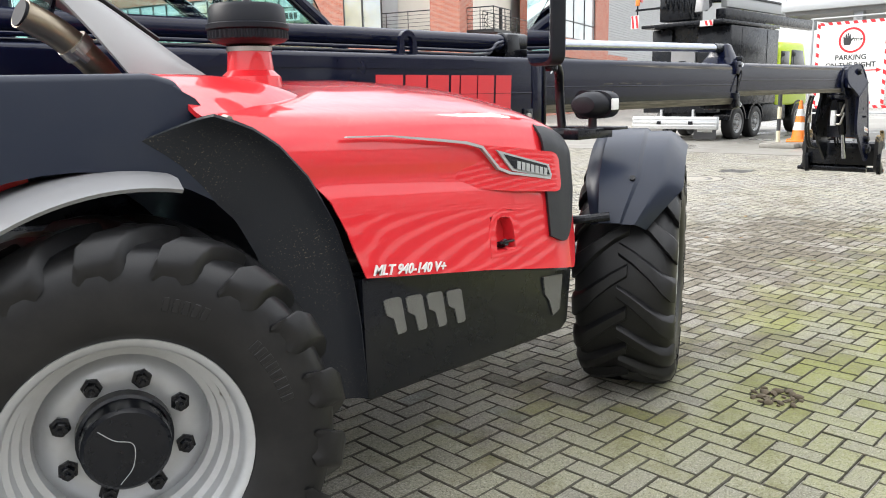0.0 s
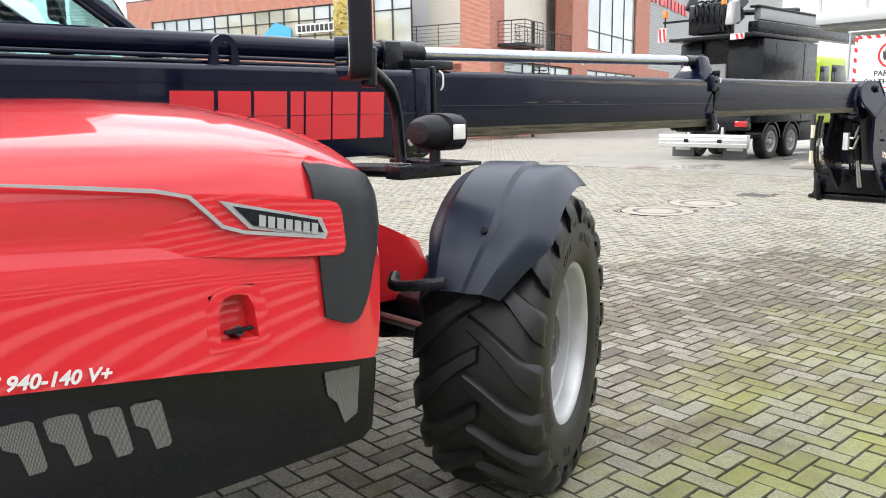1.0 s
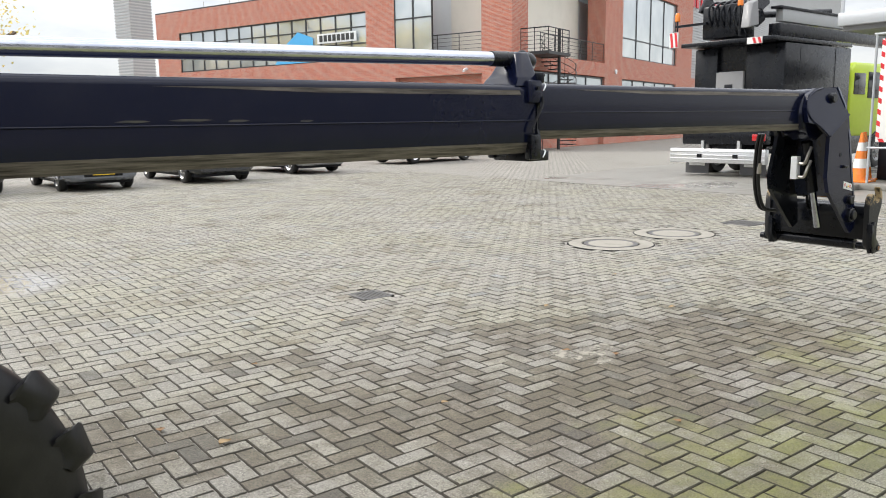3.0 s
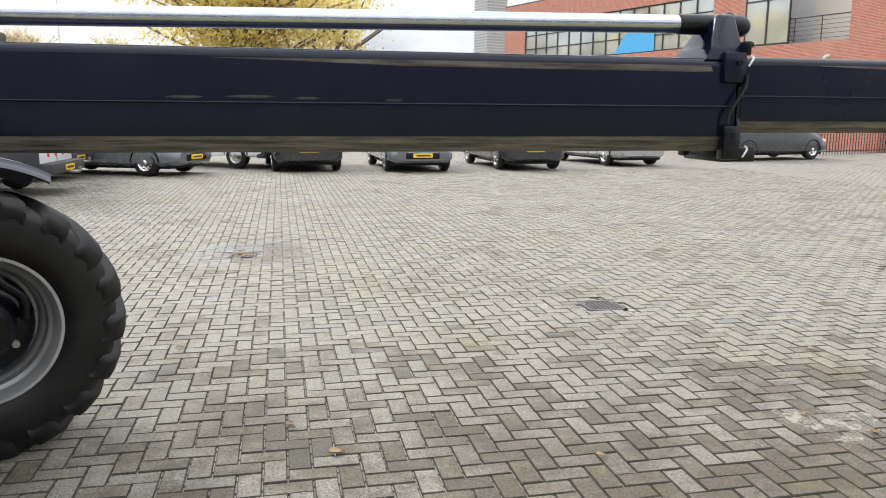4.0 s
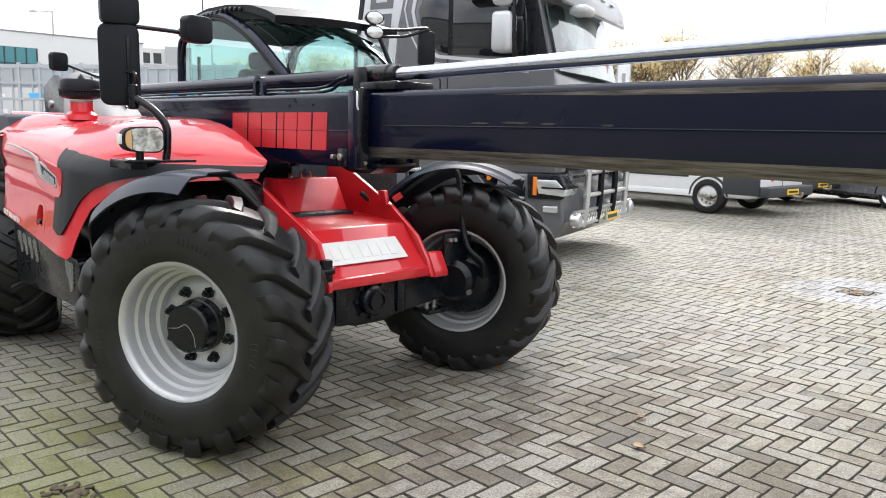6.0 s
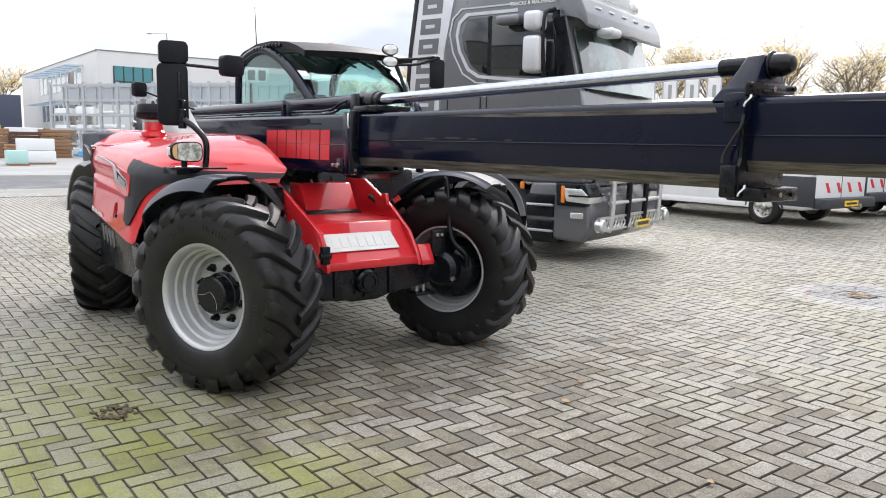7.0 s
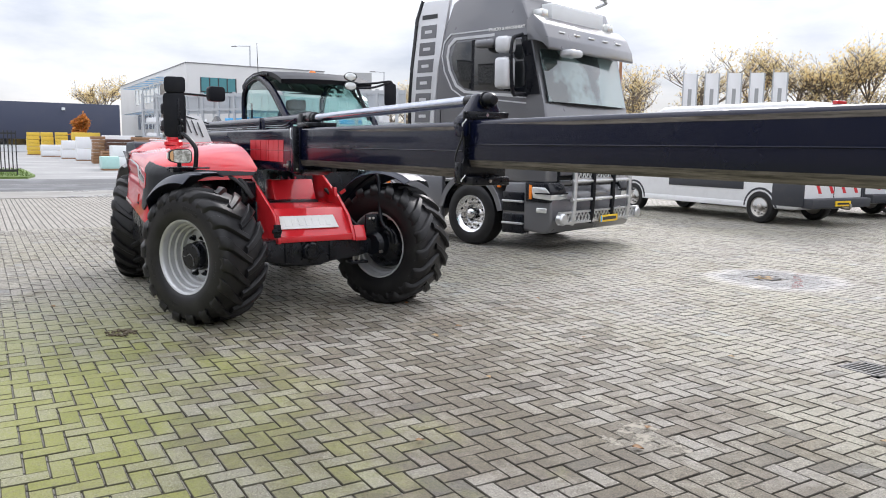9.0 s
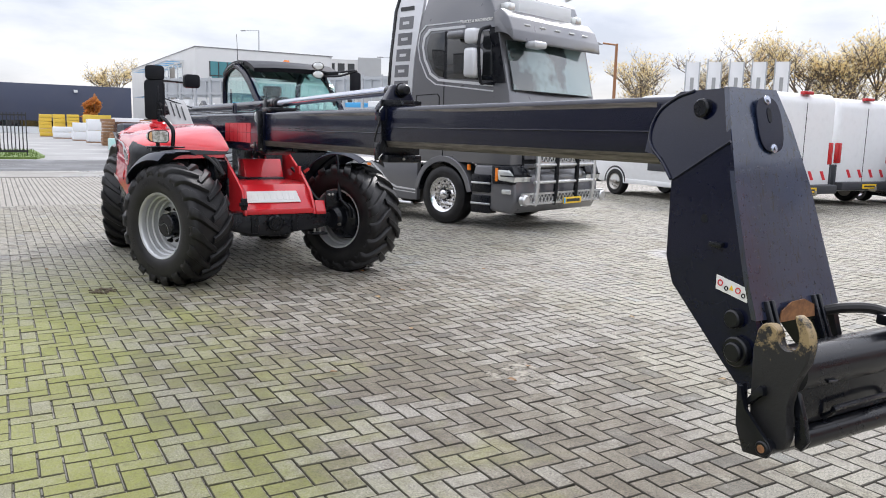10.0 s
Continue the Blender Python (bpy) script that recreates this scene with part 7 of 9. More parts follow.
def leaf_material(name, a, b_, c):
    k = Mat(name, a, 0.7)
    k.set("Base Color", k.ramp(k.island(), (0.0, a), (0.5, b_), (1.0, c)))
    tr_, mx_ = k.n.new("ShaderNodeBsdfTranslucent"), k.n.new("ShaderNodeMixShader")
    k.l.new(k.b.inputs["Base Color"].links[0].from_socket, tr_.inputs["Color"])
    mx_.inputs[0].default_value = 0.6
    k.l.new(k.b.outputs[0], mx_.inputs[1])
    k.l.new(tr_.outputs[0], mx_.inputs[2])
    k.l.new(mx_.outputs[0], k.n["Material Output"].inputs["Surface"])
    return k.m


OAK = leaf_material("yellowing_leaves", (0.56, 0.52, 0.17), (0.78, 0.65, 0.25), (0.84, 0.64, 0.26))
AUTUMN = leaf_material("autumn_leaves", (0.74, 0.56, 0.26), (0.80, 0.66, 0.36), (0.72, 0.64, 0.42))
THIN = leaf_material("thin_pale_leaves", (0.74, 0.66, 0.48), (0.80, 0.71, 0.52), (0.70, 0.64, 0.48))
RUSSET = leaf_material("russet_leaves", (0.60, 0.24, 0.05), (0.68, 0.32, 0.08), (0.50, 0.20, 0.05))


def tree(label, h_, spread, trunk_r, mat, leaves, leaf_size, seed, first=0.28, levels=3):
    rr = random.Random(seed)
    t_ = thing("tree", label, "tree")
    b = bmesh.new()
    tips = []

    def limb(p, d, length, r_, lev):
        mids = [p]
        q, dd = p.copy(), d.copy()
        for i in range(3):
            dd = (dd + Vector((rr.uniform(-.22, .22), rr.uniform(-.22, .22), rr.uniform(-.05, .18)))).normalized()
            q = q + dd * length / 3
            mids.append(q.copy())
        tube(mids, lambda t: r_ * (1 - 0.55 * t), 7 if lev == 0 else 5, 2, b)
        tips.extend((m_, lev) for m_ in mids[1:] if lev >= 1)
        if lev < levels:
            for i in range((6, 5, 4)[min(lev, 2)]):
                f = rr.uniform(0.35, 1.0) if lev else rr.uniform(0.45, 1.0)
                s0 = mids[min(3, int(f * 3))]
                a = rr.random() * 6.283
                out = Vector((math.cos(a), math.sin(a), rr.uniform(0.05, 0.75))).normalized()
                nd = (dd * 0.35 + out).normalized()
                limb(s0, nd, length * rr.uniform(0.5, 0.72), r_ * 0.5, lev + 1)

    limb(Vector((0, 0, 0)), Vector((0, 0, 1)), h_ * 0.5, trunk_r, 0)
    part("trunk", b, BARK, t_, "dark branching trunk", 60)
    zmax = max(p.z for p, l in tips)
    xy = max(max(abs(p.x), abs(p.y)) for p, l in tips)
    sc = Vector((0.92 * spread / xy, 0.92 * spread / xy, 0.95 * h_ / zmax))
    t_.children[0].data.transform(Matrix.Diagonal((*sc, 1)))
    lb_v, lb_f = [], []
    for i in range(leaves):
        p, lev = rr.choice(tips)
        c = Vector((p.x * sc.x, p.y * sc.y, p.z * sc.z)) + Vector((rr.gauss(0, 1), rr.gauss(0, 1), rr.gauss(0, 0.8))) * spread * 0.055
        n1 = Vector((rr.gauss(0, 1), rr.gauss(0, 1), rr.gauss(0, 1))).normalized()
        n2 = n1.orthogonal().normalized()
        n3 = n1.cross(n2)
        s = leaf_size * rr.uniform(0.5, 1.2)
        k0 = len(lb_v)
        lb_v += [c - n2 * s, c - n3 * s * 0.55, c + n2 * s, c + n3 * s * 0.55 + n1 * s * 0.2]
        lb_f.append((k0, k0 + 1, k0 + 2, k0 + 3))
    me = bpy.data.meshes.new("crown")
    me.from_pydata([tuple(v_) for v_ in lb_v], [], lb_f)
    me.materials.append(mat)
    cr = new("crown", me)
    cr.parent = t_
    cr["label"] = "crown of small separate leaves"
    return t_


oak = tree("broad oak with yellowing autumn leaves", 13.0, 9.5, 0.30, OAK, 30000, 0.125, 21)
oak.matrix_world = pose(5.7, 48.2, 0)
far_trees = [tree("autumn tree with thinning golden leaves", 12.0, 5.6, 0.2, AUTUMN, 1700, 0.17, 31, levels=4), tree("half-bare pale autumn tree", 11.0, 5.4, 0.18, THIN, 1100, 0.15, 32, levels=4), tree("autumn tree with thinning golden leaves", 13.5, 6.0, 0.2, AUTUMN, 1500, 0.17, 33, levels=4)]
spots = []
rr = random.Random(8)
for i in range(26):
    f = i / 25
    spots.append((lerp(-100, -20, f) + rr.uniform(-2, 2), lerp(56, 122, f) + rr.uniform(-4, 4)))
for i, t_ in enumerate(far_trees):
    t_.matrix_world = pose(*spots[i], 0)
    tagged(t_, group="far row of trees")
for i, (x, y) in enumerate(spots[3:]):
    copy_thing(far_trees[(i * 7 + 1) % 3], pose(x, y, 0, 0, 0, i * 77) @ Matrix.Scale(1.35 if -64 < x < -34 else 1.12, 4))
copy_thing(far_trees[0], pose(-160, 24, 0, 0, 0, 10) @ Matrix.Scale(1.35, 4))
copy_thing(far_trees[2], pose(-150, 38, 0, 0, 0, 80) @ Matrix.Scale(1.2, 4))
fir = tree("small conical tree with russet autumn needles", 5.3, 1.5, 0.12, RUSSET, 5000, 0.14, 41)
fir.matrix_world = pose(-88.5, 11.4, 0)
for o in fir.children:
    for v_ in o.data.vertices:
        f = 3.4 * max(0.04, 1 - v_.co.z / 5.5)
        v_.co.x *= f
        v_.co.y *= f


# ---- works hall along the camera's side of the yard ----
CLAD = paint("grey_cladding", (0.74, 0.745, 0.75), 0.45, 0.1, 0.12, 0.6)
ws_ = thing("wall_south", "works hall with pale slats over dark sheeting", "building", m=pose(-16, -11, 0), kind="structure")
for i in range(30):
    part("slat", box(0, 36, -0.05, 0.06, 0.5 + 0.168 * i, 0.56 + 0.168 * i), CLAD, ws_)
part("wall", box(0, 36, -0.3, -0.06, 0, 5.6), FRAME, ws_)
part("plinth", box(0, 36, -0.06, 0.08, 0, 0.4), CONCRETE, ws_)
part("roof_edge", box(-0.1, 36.1, -0.4, 0.15, 5.6, 5.85), FRAME, ws_)

# ---- vehicles ----
ALU_BAR = plain_metal("brushed_aluminium", (0.72, 0.73, 0.74), 0.35)
RED_LENS = paint("red_lamp_lens", (0.45, 0.01, 0.012), 0.15, 0.6, 0.02)


def road_wheel(r, w, parent, m, rim_mat, tyre_mat=None, bolts=10, dish=0.06):
    """A road wheel under a vehicle; local z points outwards."""
    rp = [(0, 0.02 - dish * 0.2), (0.22 * r, 0.03 - dish * 0.2), (0.30 * r, w / 2 - dish - 0.02), (0.48 * r, w / 2 - dish), (0.54 * r, w / 2 - 0.02), (0.60 * r, w / 2 - 0.005), (0.62 * r, w / 2 - 0.02), (0.58 * r, 0), (0.60 * r, -w / 2 + 0.02), (0.50 * r, -w / 2 + 0.03), (0.0, -w / 2 + 0.05)]
    wh = part("wheel", lathe(rp, 28, None, m), rim_mat, parent)
    tp = [(0.60 * r, w / 2 - 0.02), (0.68 * r, w / 2), (0.90 * r, w / 2 - 0.005), (0.98 * r, w / 2 - 0.03), (r, w / 2 - 0.06), (r, -w / 2 + 0.06), (0.98 * r, -w / 2 + 0.03), (0.9 * r, -w / 2), (0.62 * r, -w / 2 + 0.02)]
    part("tyre", lathe(tp, 36, None, m, closed=True), RUBBER, wh, "black road tyre")
    part("hub", lathe([(0.12 * r + 0.02, 0), (0.12 * r + 0.02, w / 2 - dish + 0.04), (0.10 * r, w / 2 - dish + 0.06), (0, w / 2 - dish + 0.06)], 18, None, m), rim_mat, wh)
    for i in range(bolts):
        a = 2 * math.pi * i / bolts
        part("wheel_nut", cyl(m @ Vector((0.36 * r * math.cos(a), 0.36 * r * math.sin(a), w / 2 - dish - 0.02)), m @ Vector((0.36 * r * math.cos(a), 0.36 * r * math.sin(a), w / 2 - dish + 0.025)), 0.022, n=6), STEEL, wh)
    for i in range(bolts):
        a = 2 * math.pi * (i + 0.5) / bolts
        part("rim_hole", cyl(m @ Vector((0.47 * r * math.cos(a), 0.47 * r * math.sin(a), w / 2 - dish - 0.02)), m @ Vector((0.47 * r * math.cos(a), 0.47 * r * math.sin(a), w / 2 - dish + 0.004)), 0.024, n=8), BLACK, wh)
    return wh


def arc_band(cx, cz, r0, r1, a0, a1, y0, y1):
    pts = [(cx + r1 * math.cos(radians(a)), cz + r1 * math.sin(radians(a))) for a in np.linspace(a0, a1, 16)]
    pts += [(cx + r0 * math.cos(radians(a)), cz + r0 * math.sin(radians(a))) for a in np.linspace(a1, a0, 16)]
    return prism(pts, y0, y1, "y", 0.006, 1)


# road tractor: x ahead, y to its far side, the near tyre wall at y = 0
trk = thing("road_tractor", "dark grey three-axle road tractor with a bull bar", "truck", m=pose(-0.03, 7.24, 0, 0, 0, 16.6))
OUT = pose(0, 0, 0, 90)      # wheel faces the near side
OUT2 = pose(0, 0, 0, -90)
for x in (0.0, -3.06, -4.38):
    road_wheel(0.50, 0.34, trk, pose(x, 0.17, 0.50) @ OUT, ALU)
    road_wheel(0.50, 0.34, trk, pose(x, 2.33, 0.50) @ OUT2, ALU)
body = [(-0.84, 1.05), (-0.82, 2.10), (-0.74, 2.85), (-0.60, 3.48), (-0.45, 3.85), (-0.15, 4.0), (0.55, 4.0), (0.90, 3.85), (1.05, 3.45), (1.16, 3.05), (1.36, 2.25), (1.45, 1.95), (1.46, 1.05), (0.66, 1.05), (0.62, 1.12), (-0.60, 1.12), (-0.64, 1.05)]
cabt = part("cab", prism(body, 0.02, 2.48, "y", 0.05, 3), TRUCK, trk, "grey metallic sleeper cab")
win_f = [(0.03, 2.47), (0.03, 3.22), (0.93, 3.19), (1.00, 2.95), (1.05, 2.40)]
part("door_window", prism(win_f, 0.004, 0.03, "y", 0.006), GLASS_DARK, cabt, "dark door window")
win_r = [(-0.37, 3.23), (-0.46, 3.02), (-0.42, 2.82), (-0.29, 2.60), (-0.17, 2.51), (-0.03, 2.48), (-0.03, 3.23)]
part("rear_window", prism(win_r, 0.004, 0.03, "y", 0.006), GLASS_DARK, cabt, "dark rear quarter window")
part("window_divider", box(-0.03, 0.03, 0.006, 0.03, 2.46, 3.24), BLACK, cabt)
part("pillar", prism([(0.93, 3.24), (1.00, 2.95), (1.05, 2.36), (1.30, 2.36), (1.14, 3.02), (1.08, 3.24)], 0.010, 0.03, "y"), BLACK, cabt, "black front pillar")
for grow, wd_ in ((1.0, 0.045), (1.14, 0.018)):
    ring_ = [(0.42, 3.31), (-0.40, 3.31), (-0.53, 3.20), (-0.57, 3.02), (-0.52, 2.80), (-0.37, 2.54), (-0.18, 2.43), (0.20, 2.39), (1.05, 2.31)]
    ring_ = [((x - 0.2) * grow + 0.2 if x < 0.3 else x, (z - 2.85) * (1 + (grow - 1) * 1.1) + 2.85) for x, z in ring_]
    back_ = [(lerp(x, 0.2, wd_ / 0.75) if x < 0.3 else x, lerp(z, 2.85, wd_ / 0.48)) for x, z in ring_]
    part("silver_stripe", prism(ring_ + back_[::-1], 0.008, 0.022, "y"), TRUCK_LIGHT, cabt, "silver pinstripe")
defl_poly = [(-1.40, 1.15), (-1.39, 2.40), (-1.35, 2.87), (-1.25, 3.65), (-1.12, 3.95), (-0.52, 3.93), (-0.64, 3.48), (-0.78, 2.85), (-0.86, 2.10), (-0.87, 1.15)]
defl = part("side_deflector", prism(defl_poly, 0.04, 0.10, "y", 0.02), TRUCK_LIGHT, cabt, "pale grey side deflector")
part("deflector_edge", prism([(-1.47, 1.20), (-1.46, 2.40), (-1.42, 2.88), (-1.31, 3.68), (-1.17, 3.99), (-1.12, 3.95), (-1.25, 3.65), (-1.35, 2.87), (-1.39, 2.40), (-1.40, 1.20)], 0.035, 0.12, "y", 0.01), BLACK, defl)
part("side_deflector", prism(defl_poly, 2.40, 2.46, "y", 0.02), TRUCK_LIGHT, cabt)
for i in range(8):
    z = 3.45 - i * 0.275
    xo = curve_at([(1.4, -1.31), (2.5, -1.30), (3.45, -1.18)], z)
    part("lettering_block", prism([(xo, z - 0.10), (xo + 0.02, z + 0.11), (xo + 0.37, z + 0.11), (xo + 0.35, z - 0.10)], 0.034, 0.044, "y"), TRUCK, defl, "dark lettering block")
    part("block_bar", box(xo + 0.10, xo + 0.26, 0.030, 0.040, z - 0.02, z + 0.03), TRUCK_LIGHT, defl)
words("roof_lettering", "TRUCKS & MACHINERY", 0.066, DECAL_WHITE, cabt, pose(0.65, 0.010, 3.345, 90, 0, 0), 0.002, "CENTER", "white lettering")
part("lettering_bar", box(-1.14, -0.80, 0.034, 0.044, 3.66, 3.73), FRAME, defl)
part("door_seam", box(-0.04, -0.03, 0.012, 0.022, 1.1, 2.42), BLACK, cabt)
part("locker_seam", prism([(-0.70, 1.75), (-0.70, 2.20), (-0.18, 2.22), (-0.13, 2.17), (-0.13, 1.75), (-0.145, 1.76), (-0.145, 2.16), (-0.19, 2.205), (-0.685, 2.185), (-0.685, 1.76)], 0.013, 0.022, "y"), BLACK, cabt)


def screen_t(u, v):
    return Vector((lerp(1.37, 1.17, v) + 0.03 + 0.06 * math.sin(math.pi * u), lerp(0.12, 2.38, u), lerp(2.26, 3.04, v)))


part("windscreen", sheet(screen_t, 12, 6, 0.02), SCREEN, cabt, "windscreen with the bright sky painted into its colour")
vis = part("sun_visor", prism([(1.05, 3.14), (1.02, 3.46), (1.16, 3.52), (1.32, 3.38), (1.42, 3.18), (1.45, 3.02), (1.42, 3.00), (1.34, 3.12), (1.20, 3.17)], 0.0, 2.50, "y", 0.03, 3), TRUCK, cabt, "grey sun visor")
for i in range(5):
    part("marker_lamp", box(1.28, 1.39, 0.35 + i * 0.42, 0.50 + i * 0.42, 3.27, 3.30, 0.01), LENS, vis)
part("roof_bar", tube([(0.85, 0.3, 3.95), (1.05, 0.35, 4.05), (1.05, 2.15, 4.05), (0.85, 2.2, 3.95)], 0.035, 8, 3), ALU_BAR, cabt)
part("roof_sign", box(0.88, 1.14, 0.5, 2.0, 3.48, 3.76, 0.03), BLIND, cabt, "pale roof sign box")
for y in (0.20, 2.12):
    part("roof_lamp", box(0.95, 1.16, y, y + 0.18, 3.50, 3.64, 0.03), LENS, cabt, "clear roof lamp")
grl = part("grille", box(1.42, 1.48, 0.30, 2.20, 0.95, 1.86, 0.03), BLACK, cabt, "black front grille")
for i in range(6):
    part("grille_slat", box(1.47, 1.50, 0.34, 2.16, 1.02 + i * 0.14, 1.09 + i * 0.14, 0.01), TRUCK, grl)
bp = part("bumper", prism([(0.66, 0.34), (0.60, 0.70), (0.70, 1.06), (1.44, 1.08), (1.54, 0.86), (1.57, 0.48), (1.46, 0.28)], 0.03, 2.47, "y", 0.05, 3), TRUCK, trk, "grey front bumper")
for y0, y1 in ((0.00, 0.42), (2.08, 2.50)):
    bz = part("headlight_bezel", prism([(1.10, 0.76), (1.08, 1.06), (1.50, 1.06), (1.56, 0.92), (1.54, 0.76)], y0, y1, "y", 0.02), BLACK, bp, "black headlight bezel")
    part("headlight", prism([(1.24, 0.82), (1.20, 0.99), (1.46, 0.99), (1.575, 0.88), (1.56, 0.80)], y0 - 0.008, y1 + 0.008, "y", 0.012), LENS, bz, "clear headlight")
    part("lamp_blade", prism([(1.28, 0.885), (1.28, 0.905), (1.58, 0.905), (1.58, 0.885)], y0 - 0.012, y1 + 0.012, "y"), BLACK, bz)
part("indicator", box(1.17, 1.22, -0.016, 0.10, 0.80, 1.02, 0.008), ORANGE, bp, "amber indicator")
for z in (0.40, 0.74):
    part("step_well", box(0.66, 1.06, -0.004, 0.20, z - 0.14, z + 0.16, 0.02), BLACK, bp)
    part("cab_step", box(0.66, 1.06, -0.02, 0.25, z, z + 0.035, 0.01), ALU_BAR, bp, "ribbed step")
part("fog_lamp", box(1.30, 1.48, 0.0, 0.1, 0.60, 0.68, 0.015), LENS, bp)
part("step_light", box(0.55, 0.60, 0.0, 0.05, 0.95, 1.05, 0.01), ORANGE, bp)
# bull bar
bull = part("bull_bar", tube([(1.66, 0.42, 0.42), (1.70, 0.42, 0.70), (1.70, 0.42, 1.40), (1.62, 0.46, 1.52)], 0.04, 12), ALU_BAR, trk, "polished bull bar with mesh light guards")
for y in (0.95, 1.55, 2.08):
    part("upright", tube([(1.66, y, 0.42), (1.70, y, 0.70), (1.70, y, 1.40), (1.62, y, 1.52)], 0.04, 12), BLACK if y in (0.95, 1.55) else ALU_BAR, bull)
for z in (0.80, 1.08, 1.36):
    part("cross_tube", cyl((1.70, 0.35, z), (1.70, 2.15, z), 0.028, n=10), ALU_BAR, bull)
for z0, z1, y0, y1 in ((1.10, 1.34, 0.45, 2.05), (0.44, 0.60, 0.05, 2.45)):
    mg = part("mesh_guard", box(1.66, 1.70, y0, y1, z1, z1 + 0.03), ALU_BAR, bull, "expanded mesh guard")
    part("mesh_rail", box(1.66, 1.70, y0, y1, z0, z0 + 0.03), ALU_BAR, mg)
    n = int((y1 - y0) / 0.10)
    b = bmesh.new()
    for i in range(n):
        y = y0 + i * (y1 - y0) / n
        d = (y1 - y0) / n
        cyl((1.68, y, z0), (1.68, y + d, z1), 0.010, n=5, bm=b)
        cyl((1.68, y + d, z0), (1.68, y, z1), 0.010, n=5, bm=b)
    part("mesh", b, ALU_BAR, mg)
for y in (0.12, 2.38):
    part("spot_lamp", cyl((1.62, y, 0.52), (1.74, y, 0.52), 0.09, n=18, bev=0.02), ALU_BAR, bull)
np_ = part("number_plate", box(1.715, 1.73, 1.16, 1.70, 0.42, 0.53, 0.004), YELLOW, bull, "yellow number plate")
part("plate_bar", box(1.729, 1.734, 1.24, 1.64, 0.452, 0.500), FRAME, np_)
part("plate_bar", box(1.729, 1.733, 1.165, 1.21, 0.425, 0.525), BLUE, np_)
# mirrors
mm = part("mirror_arm", tube([(1.05, 0.02, 2.36), (1.02, -0.14, 2.36), (0.98, -0.24, 2.42), (0.96, -0.26, 3.1), (1.0, -0.05, 3.24)], 0.03, 8), BLACK, cabt)
for z0, z1 in ((2.44, 2.90), (2.96, 3.20)):
    part("mirror_housing", box(0.72, 0.96, -0.38, -0.12, z0, z1, 0.06, 3), TRUCK_LIGHT, mm, "silver mirror housing")
part("kerb_mirror", box(0.22, 0.58, -0.24, -0.04, 3.08, 3.20, 0.045, 3), TRUCK, cabt)
part("front_mirror", box(1.38, 1.62, 0.35, 0.66, 2.92, 3.03, 0.04, 3), TRUCK_LIGHT, cabt)
# wheel arches, skirts and chassis
for x, r0 in ((0.0, 0.58), (-3.06, 0.58), (-4.38, 0.58)):
    part("wheel_arch", arc_band(x, 0.50, r0, r0 + 0.09, 8 if x == 0 else 12, 172 if x == 0 else 168, -0.02, 0.36), TRUCK if x == 0 else GALV, trk, "grey wheel arch")
    part("arch_liner", arc_band(x, 0.50, r0 - 0.01, r0, 5, 175, 0.0, 0.5), BLACK, trk)
sk = part("side_skirt", prism([(-2.40, 0.42), (-2.40, 1.08), (-0.62, 1.08), (-0.62, 0.36), (-2.30, 0.36)], 0.0, 0.10, "y", 0.02), TRUCK, trk, "grey side skirt")
sw_ = [(-2.30, 1.02), (-1.85, 0.98), (-1.60, 0.80), (-1.40, 0.62), (-1.15, 0.55), (-0.66, 0.53), (-0.66, 0.555), (-1.14, 0.58), (-1.36, 0.645), (-1.56, 0.83), (-1.83, 1.005), (-2.30, 1.045)]
part("silver_stripe", prism(sw_, -0.006, 0.004, "y"), TRUCK_LIGHT, sk)
part("silver_stripe", prism([(x, z - 0.05) for x, z in sw_[:6]] + [(x, z - 0.035) for x, z in sw_[5::-1]], -0.006, 0.004, "y"), TRUCK_LIGHT, sk)
part("side_marker", box(-1.95, -1.85, -0.01, 0.01, 0.92, 0.97, 0.004), ORANGE, sk)
part("step_tube", cyl((-2.35, -0.02, 0.30), (-0.72, -0.02, 0.30), 0.028, n=12), ALU_BAR, sk)
part("catwalk", box(-2.9, -0.95, 0.05, 2.45, 1.08, 1.14, 0.01), ALU_BAR, trk, "chequer-plate catwalk")
part("rear_fender_panel", box(-3.82, -3.62, 0.0, 0.30, 0.75, 1.10, 0.02), GALV, trk)
part("chassis", box(-5.1, 1.2, 0.80, 1.70, 0.55, 0.95, 0.02), BLACK, trk)
for x in (0.0, -3.06, -4.38):
    part("axle", cyl((x, 0.1, 0.5), (x, 2.4, 0.5), 0.09, n=10), BLACK, trk)
part("fifth_wheel", cyl((-3.5, 1.25, 0.95), (-3.5, 1.25, 1.12), 0.5, n=24), BLACK, trk)
part("rear_lamp", box(-5.12, -5.02, 0.05, 0.35, 0.82, 0.98, 0.02), RED_LENS, trk)
part("mud_flap", box(-4.98, -4.96, 0.02, 0.36, 0.25, 0.80), RUBBER, trk)
for i, m_ in enumerate((DECAL_RED, BLACK)):
    pts = []
    for j in range(60):
        a = j * 0.9
        f = j / 59
        pts.append((-1.7 + 0.75 * f, 1.0 + 0.3 * i + 0.05 * math.cos(a), 1.75 - 0.9 * f * (1 - f) + 0.05 * math.sin(a)))
    part("coiled_line", tube(pts, 0.012, 5, 1), m_, trk, "coiled air line")

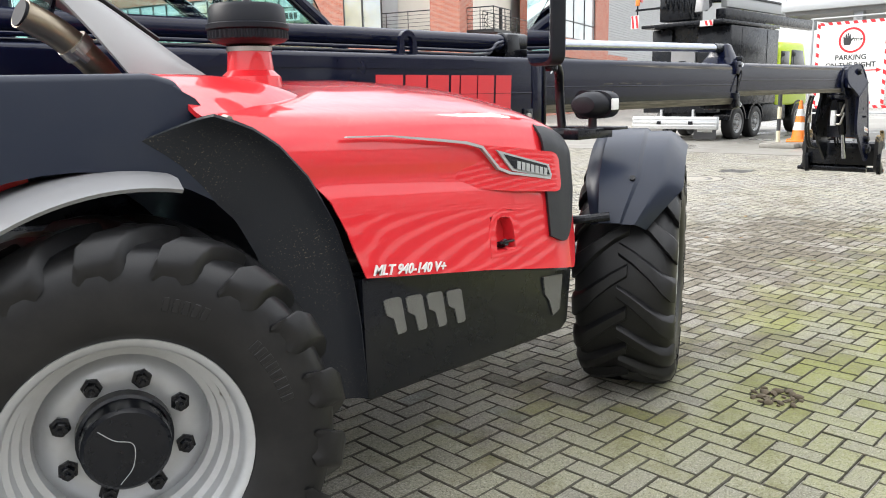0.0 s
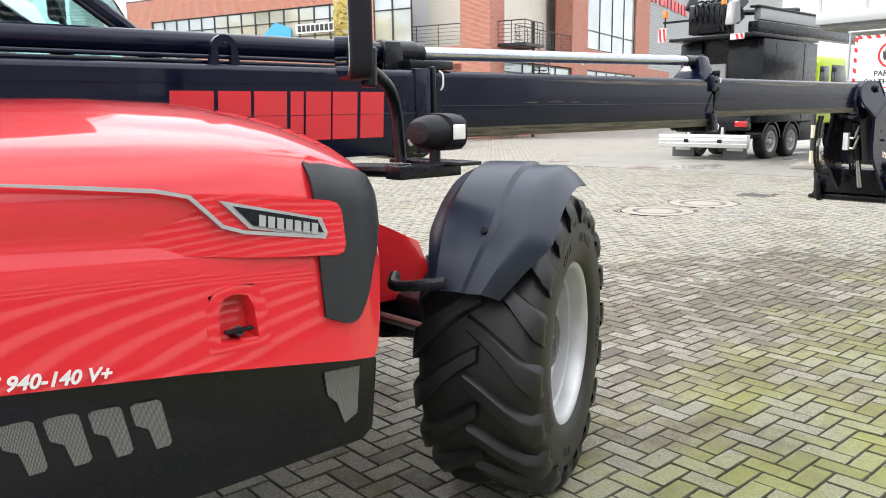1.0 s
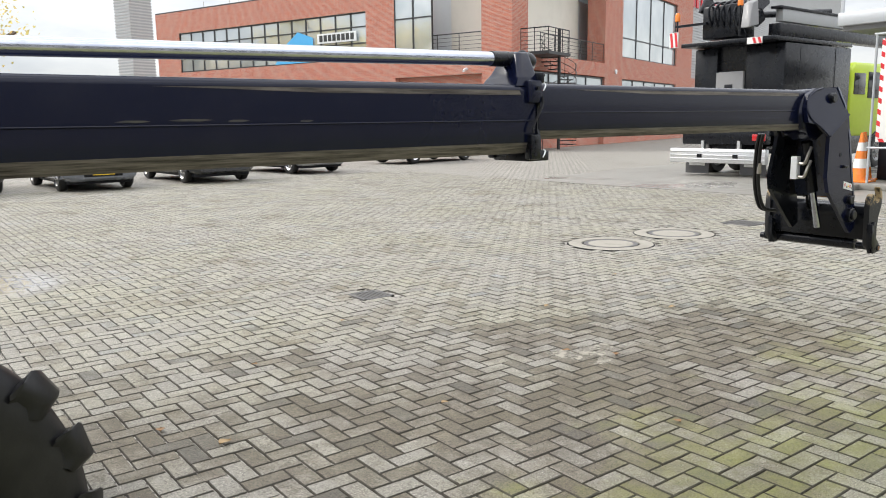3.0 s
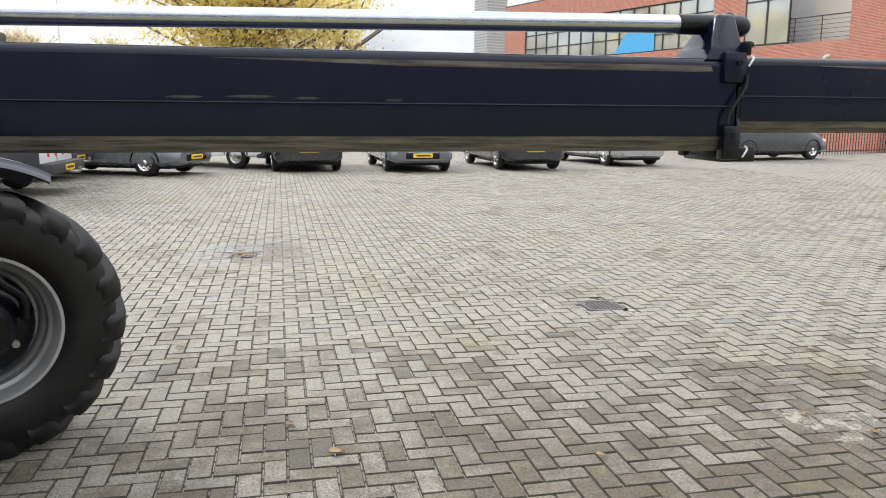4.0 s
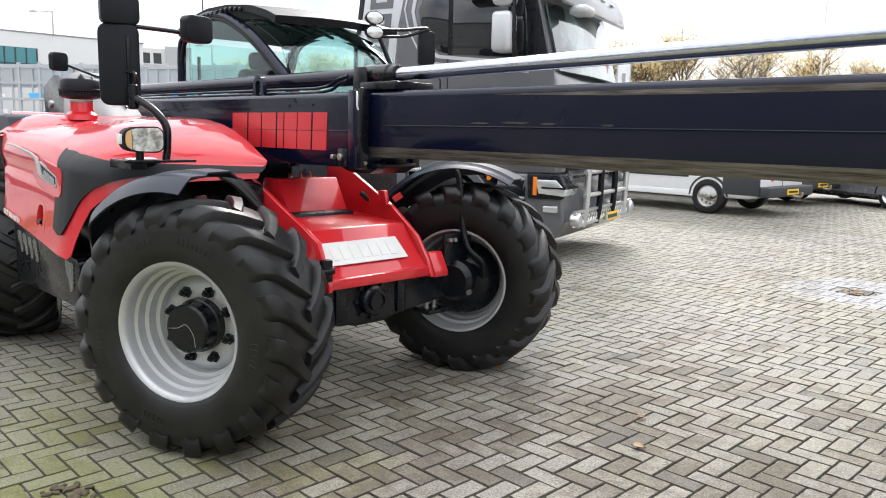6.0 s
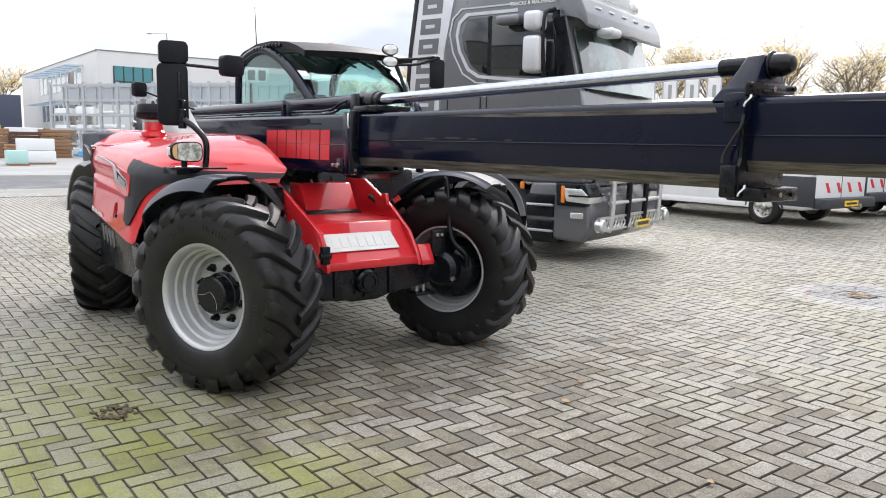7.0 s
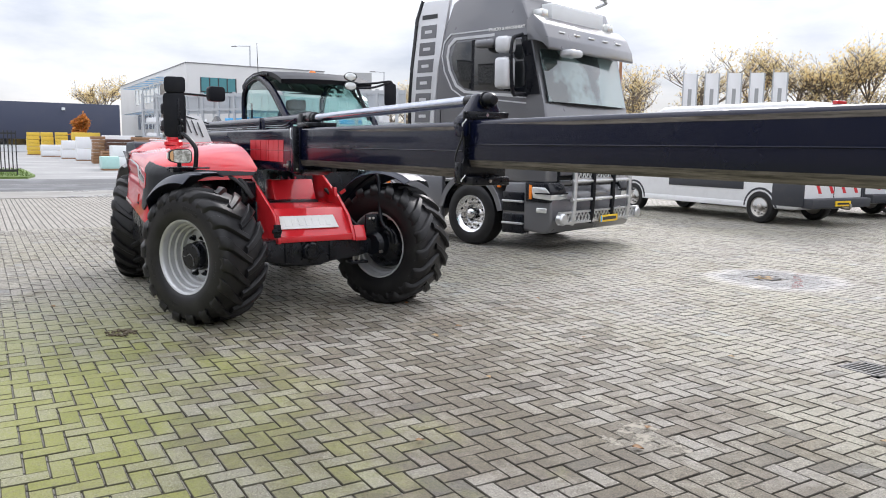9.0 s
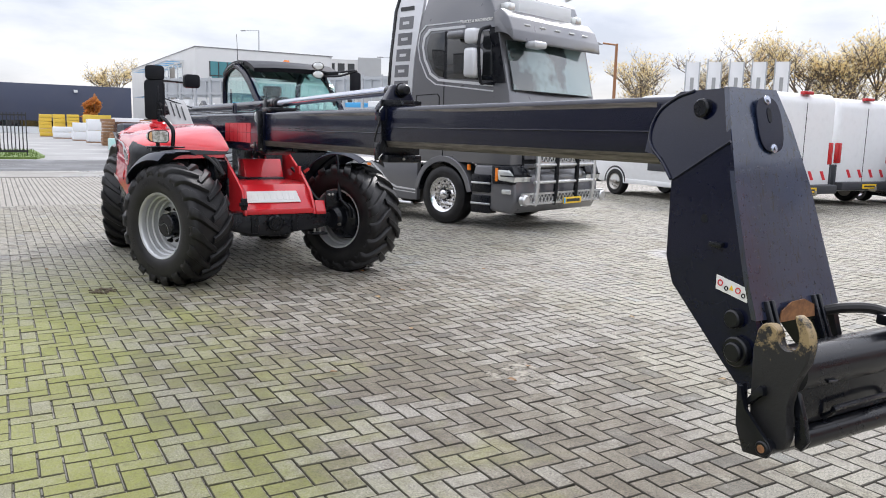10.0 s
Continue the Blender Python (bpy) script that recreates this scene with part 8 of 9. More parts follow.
# low loader behind the tractor
tl = thing("low_loader", "grey low-loader trailer with a lettered side beam", "trailer", m=pose(-5.6, 5.62, 0, 0, 0, 6))
DECK = paint("grey_trailer_paint", (0.20, 0.205, 0.21), 0.45, 0.2, 0.15)
part("side_beam", prism([(-4.0, 0.34), (-4.0, 0.76), (-0.6, 0.72), (-0.15, 0.66), (-0.1, 0.30)], 0.0, 0.12, "y", 0.015), DECK, tl, "grey side beam")
for i in range(11):
    part("lettering_block", box(-3.9 + i * 0.325, -3.66 + i * 0.325, -0.006, 0.004, 0.44, 0.66), DECAL_WHITE, tl)
part("side_beam", box(-4.0, -0.1, 2.38, 2.5, 0.34, 0.72, 0.015), DECK, tl)
part("deck", box(-4.0, -0.2, 0.12, 2.38, 0.50, 0.60), ALU_BAR, tl, "worn metal deck")
part("gooseneck", prism([(-0.9, 0.45), (-0.5, 0.95), (-0.1, 1.30), (2.2, 1.36), (2.2, 1.16), (0.3, 1.10), (0.0, 0.35)], 0.55, 1.95, "y", 0.03), BLACK, tl, "black gooseneck")
part("ramp", prism([(-3.9, 0.72), (-1.0, 1.02), (-0.9, 0.95), (-3.8, 0.64)], 0.15, 0.7, "y", 0.01), GALV, tl)
part("ramp", prism([(-3.9, 0.72), (-1.0, 1.02), (-0.9, 0.95), (-3.8, 0.64)], 1.8, 2.35, "y", 0.01), GALV, tl)
for x in (-4.7, -5.65, -6.6):
    road_wheel(0.42, 0.28, tl, pose(x, 0.16, 0.42) @ OUT, STEEL)
    road_wheel(0.42, 0.28, tl, pose(x, 2.34, 0.42) @ OUT2, STEEL)
part("rear_deck", box(-7.1, -4.0, 0.0, 2.5, 0.88, 1.05, 0.02), DECK, tl)
part("bogie", box(-7.0, -4.0, 0.7, 1.8, 0.45, 0.88, 0.02), BLACK, tl)
for i in range(3):
    part("side_marker", box(-3.6 + i * 1.3, -3.5 + i * 1.3, -0.01, 0.01, 0.68, 0.71), ORANGE, tl)
part("landing_leg", box(-0.35, -0.15, 0.6, 0.8, 0.0, 0.6), BLACK, tl)


def section_body(stations, name, mat, parent, label="", closed_ends=True):
    """A smooth body drawn through cross-sections: each (x, half width low, half width high, z0, belt, top, roof half width)."""
    def ring(s_):
        x, wl, wh, z0, zb, zt, wr = s_
        half = [(0.0, z0), (wl * 0.85, z0), (wl, z0 + 0.10), (wl, lerp(z0, zb, 0.6)), (wh, zb), (lerp(wh, wr, 0.55), lerp(zb, zt, 0.6)), (wr, zt - 0.05 if zt - zb > 0.1 else zt), (wr * 0.75, zt), (0.0, zt + 0.01)]
        return [(x, y, z) for y, z in half] + [(x, -y, z) for y, z in half[-2:0:-1]]
    b = bmesh.new()
    rings = [[b.verts.new(p) for p in ring(s_)] for s_ in stations]
    for p, q in zip(rings, rings[1:]):
        for i in range(len(p)):
            j = (i + 1) % len(p)
            b.faces.new((p[i], p[j], q[j], q[i]))
    b.faces.new(rings[0][::-1])
    b.faces.new(rings[-1])
    bmesh.ops.subdivide_edges(b, edges=[e for e in b.edges], cuts=1, use_grid_fill=True, smooth=0.0)
    return part(name, b, mat, parent, label, 42)


def car(label, m, mat, L=4.4, W=1.80, H=1.48, tall=False, plate=True, group="parked cars"):
    c = thing("car", label, "car", m=m, group=group)
    hb, w = 0.92 if not tall else 1.05, W / 2
    st = [(-L / 2, w * 0.80, w * 0.78, 0.32, 0.80, 0.95, w * 0.7), (-L / 2 + 0.12, w * 0.94, w * 0.92, 0.26, 0.86, 1.05, w * 0.75), (-L / 2 + 0.55, w, w * 0.97, 0.24, hb, H * 0.92, w * 0.72), (-L / 2 + 1.1, w, w * 0.97, 0.24, hb, H, w * 0.74),
          (0.1, w, w * 0.97, 0.22, hb, H, w * 0.74), (L / 2 - 1.75, w, w * 0.96, 0.22, hb - 0.02, H * 0.95, w * 0.70), (L / 2 - 1.05, w, w * 0.93, 0.22, hb - 0.03, hb + 0.05, w * 0.78), (L / 2 - 0.45, w * 0.98, w * 0.88, 0.22, hb - 0.16, hb - 0.08, w * 0.74), (L / 2 - 0.08, w * 0.90, w * 0.80, 0.26, 0.62, 0.68, w * 0.70), (L / 2, w * 0.80, w * 0.74, 0.32, 0.56, 0.60, w * 0.64)]
    bd = section_body(st, "body", mat, c)
    part("windscreen", prism([(L / 2 - 1.72, H * 0.93), (L / 2 - 1.06, hb + 0.06), (L / 2 - 1.03, hb + 0.07), (L / 2 - 1.69, H * 0.94)], -w * 0.68, w * 0.68, "y"), GLASS_DARK, c)
    part("rear_window", prism([(-L / 2 + 0.16, 1.06), (-L / 2 + 0.56, H * 0.92), (-L / 2 + 0.53, H * 0.94), (-L / 2 + 0.12, 1.08)], -w * 0.66, w * 0.66, "y"), GLASS_DARK, c)
    for s_ in (-1, 1):
        part("side_window", prism([(-L / 2 + 0.75, hb + 0.05), (-L / 2 + 1.0, H - 0.16), (0.2, H - 0.14), (L / 2 - 1.85, H - 0.2), (L / 2 - 1.35, hb + 0.04)], s_ * (w * 0.90), s_ * (w * 0.905), "y"), GLASS_DARK, c)
        part("headlight", box(L / 2 - 0.42, L / 2 - 0.06, s_ * w * 0.52, s_ * w * 0.86, 0.60, 0.74, 0.03), LENS, c)
        part("tail_light", box(-L / 2 - 0.01, -L / 2 + 0.2, s_ * w * 0.58, s_ * w * 0.88, 0.72, 0.90, 0.03), RED_LENS, c)
        part("door_mirror", box(L / 2 - 1.75, L / 2 - 1.6, s_ * w, s_ * (w + 0.16), hb, hb + 0.14, 0.03), mat, c)
        for x in (-L / 2 + 0.78, L / 2 - 0.86):
            road_wheel(0.33 if not tall else 0.36, 0.22, c, pose(x, s_ * (w - 0.12), 0.33 if not tall else 0.36) @ (OUT if s_ < 0 else OUT2), ALU, None, 5, 0.03)
            # a black band on the body side draws the shade over each wheel
            part("arch_shadow_liner", arc_band(x, 0.33, 0.36, 0.40, 0, 180, s_ * (w - 0.02), s_ * (w + 0.004)), BLACK, c)
    part("grille", box(L / 2 - 0.04, L / 2 + 0.015, -w * 0.5, w * 0.5, 0.36, 0.52, 0.02), BLACK, c)
    part("chrome_strip", box(L / 2 - 0.02, L / 2 + 0.02, -w * 0.45, w * 0.45, 0.53, 0.55, 0.006), CHROME, c)
    part("valance", box(-L / 2 + 0.2, L / 2 - 0.25, -w * 0.85, w * 0.85, 0.18, 0.30, 0.03), PLASTIC, c)
    for x in (L / 2 + 0.005, -L / 2 - 0.02):
        pl = part("number_plate", box(x, x + 0.02, -0.26, 0.26, 0.40 if x > 0 else 0.52, 0.51 if x > 0 else 0.63, 0.004), YELLOW, c, "yellow number plate")
        part("plate_bar", box(x + 0.0195, x + 0.022, -0.18, 0.20, 0.435, 0.475) if x > 0 else box(x - 0.002, x + 0.0005, -0.18, 0.20, 0.555, 0.595), FRAME, pl)
    return c


# parked row across the yard, seen below the boom
car("dark parked estate car with a tow hook", pose(5.35, 22.9, 0, 0, 0, 94), CAR_DARK, 4.6, 1.85, 1.6, True)
car("dark grey parked hatchback with a yellow number plate", pose(8.35, 22.3, 0, 0, 0, -88), CAR_GREY, 4.4, 1.80)
car("black parked saloon car", pose(11.55, 22.7, 0, 0, 0, 92), CAR_DARK, 4.6, 1.85)
car("silver parked estate car", pose(15.2, 24.0, 0, 0, 0, 97), paint("silver_car_paint", (0.45, 0.46, 0.47), 0.28, 0.7, 0.04, 4, 0.4), 4.5, 1.8)
car("black sport utility car parked side on", pose(21.9, 25.3, 0, 0, 0, 12), CAR_DARK, 4.7, 1.9, 1.66, True)
car("dark grey parked car beside a van", pose(0.75, 21.2, 0, 0, 0, -25), CAR_GREY, 4.4, 1.8)


def van(label, m, red=False, group="parked vans"):
    """A long high-roof van: x points to its nose."""
    v_ = thing("van", label, "van", m=m, group=group)
    L, W, H = 5.95, 2.05, 2.62
    prof = [(-L / 2, 0.42), (-L / 2, 2.45), (-L / 2 + 0.10, H), (L / 2 - 1.85, H + 0.02), (L / 2 - 1.45, 2.42), (L / 2 - 0.85, 1.45), (L / 2 - 0.20, 1.12), (L / 2, 0.85), (L / 2, 0.40), (L / 2 - 0.3, 0.32), (-L / 2 + 0.2, 0.34)]
    bd = part("body", prism(prof, -W / 2, W / 2, "y", 0.09, 3), WHITE, v_, "white van body")
    CL = paint("dark_grey_bumper", (0.035, 0.038, 0.046), 0.55, 0.0, 0.15)
    for s_ in (-1, 1):
        part("side_moulding", box(-L / 2 + 1.5, L / 2 - 2.2, s_ * (W / 2 - 0.01), s_ * (W / 2 + 0.02), 0.72, 0.98, 0.012), CL, v_, "dark grey side moulding")
        part("rear_corner", box(-L / 2 - 0.01, -L / 2 + 0.75, s_ * (W / 2 - 0.05), s_ * (W / 2 + 0.015), 0.42, 1.02, 0.02), CL, v_)
        part("sill", box(-L / 2 + 1.3, L / 2 - 1.2, s_ * (W / 2 - 0.03), s_ * (W / 2 + 0.005), 0.33, 0.46, 0.01), WHITE, v_)
        part("door_window", prism([(L / 2 - 2.05, 1.45), (L / 2 - 2.05, 2.1), (L / 2 - 1.45, 2.1), (L / 2 - 1.02, 1.45)], s_ * (W / 2 + 0.001), s_ * (W / 2 + 0.006), "y"), GLASS_DARK, v_)
        part("door_mirror", box(L / 2 - 1.25, L / 2 - 1.1, s_ * (W / 2), s_ * (W / 2 + 0.2), 1.45, 1.85, 0.03), CL, v_)
        part("tail_light", box(-L / 2 - 0.015, -L / 2 + 0.08, s_ * (W / 2 - 0.16), s_ * (W / 2 - 0.0), 1.05, 1.55, 0.02), RED_LENS, v_)
        part("slide_rail", box(-L / 2 + 0.6, L / 2 - 2.6, s_ * (W / 2), s_ * (W / 2 + 0.012), 1.46, 1.50), CL, v_)
        part("headlight", box(L / 2 - 0.5, L / 2 - 0.02, s_ * (W / 2 - 0.3), s_ * (W / 2 + 0.003), 0.88, 1.12, 0.04), LENS, v_)
        for x in (-L / 2 + 1.05, L / 2 - 0.95):
            road_wheel(0.36, 0.24, v_, pose(x, s_ * (W / 2 - 0.10), 0.36) @ (OUT if s_ < 0 else OUT2), STEEL, None, 5, 0.05)
            part("wheel_arch", arc_band(x, 0.36, 0.39, 0.43, 0, 180, s_ * (W / 2 - 0.03), s_ * (W / 2 + 0.008)), CL, v_)
    part("windscreen", prism([(L / 2 - 1.46, 2.38), (L / 2 - 0.88, 1.46), (L / 2 - 0.85, 1.47), (L / 2 - 1.43, 2.40)], -W / 2 + 0.12, W / 2 - 0.12, "y"), GLASS_DARK, v_)
    part("rear_bumper", box(-L / 2 - 0.22, -L / 2 + 0.05, -W / 2 + 0.02, W / 2 - 0.02, 0.40, 0.60, 0.03), CL, v_)
    part("tow_bar", tube([(-L / 2 - 0.15, 0, 0.42), (-L / 2 - 0.38, 0, 0.40), (-L / 2 - 0.40, 0, 0.50)], 0.03, 8, 3), STEEL, v_)
    part("front_bumper", box(L / 2 - 0.25, L / 2 + 0.05, -W / 2 + 0.01, W / 2 - 0.01, 0.30, 0.66, 0.05), CL, v_)
    part("door_gap", box(-L / 2 - 0.006, -L / 2 + 0.004, -0.008, 0.008, 0.6, 2.4), BLACK, v_)
    for i in range(4):
        y = -0.85 + i * 0.42
        part("chevron", prism([(y, 0.70), (y + 0.10, 0.70), (y + 0.22, 0.90), (y + 0.12, 0.90)], -L / 2 - 0.006, -L / 2 + 0.002, "x"), DECAL_RED, v_, "red reflective chevron")
    part("high_brake_lamp", box(-L / 2 - 0.03, -L / 2 + 0.1, -0.16, 0.16, 2.58, 2.66, 0.02), RED_LENS, v_)
    if red:
        part("red_panel", box(-L / 2 + 1.2, L / 2 - 2.3, -W / 2 - 0.006, -W / 2 + 0.002, 0.75, 2.3), DECAL_RED, v_, "red side panel")
    pl = part("number_plate", box(-L / 2 - 0.235, -L / 2 - 0.21, -0.26, 0.26, 0.44, 0.55), YELLOW, v_)
    part("plate_bar", box(-L / 2 - 0.24, -L / 2 - 0.23, -0.2, 0.2, 0.475, 0.515), FRAME, pl)


van("long white high-roof van with grey mouldings and rear chevrons", pose(-2.35, 16.25, 0, 0, 0, 178))
van("white van with a red side panel", pose(-2.9, 19.6, 0, 0, 0, 176), True)
van("long white high-roof van with grey mouldings", pose(-12.5, 18.0, 0, 0, 0, 178))
van("white van parked nose out", pose(2.6, 24.5, 0, 0, 0, -38))

# railing far behind the vans
fb = thing("fence", "long low dark bar fence behind the parked vans", "fence", m=pose(-30, 34, 0, 0, 0, 4))
part("rail", box(0, 42, -0.03, 0.03, 1.05, 1.12), RAIL, fb)
part("rail", box(0, 42, -0.03, 0.03, 0.15, 0.22), RAIL, fb)
for i in range(140):
    part("bar", box(i * 0.3 - 0.015, i * 0.3 + 0.015, -0.015, 0.015, 0, 1.1), RAIL, fb)

# ---- crane truck at the far side: x ahead, y to its left ----
kt = thing("crane_truck", "black lorry with a folded crane and a lime cab", "truck", m=pose(21.85, 10.60, 0, 0, 0, 1.0))
for x in (1.45, 2.80, 6.4):
    for y, o in ((0.17, OUT), (2.38, OUT2)):
        road_wheel(0.50, 0.34, kt, pose(x, y, 0.50) @ o, RIMDARK)
    part("wheel_arch", arc_band(x, 0.50, 0.56, 0.62, 10, 170, 0.0, 0.5), BLACK, kt)
part("chassis", box(0.2, 8.0, 0.8, 1.75, 0.6, 1.0), BLACK, kt)
ub = part("underrun_bar", box(-0.12, 0.05, -0.05, 2.75, 0.36, 0.74, 0.02), ALU_BAR, kt, "ribbed aluminium rear bar")
for z in (0.45, 0.55, 0.65):
    part("bar_rib", box(-0.135, -0.11, -0.05, 2.75, z, z + 0.03, 0.006), ALU_BAR, ub)
for y in (0.7, 1.75):
    part("reflector", box(-0.14, -0.11, y, y + 0.14, 0.50, 0.60), BLACK, ub)
    part("bar_bracket", box(-0.05, 0.05, y, y + 0.08, 0.74, 0.95), ALU_BAR, ub)
for y in (0.15, 1.80):
    fl_ = part("mud_flap", box(0.30, 0.32, y, y + 0.72, 0.05, 0.42), paint("grey_flap", (0.10, 0.10, 0.105), 0.6, 0.0, 0.2), kt, "dark grey mud flap")
    part("flap_bar", box(0.285, 0.30, y + 0.12, y + 0.60, 0.26, 0.36), DECAL_WHITE, fl_, "white lettering bar")
part("rear_lamp_bar", box(-0.02, 0.06, 0.05, 0.40, 0.95, 1.12, 0.02), RED_LENS, kt)
part("rear_frame", box(0.0, 0.4, 0.1, 2.45, 0.85, 1.25, 0.03), BLACK, kt)
bx = part("box_body", box(0.6, 4.2, -0.04, 1.05, 1.05, 3.40, 0.05), BLACK, kt, "black side locker")
part("box_body", box(0.6, 4.2, 1.85, 2.55, 1.05, 3.40, 0.05), BLACK, kt)
part("box_seam", box(1.35, 1.37, -0.046, 0.0, 1.1, 3.35), PLASTIC, bx)
part("box_seam", box(3.25, 3.27, -0.046, 0.0, 1.1, 3.35), PLASTIC, bx)
part("rear_panel", box(0.55, 0.70, 1.05, 1.85, 1.05, 2.75, 0.02), GREY, kt, "dark grey rear panel")
part("panel_vent", box(0.535, 0.56, 1.35, 1.58, 2.15, 2.42, 0.01), BLACK, kt)
part("back_wall", box(0.75, 0.85, 1.0, 1.9, 1.0, 3.42), BLACK, kt)
part("deck", box(0.0, 4.2, -0.05, 2.60, 3.42, 3.53, 0.02), BLACK, kt, "black overhanging deck")
for y0, y1 in ((2.68, 2.95), (0.25, 0.65)):
    pb = part("warning_plate", box(-0.03, 0.0, y0, y1, 3.36 if y0 < 1 else 3.45, 3.52 if y0 < 1 else 3.85), DECAL_WHITE, kt, "red and white striped plate")
    for i in range(2):
        part("stripe", prism([(y0 + i * 0.14, 3.37 if y0 < 1 else 3.46), (y0 + 0.07 + i * 0.14, 3.37 if y0 < 1 else 3.46), (y0 + 0.12 + i * 0.14, 3.51 if y0 < 1 else 3.84), (y0 + 0.05 + i * 0.14, 3.51 if y0 < 1 else 3.84)], -0.036, -0.028, "x"), DECAL_RED, pb)
cr_ = part("crane_base", box(0.2, 1.1, 1.1, 2.1, 3.6, 4.45, 0.05), BLACK, kt, "black folded crane")
for i in range(9):
    rr2 = random.Random(60 + i)
    y = 0.7 + rr2.random() * 1.6
    part("crane_link", prism([(0, 0), (0.25, 0.35), (0.6, 0.4), (0.75, 0.15), (0.4, -0.05)], y, y + 0.08, "y", 0.02, 1, None, Matrix.Translation((0.1 + rr2.random() * 0.6, 0, 3.75 + rr2.random() * 0.6))), BLACK, cr_)
for i in range(6):
    part("crane_hose", tube([(0.3, 0.9 + i * 0.18, 3.65), (0.1, 0.95 + i * 0.18, 4.1 + 0.05 * i), (0.5, 1.0 + i * 0.16, 4.55), (1.0, 1.0 + i * 0.15, 4.3)], 0.03, 6, 4), BLACK, cr_)
part("crane_boom", box(0.9, 8.6, 0.30, 0.62, 3.60, 3.92, 0.03), BLACK, cr_, "black folded crane boom")
part("crane_boom", box(1.2, 9.2, 0.40, 0.60, 3.98, 4.30, 0.02), DECAL_SILVER, cr_, "pale grey crane boom")
part("boom_rail", box(1.0, 9.2, 0.36, 0.64, 4.30, 4.36, 0.01), BLACK, cr_)
part("crane_cylinder", cyl((0.6, 1.7, 4.2), (4.5, 0.8, 4.5), 0.09, n=14), BLACK, cr_)
part("hook_block", prism([(0, 0), (0.1, 0.6), (0.35, 0.7), (0.45, 0.1)], 0.5, 0.75, "y", 0.02, 1, None, Matrix.Translation((-0.2, 0, 3.75))), GREY, cr_)
for y in (2.8, 0.95):
    part("beacon", lathe([(0.07, 0), (0.07, 0.16), (0.05, 0.22), (0, 0.23)], 16, None, Matrix.Translation((0.1, y, 4.15 if y > 2 else 4.35))), ORANGE, kt, "orange beacon")
    part("beacon_post", cyl((0.1, y, 3.6), (0.1, y, 4.15 if y > 2 else 4.35), 0.025, n=8), BLACK, kt)
part("beacon_bar", box(0.06, 0.14, 1.9, 2.85, 3.98, 4.04), BLACK, kt)
part("cab", prism([(4.4, 0.95), (4.4, 2.85), (4.7, 3.05), (6.6, 3.05), (7.1, 2.0), (7.2, 0.95)], 0.02, 2.53, "y", 0.08, 3), LIME, kt, "lime green cab")
part("cab_window", prism([(4.6, 2.15), (4.6, 2.75), (5.3, 2.75), (5.3, 2.15)], 0.0, 0.03, "y", 0.01), GLASS_DARK, kt)
part("cab_window", prism([(5.5, 2.05), (5.5, 2.80), (6.5, 2.80), (6.9, 2.05)], 0.0, 0.03, "y", 0.01), GLASS_DARK, kt)
part("fuel_tank", box(3.4, 5.4, 0.05, 0.6, 0.45, 1.05, 0.08), BLACK, kt)

# ---- platform, sign, cones ----
pf_ = thing("steel_platform", "grey steel platform on columns with a railing", "platform", m=pose(20.5, 8.3, 0))
part("edge_beam", box(-0.15, 12, -9.0, 0.0, 3.40, 3.66, 0.01), GALV, pf_, "grey steel edge beam")
part("soffit", box(0.0, 12, -9.0, -0.05, 3.30, 3.40), GREY, pf_)
for y in (-1.75, -5.0):
    part("column", box(0.1, 0.32, y - 0.11, y + 0.11, 0, 3.35, 0.008), GALV, pf_, "grey steel column")
    part("base_plate", box(-0.1, 0.5, y - 0.25, y + 0.25, 0.0, 0.03), GALV, pf_)
part("column", box(11.0, 11.2, -0.4, -0.2, 0, 3.35), GALV, pf_)
for y in (-0.05, -1.1, -2.15, -3.2, -4.2):
    part("rail_post", box(-0.1, -0.04, y - 0.03, y + 0.03, 3.66, 4.76), GALV, pf_)
for z in (4.2, 4.72):
    part("rail", box(-0.1, -0.05, -9, 0.0, z, z + 0.05), GALV, pf_)
part("rail", box(-0.1, 12, -0.05, 0.0, 4.72, 4.77), GALV, pf_)
part("plinth_block", box(-0.15, 1.6, -2.3, 0.25, 0.003, 0.14, 0.02), CONCRETE, pf_, "concrete plinth")
part("waste_tank", box(1.0, 2.2, -1.3, -0.5, 0.14, 1.15, 0.05), PLASTIC, pf_)
sg = thing("sign_board", "white yard sign with a red striped border", "sign", m=pose(20.42, 7.40, 0))
part("board", box(0.0, 0.02, -1.62, 0.0, 1.0, 3.07, 0.004), DECAL_WHITE, sg, "white sign board")
for i in range(9):
    for yy, zz, vert in ((-0.08 - i * 0.19, 1.0, False), (-0.08 - i * 0.19, 3.0, False), (-0.07, 1.08 + i * 0.23, True), (-1.62, 1.08 + i * 0.23, True)):
        if vert:
            part("border_bar", prism([(yy, zz), (yy + 0.07, zz + 0.04), (yy + 0.07, zz + 0.14), (yy, zz + 0.10)], -0.004, 0.002, "x"), DECAL_RED, sg)
        else:
            part("border_bar", prism([(yy, zz), (yy - 0.10, zz), (yy - 0.06, zz + 0.07), (yy + 0.04, zz + 0.07)], -0.004, 0.002, "x"), DECAL_RED, sg)
FACE = pose(0, 0, 0, 90, 0, -90)
for txt, z, sz in (("PARKING", 2.16, 0.17), ("ON THE RIGHT", 1.98, 0.165), ("REPORT", 1.68, 0.17), ("TO OFFICE", 1.52, 0.165)):
    words("sign_lettering", txt, sz, FRAME, sg, Matrix.Translation((-0.003, -0.81, z)) @ FACE, 0.002, "CENTER", "dark sign lettering")
part("arrow", box(-0.004, 0.002, -1.42, -0.35, 1.885, 1.91), DECAL_RED, sg)
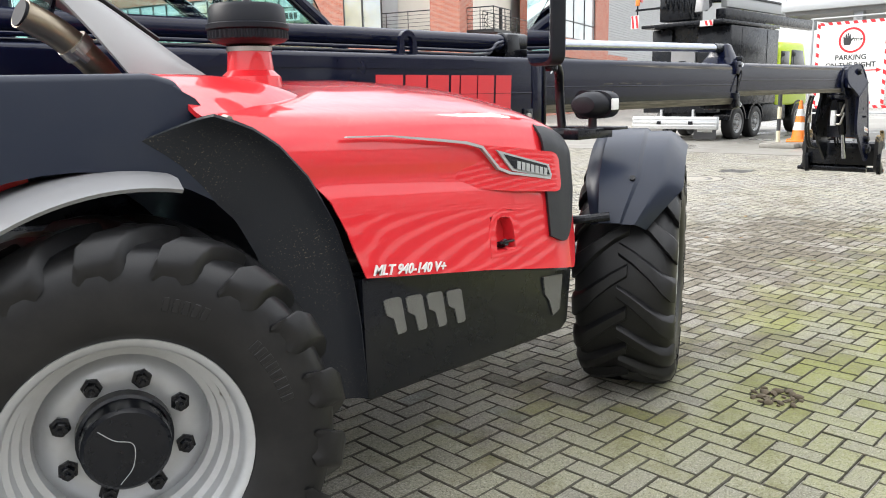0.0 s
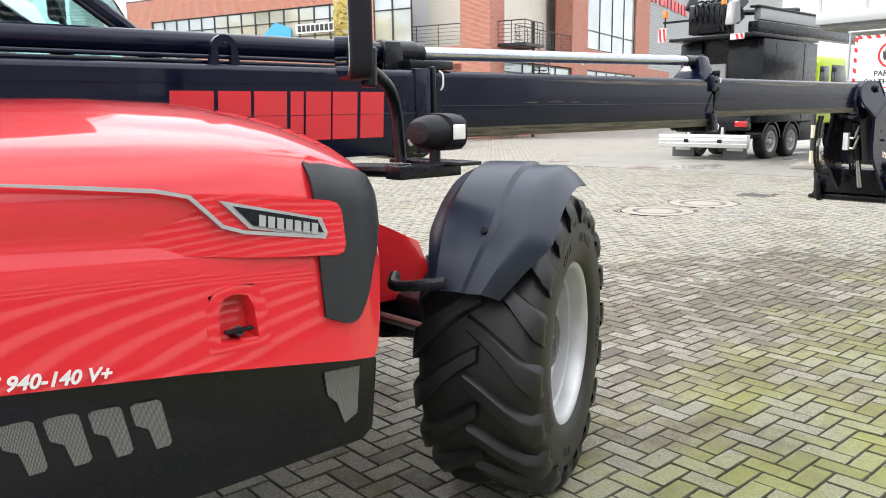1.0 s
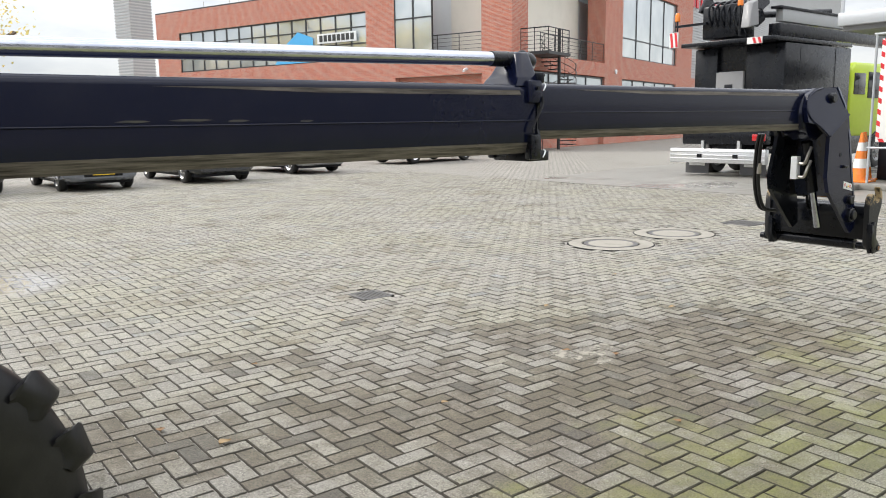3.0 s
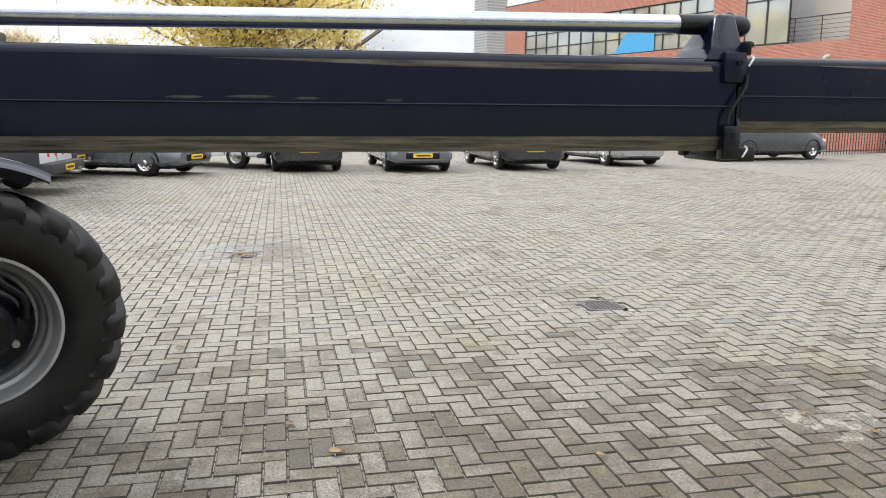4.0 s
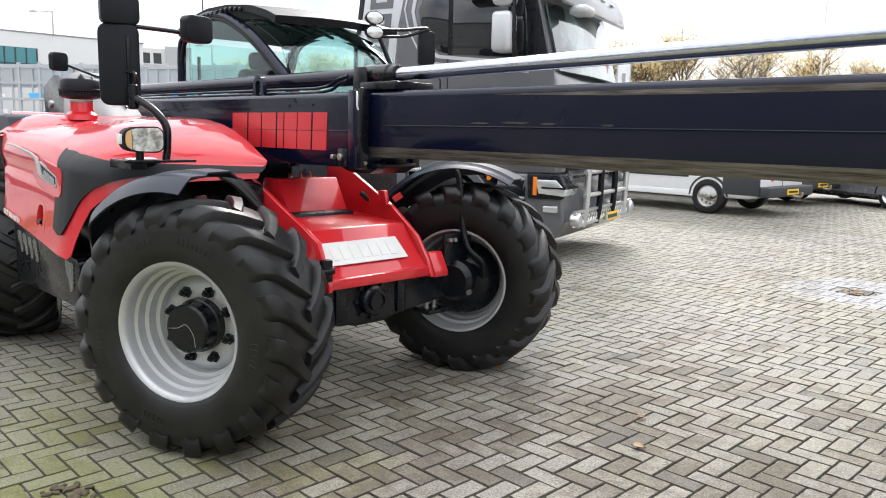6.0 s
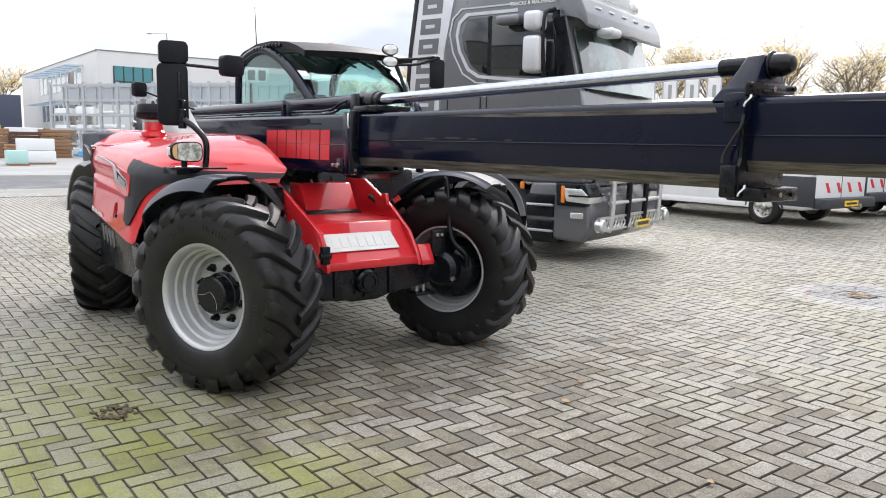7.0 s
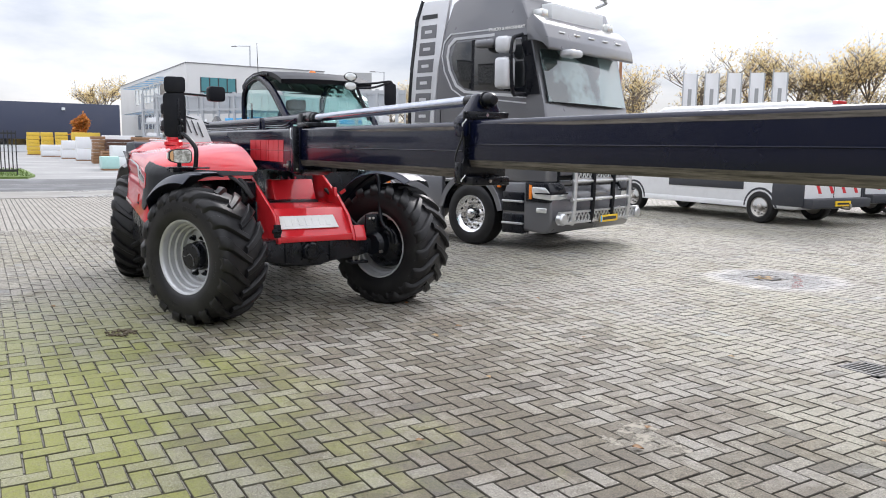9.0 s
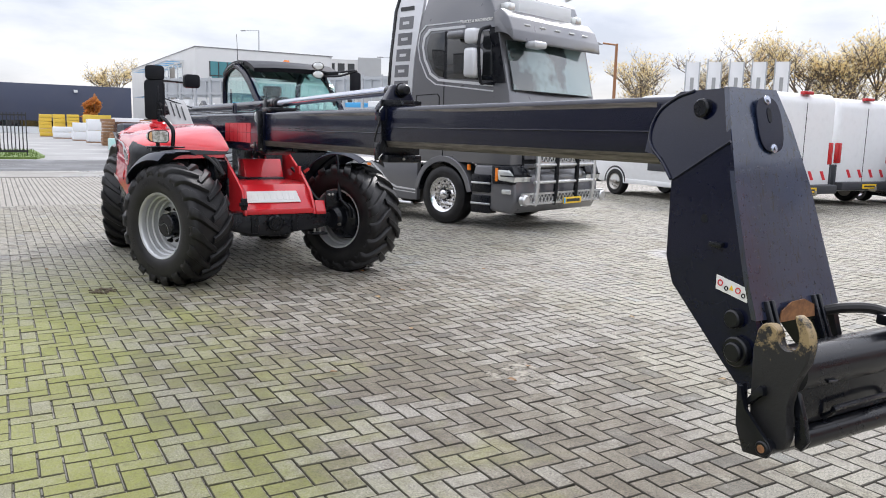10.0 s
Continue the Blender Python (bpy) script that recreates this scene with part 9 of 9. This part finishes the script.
part("arrow_tip", prism([(-1.52, 1.8975), (-1.40, 1.95), (-1.40, 1.845)], -0.004, 0.002, "x"), DECAL_RED, sg)
part("stop_ring", lathe([(0.30, 0.0), (0.30, 0.005), (0.25, 0.005), (0.25, 0.0)], 40, None, Matrix.Translation((0.0, -0.81, 2.62)) @ pose(0, 0, 0, 0, -90, 0), closed=True), DECAL_RED, sg, "red ring")
part("palm_symbol", prism([(-0.70, 2.46), (-0.88, 2.46), (-0.92, 2.60), (-0.985, 2.66), (-0.96, 2.70), (-0.885, 2.65), (-0.88, 2.80), (-0.845, 2.80), (-0.83, 2.68), (-0.82, 2.84), (-0.785, 2.84), (-0.775, 2.68), (-0.755, 2.81), (-0.72, 2.80), (-0.72, 2.66), (-0.69, 2.74), (-0.66, 2.73), (-0.67, 2.56)][::1], -0.004, 0.002, "x", 0, 1, None, Matrix.Translation((0, -0.12, 0.66)) @ Matrix.Diagonal((1, 0.75, 0.75, 1))), FRAME, sg)
words("sign_words", "STOP", 0.085, FRAME, sg, Matrix.Translation((-0.003, -0.95, 2.60)) @ FACE, 0.002, "CENTER")
part("speed_ring", lathe([(0.15, 0.0), (0.15, 0.005), (0.125, 0.005), (0.125, 0.0)], 32, None, Matrix.Translation((0.0, -0.81, 1.34)) @ pose(0, 0, 0, 0, -90, 0), closed=True), DECAL_RED, sg, "red ring")
words("sign_words", "10", 0.14, FRAME, sg, Matrix.Translation((-0.003, -0.81, 1.345)) @ FACE, 0.002, "CENTER")
words("sign_words", "KM", 0.09, FRAME, sg, Matrix.Translation((-0.003, -0.81, 1.26)) @ FACE, 0.002, "CENTER")
for i in range(12):
    part("name_bar", box(-0.004, 0.002, -0.28 - i * 0.09 - 0.055, -0.28 - i * 0.09, 1.10, 1.19 if i in (0, 5) else 1.165), DECAL_RED, sg, "red lettering bar")
for y in (0.13, -1.75):
    part("tube_post", cyl((0.06, y, 0.0), (0.06, y, 3.2), 0.025, n=10), GALV, sg)
for z in (3.18, 0.88):
    part("tube_rail", cyl((0.06, 0.18, z), (0.06, -1.8, z), 0.025, n=10), GALV, sg)
sp_ = thing("bollard", "black and cream striped marker post on a concrete foot", "bollard", m=pose(20.45, 8.22, 0.0))
for i in range(4):
    part("band", cyl((0, 0, 0.12 + i * 0.31), (0, 0, 0.12 + (i + 1) * 0.31), 0.05, n=14), FRAME if i in (1, 3) else paint("cream_paint", (0.62, 0.58, 0.42), 0.5, 0, 0.2), sp_)
part("foot", box(-0.45, 0.3, -0.6, 0.3, 0.003, 0.12, 0.02), CONCRETE, sp_)
for x, y, z in ((20.75, 7.80, 0.14), (21.3, 8.0, 0.14)):
    cn = thing("traffic_cone", "orange traffic cone with white bands", "traffic cone", m=pose(x, y, z), group="traffic cones")
    part("cone_body", lathe([(0.20, 0.04), (0.035, 1.05), (0.0, 1.05)], 24), ORANGE, cn)
    for z0, z1 in ((0.30, 0.50), (0.66, 0.84)):
        f = lambda q: lerp(0.20, 0.035, (q - 0.04) / 1.01) + 0.003
        part("band", lathe([(f(z0), z0), (f(z1), z1)], 24), DECAL_WHITE, cn, "white reflective band")
    part("base", box(-0.24, 0.24, -0.24, 0.24, 0, 0.045, 0.01), ORANGE, cn)

# herringbone pavers
JW, JG = 0.105, 0.0068
X0, X1, Y0, Y1 = -5.0, 17.6, -3.0, 21.0
solid("joint_bed", box(X0, X1 + 0.1, Y0, Y1, -0.2, -0.017), PAVE_JOINT, "dark sand and moss between the pavers", "paving joints", kind="structure")
HOLES = ((7.28, 5.97, 0.14, 0.14), (11.13, 6.45, 0.55, 0.55), (12.42, 6.45, 0.55, 0.55), (14.05, 6.4, 0.25, 0.25), (4.35, 8.78, 0.15, 0.15))


def open_spot(x, y):
    return any(abs(x - a) < c + 0.05 and abs(y - b_) < d + 0.05 for a, b_, c, d in HOLES[:1] + HOLES[3:]) or any((x - a) ** 2 + (y - b_) ** 2 < (c + 0.0) ** 2 for a, b_, c, d in HOLES[1:3])


pavers = []
for j in range(int((Y1 - Y0) / JW) + 1):
    for c in range(-1, int((X1 - X0) / JW) + 1):
        k4 = (c - j) % 4
        if k4 == 0:
            pavers.append((X0 + (c + 1) * JW, Y0 + (j + 0.5) * JW, 0))
        elif k4 == 3:
            pavers.append((X0 + (c + 0.5) * JW, Y0 + (j + 1) * JW, 1))
pavers = [p for p in pavers if not open_spot(p[0], p[1])]
NEAR = (4.3, 7.2, 2.5, 4.85)
near = [p for p in pavers if NEAR[0] < p[0] < NEAR[1] and NEAR[2] < p[1] < NEAR[3]][:300]
near_set = set(near)
far = np.array([p for p in pavers if p not in near_set])
n_ = len(far)
rs = np.random.RandomState(4)
hl_ = np.where(far[:, 2] == 0, 0.105, 0.0525) - JG / 2
hw_ = np.where(far[:, 2] == 0, 0.0525, 0.105) - JG / 2
top_ = rs.normal(0, 0.0011, n_) - 0.0005
tx_, ty_ = rs.normal(0, 0.008, n_), rs.normal(0, 0.008, n_)
ang = rs.normal(0, 0.007, n_)
co = np.zeros((n_, 12, 3))
for i, (sx_, sy_) in enumerate(((-1, -1), (1, -1), (1, 1), (-1, 1))):
    for ring, (inset, drop) in enumerate(((0.0038, 0.0), (0.0, 0.0045), (0.0, 0.022))):
        wob = rs.normal(0, 0.0011, n_) if ring == 0 else 0.0
        lx, ly = sx_ * (hl_ - inset + wob), sy_ * (hw_ - inset + wob)
        co[:, i + 4 * ring, 0] = far[:, 0] + lx * np.cos(ang) - ly * np.sin(ang)
        co[:, i + 4 * ring, 1] = far[:, 1] + lx * np.sin(ang) + ly * np.cos(ang)
        co[:, i + 4 * ring, 2] = (top_ + lx * tx_ + ly * ty_) - drop
quads = np.array([[0, 1, 2, 3]] + [[i + r4, i + r4 + 4, (i + 1) % 4 + r4 + 4, (i + 1) % 4 + r4] for r4 in (0, 4) for i in range(4)])
fi = (np.arange(n_)[:, None, None] * 12 + quads[None]).reshape(-1)
me = bpy.data.meshes.new("pavers")
me.vertices.add(n_ * 12)
me.vertices.foreach_set("co", co.reshape(-1))
me.loops.add(len(fi))
me.loops.foreach_set("vertex_index", fi.astype(np.int32))
me.polygons.add(n_ * 9)
me.polygons.foreach_set("loop_start", np.arange(0, n_ * 36, 4, dtype=np.int32))
me.update(calc_edges=True)
me.validate()
me.shade_flat()
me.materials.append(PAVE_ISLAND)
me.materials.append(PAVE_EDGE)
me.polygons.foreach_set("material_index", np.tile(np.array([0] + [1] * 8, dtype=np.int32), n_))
field = tagged(new("pavement_field", me), "weathered grey concrete pavers laid in herringbone", "paving", kind="stuff")
pav = thing("pavement_pavers", "weathered grey concrete pavers laid in herringbone", "paving", kind="structure", base=None)
paver_me = []
for hl2, hw2 in ((0.105 - JG / 2, 0.0525 - JG / 2), (0.0525 - JG / 2, 0.105 - JG / 2)):
    b = bmesh.new()
    put(b, prism([(-hl2, -hw2), (hl2, -hw2), (hl2, hw2), (-hl2, hw2)], -0.05, -0.006, "z"))
    t4 = [b.verts.new((sx_ * (hl2 - 0.0042), sy_ * (hw2 - 0.0042), 0)) for sx_, sy_ in ((-1, -1), (1, -1), (1, 1), (-1, 1))]
    l4 = [b.verts.new((sx_ * hl2, sy_ * hw2, -0.006)) for sx_, sy_ in ((-1, -1), (1, -1), (1, 1), (-1, 1))]
    b.faces.new(t4)
    for i in range(4):
        b.faces.new((l4[i], l4[(i + 1) % 4], t4[(i + 1) % 4], t4[i]))
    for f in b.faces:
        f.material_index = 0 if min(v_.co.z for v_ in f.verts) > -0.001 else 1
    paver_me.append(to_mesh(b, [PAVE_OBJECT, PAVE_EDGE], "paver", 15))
for x, y, o in near:
    ob = new("paver", paver_me[o])
    ob.parent = pav
    ob.matrix_local = pose(x, y, rs.normal(0, 0.0011) - 0.0005, math.degrees(rs.normal(0, 0.008)), math.degrees(rs.normal(0, 0.008)), math.degrees(rs.normal(0, 0.007)))
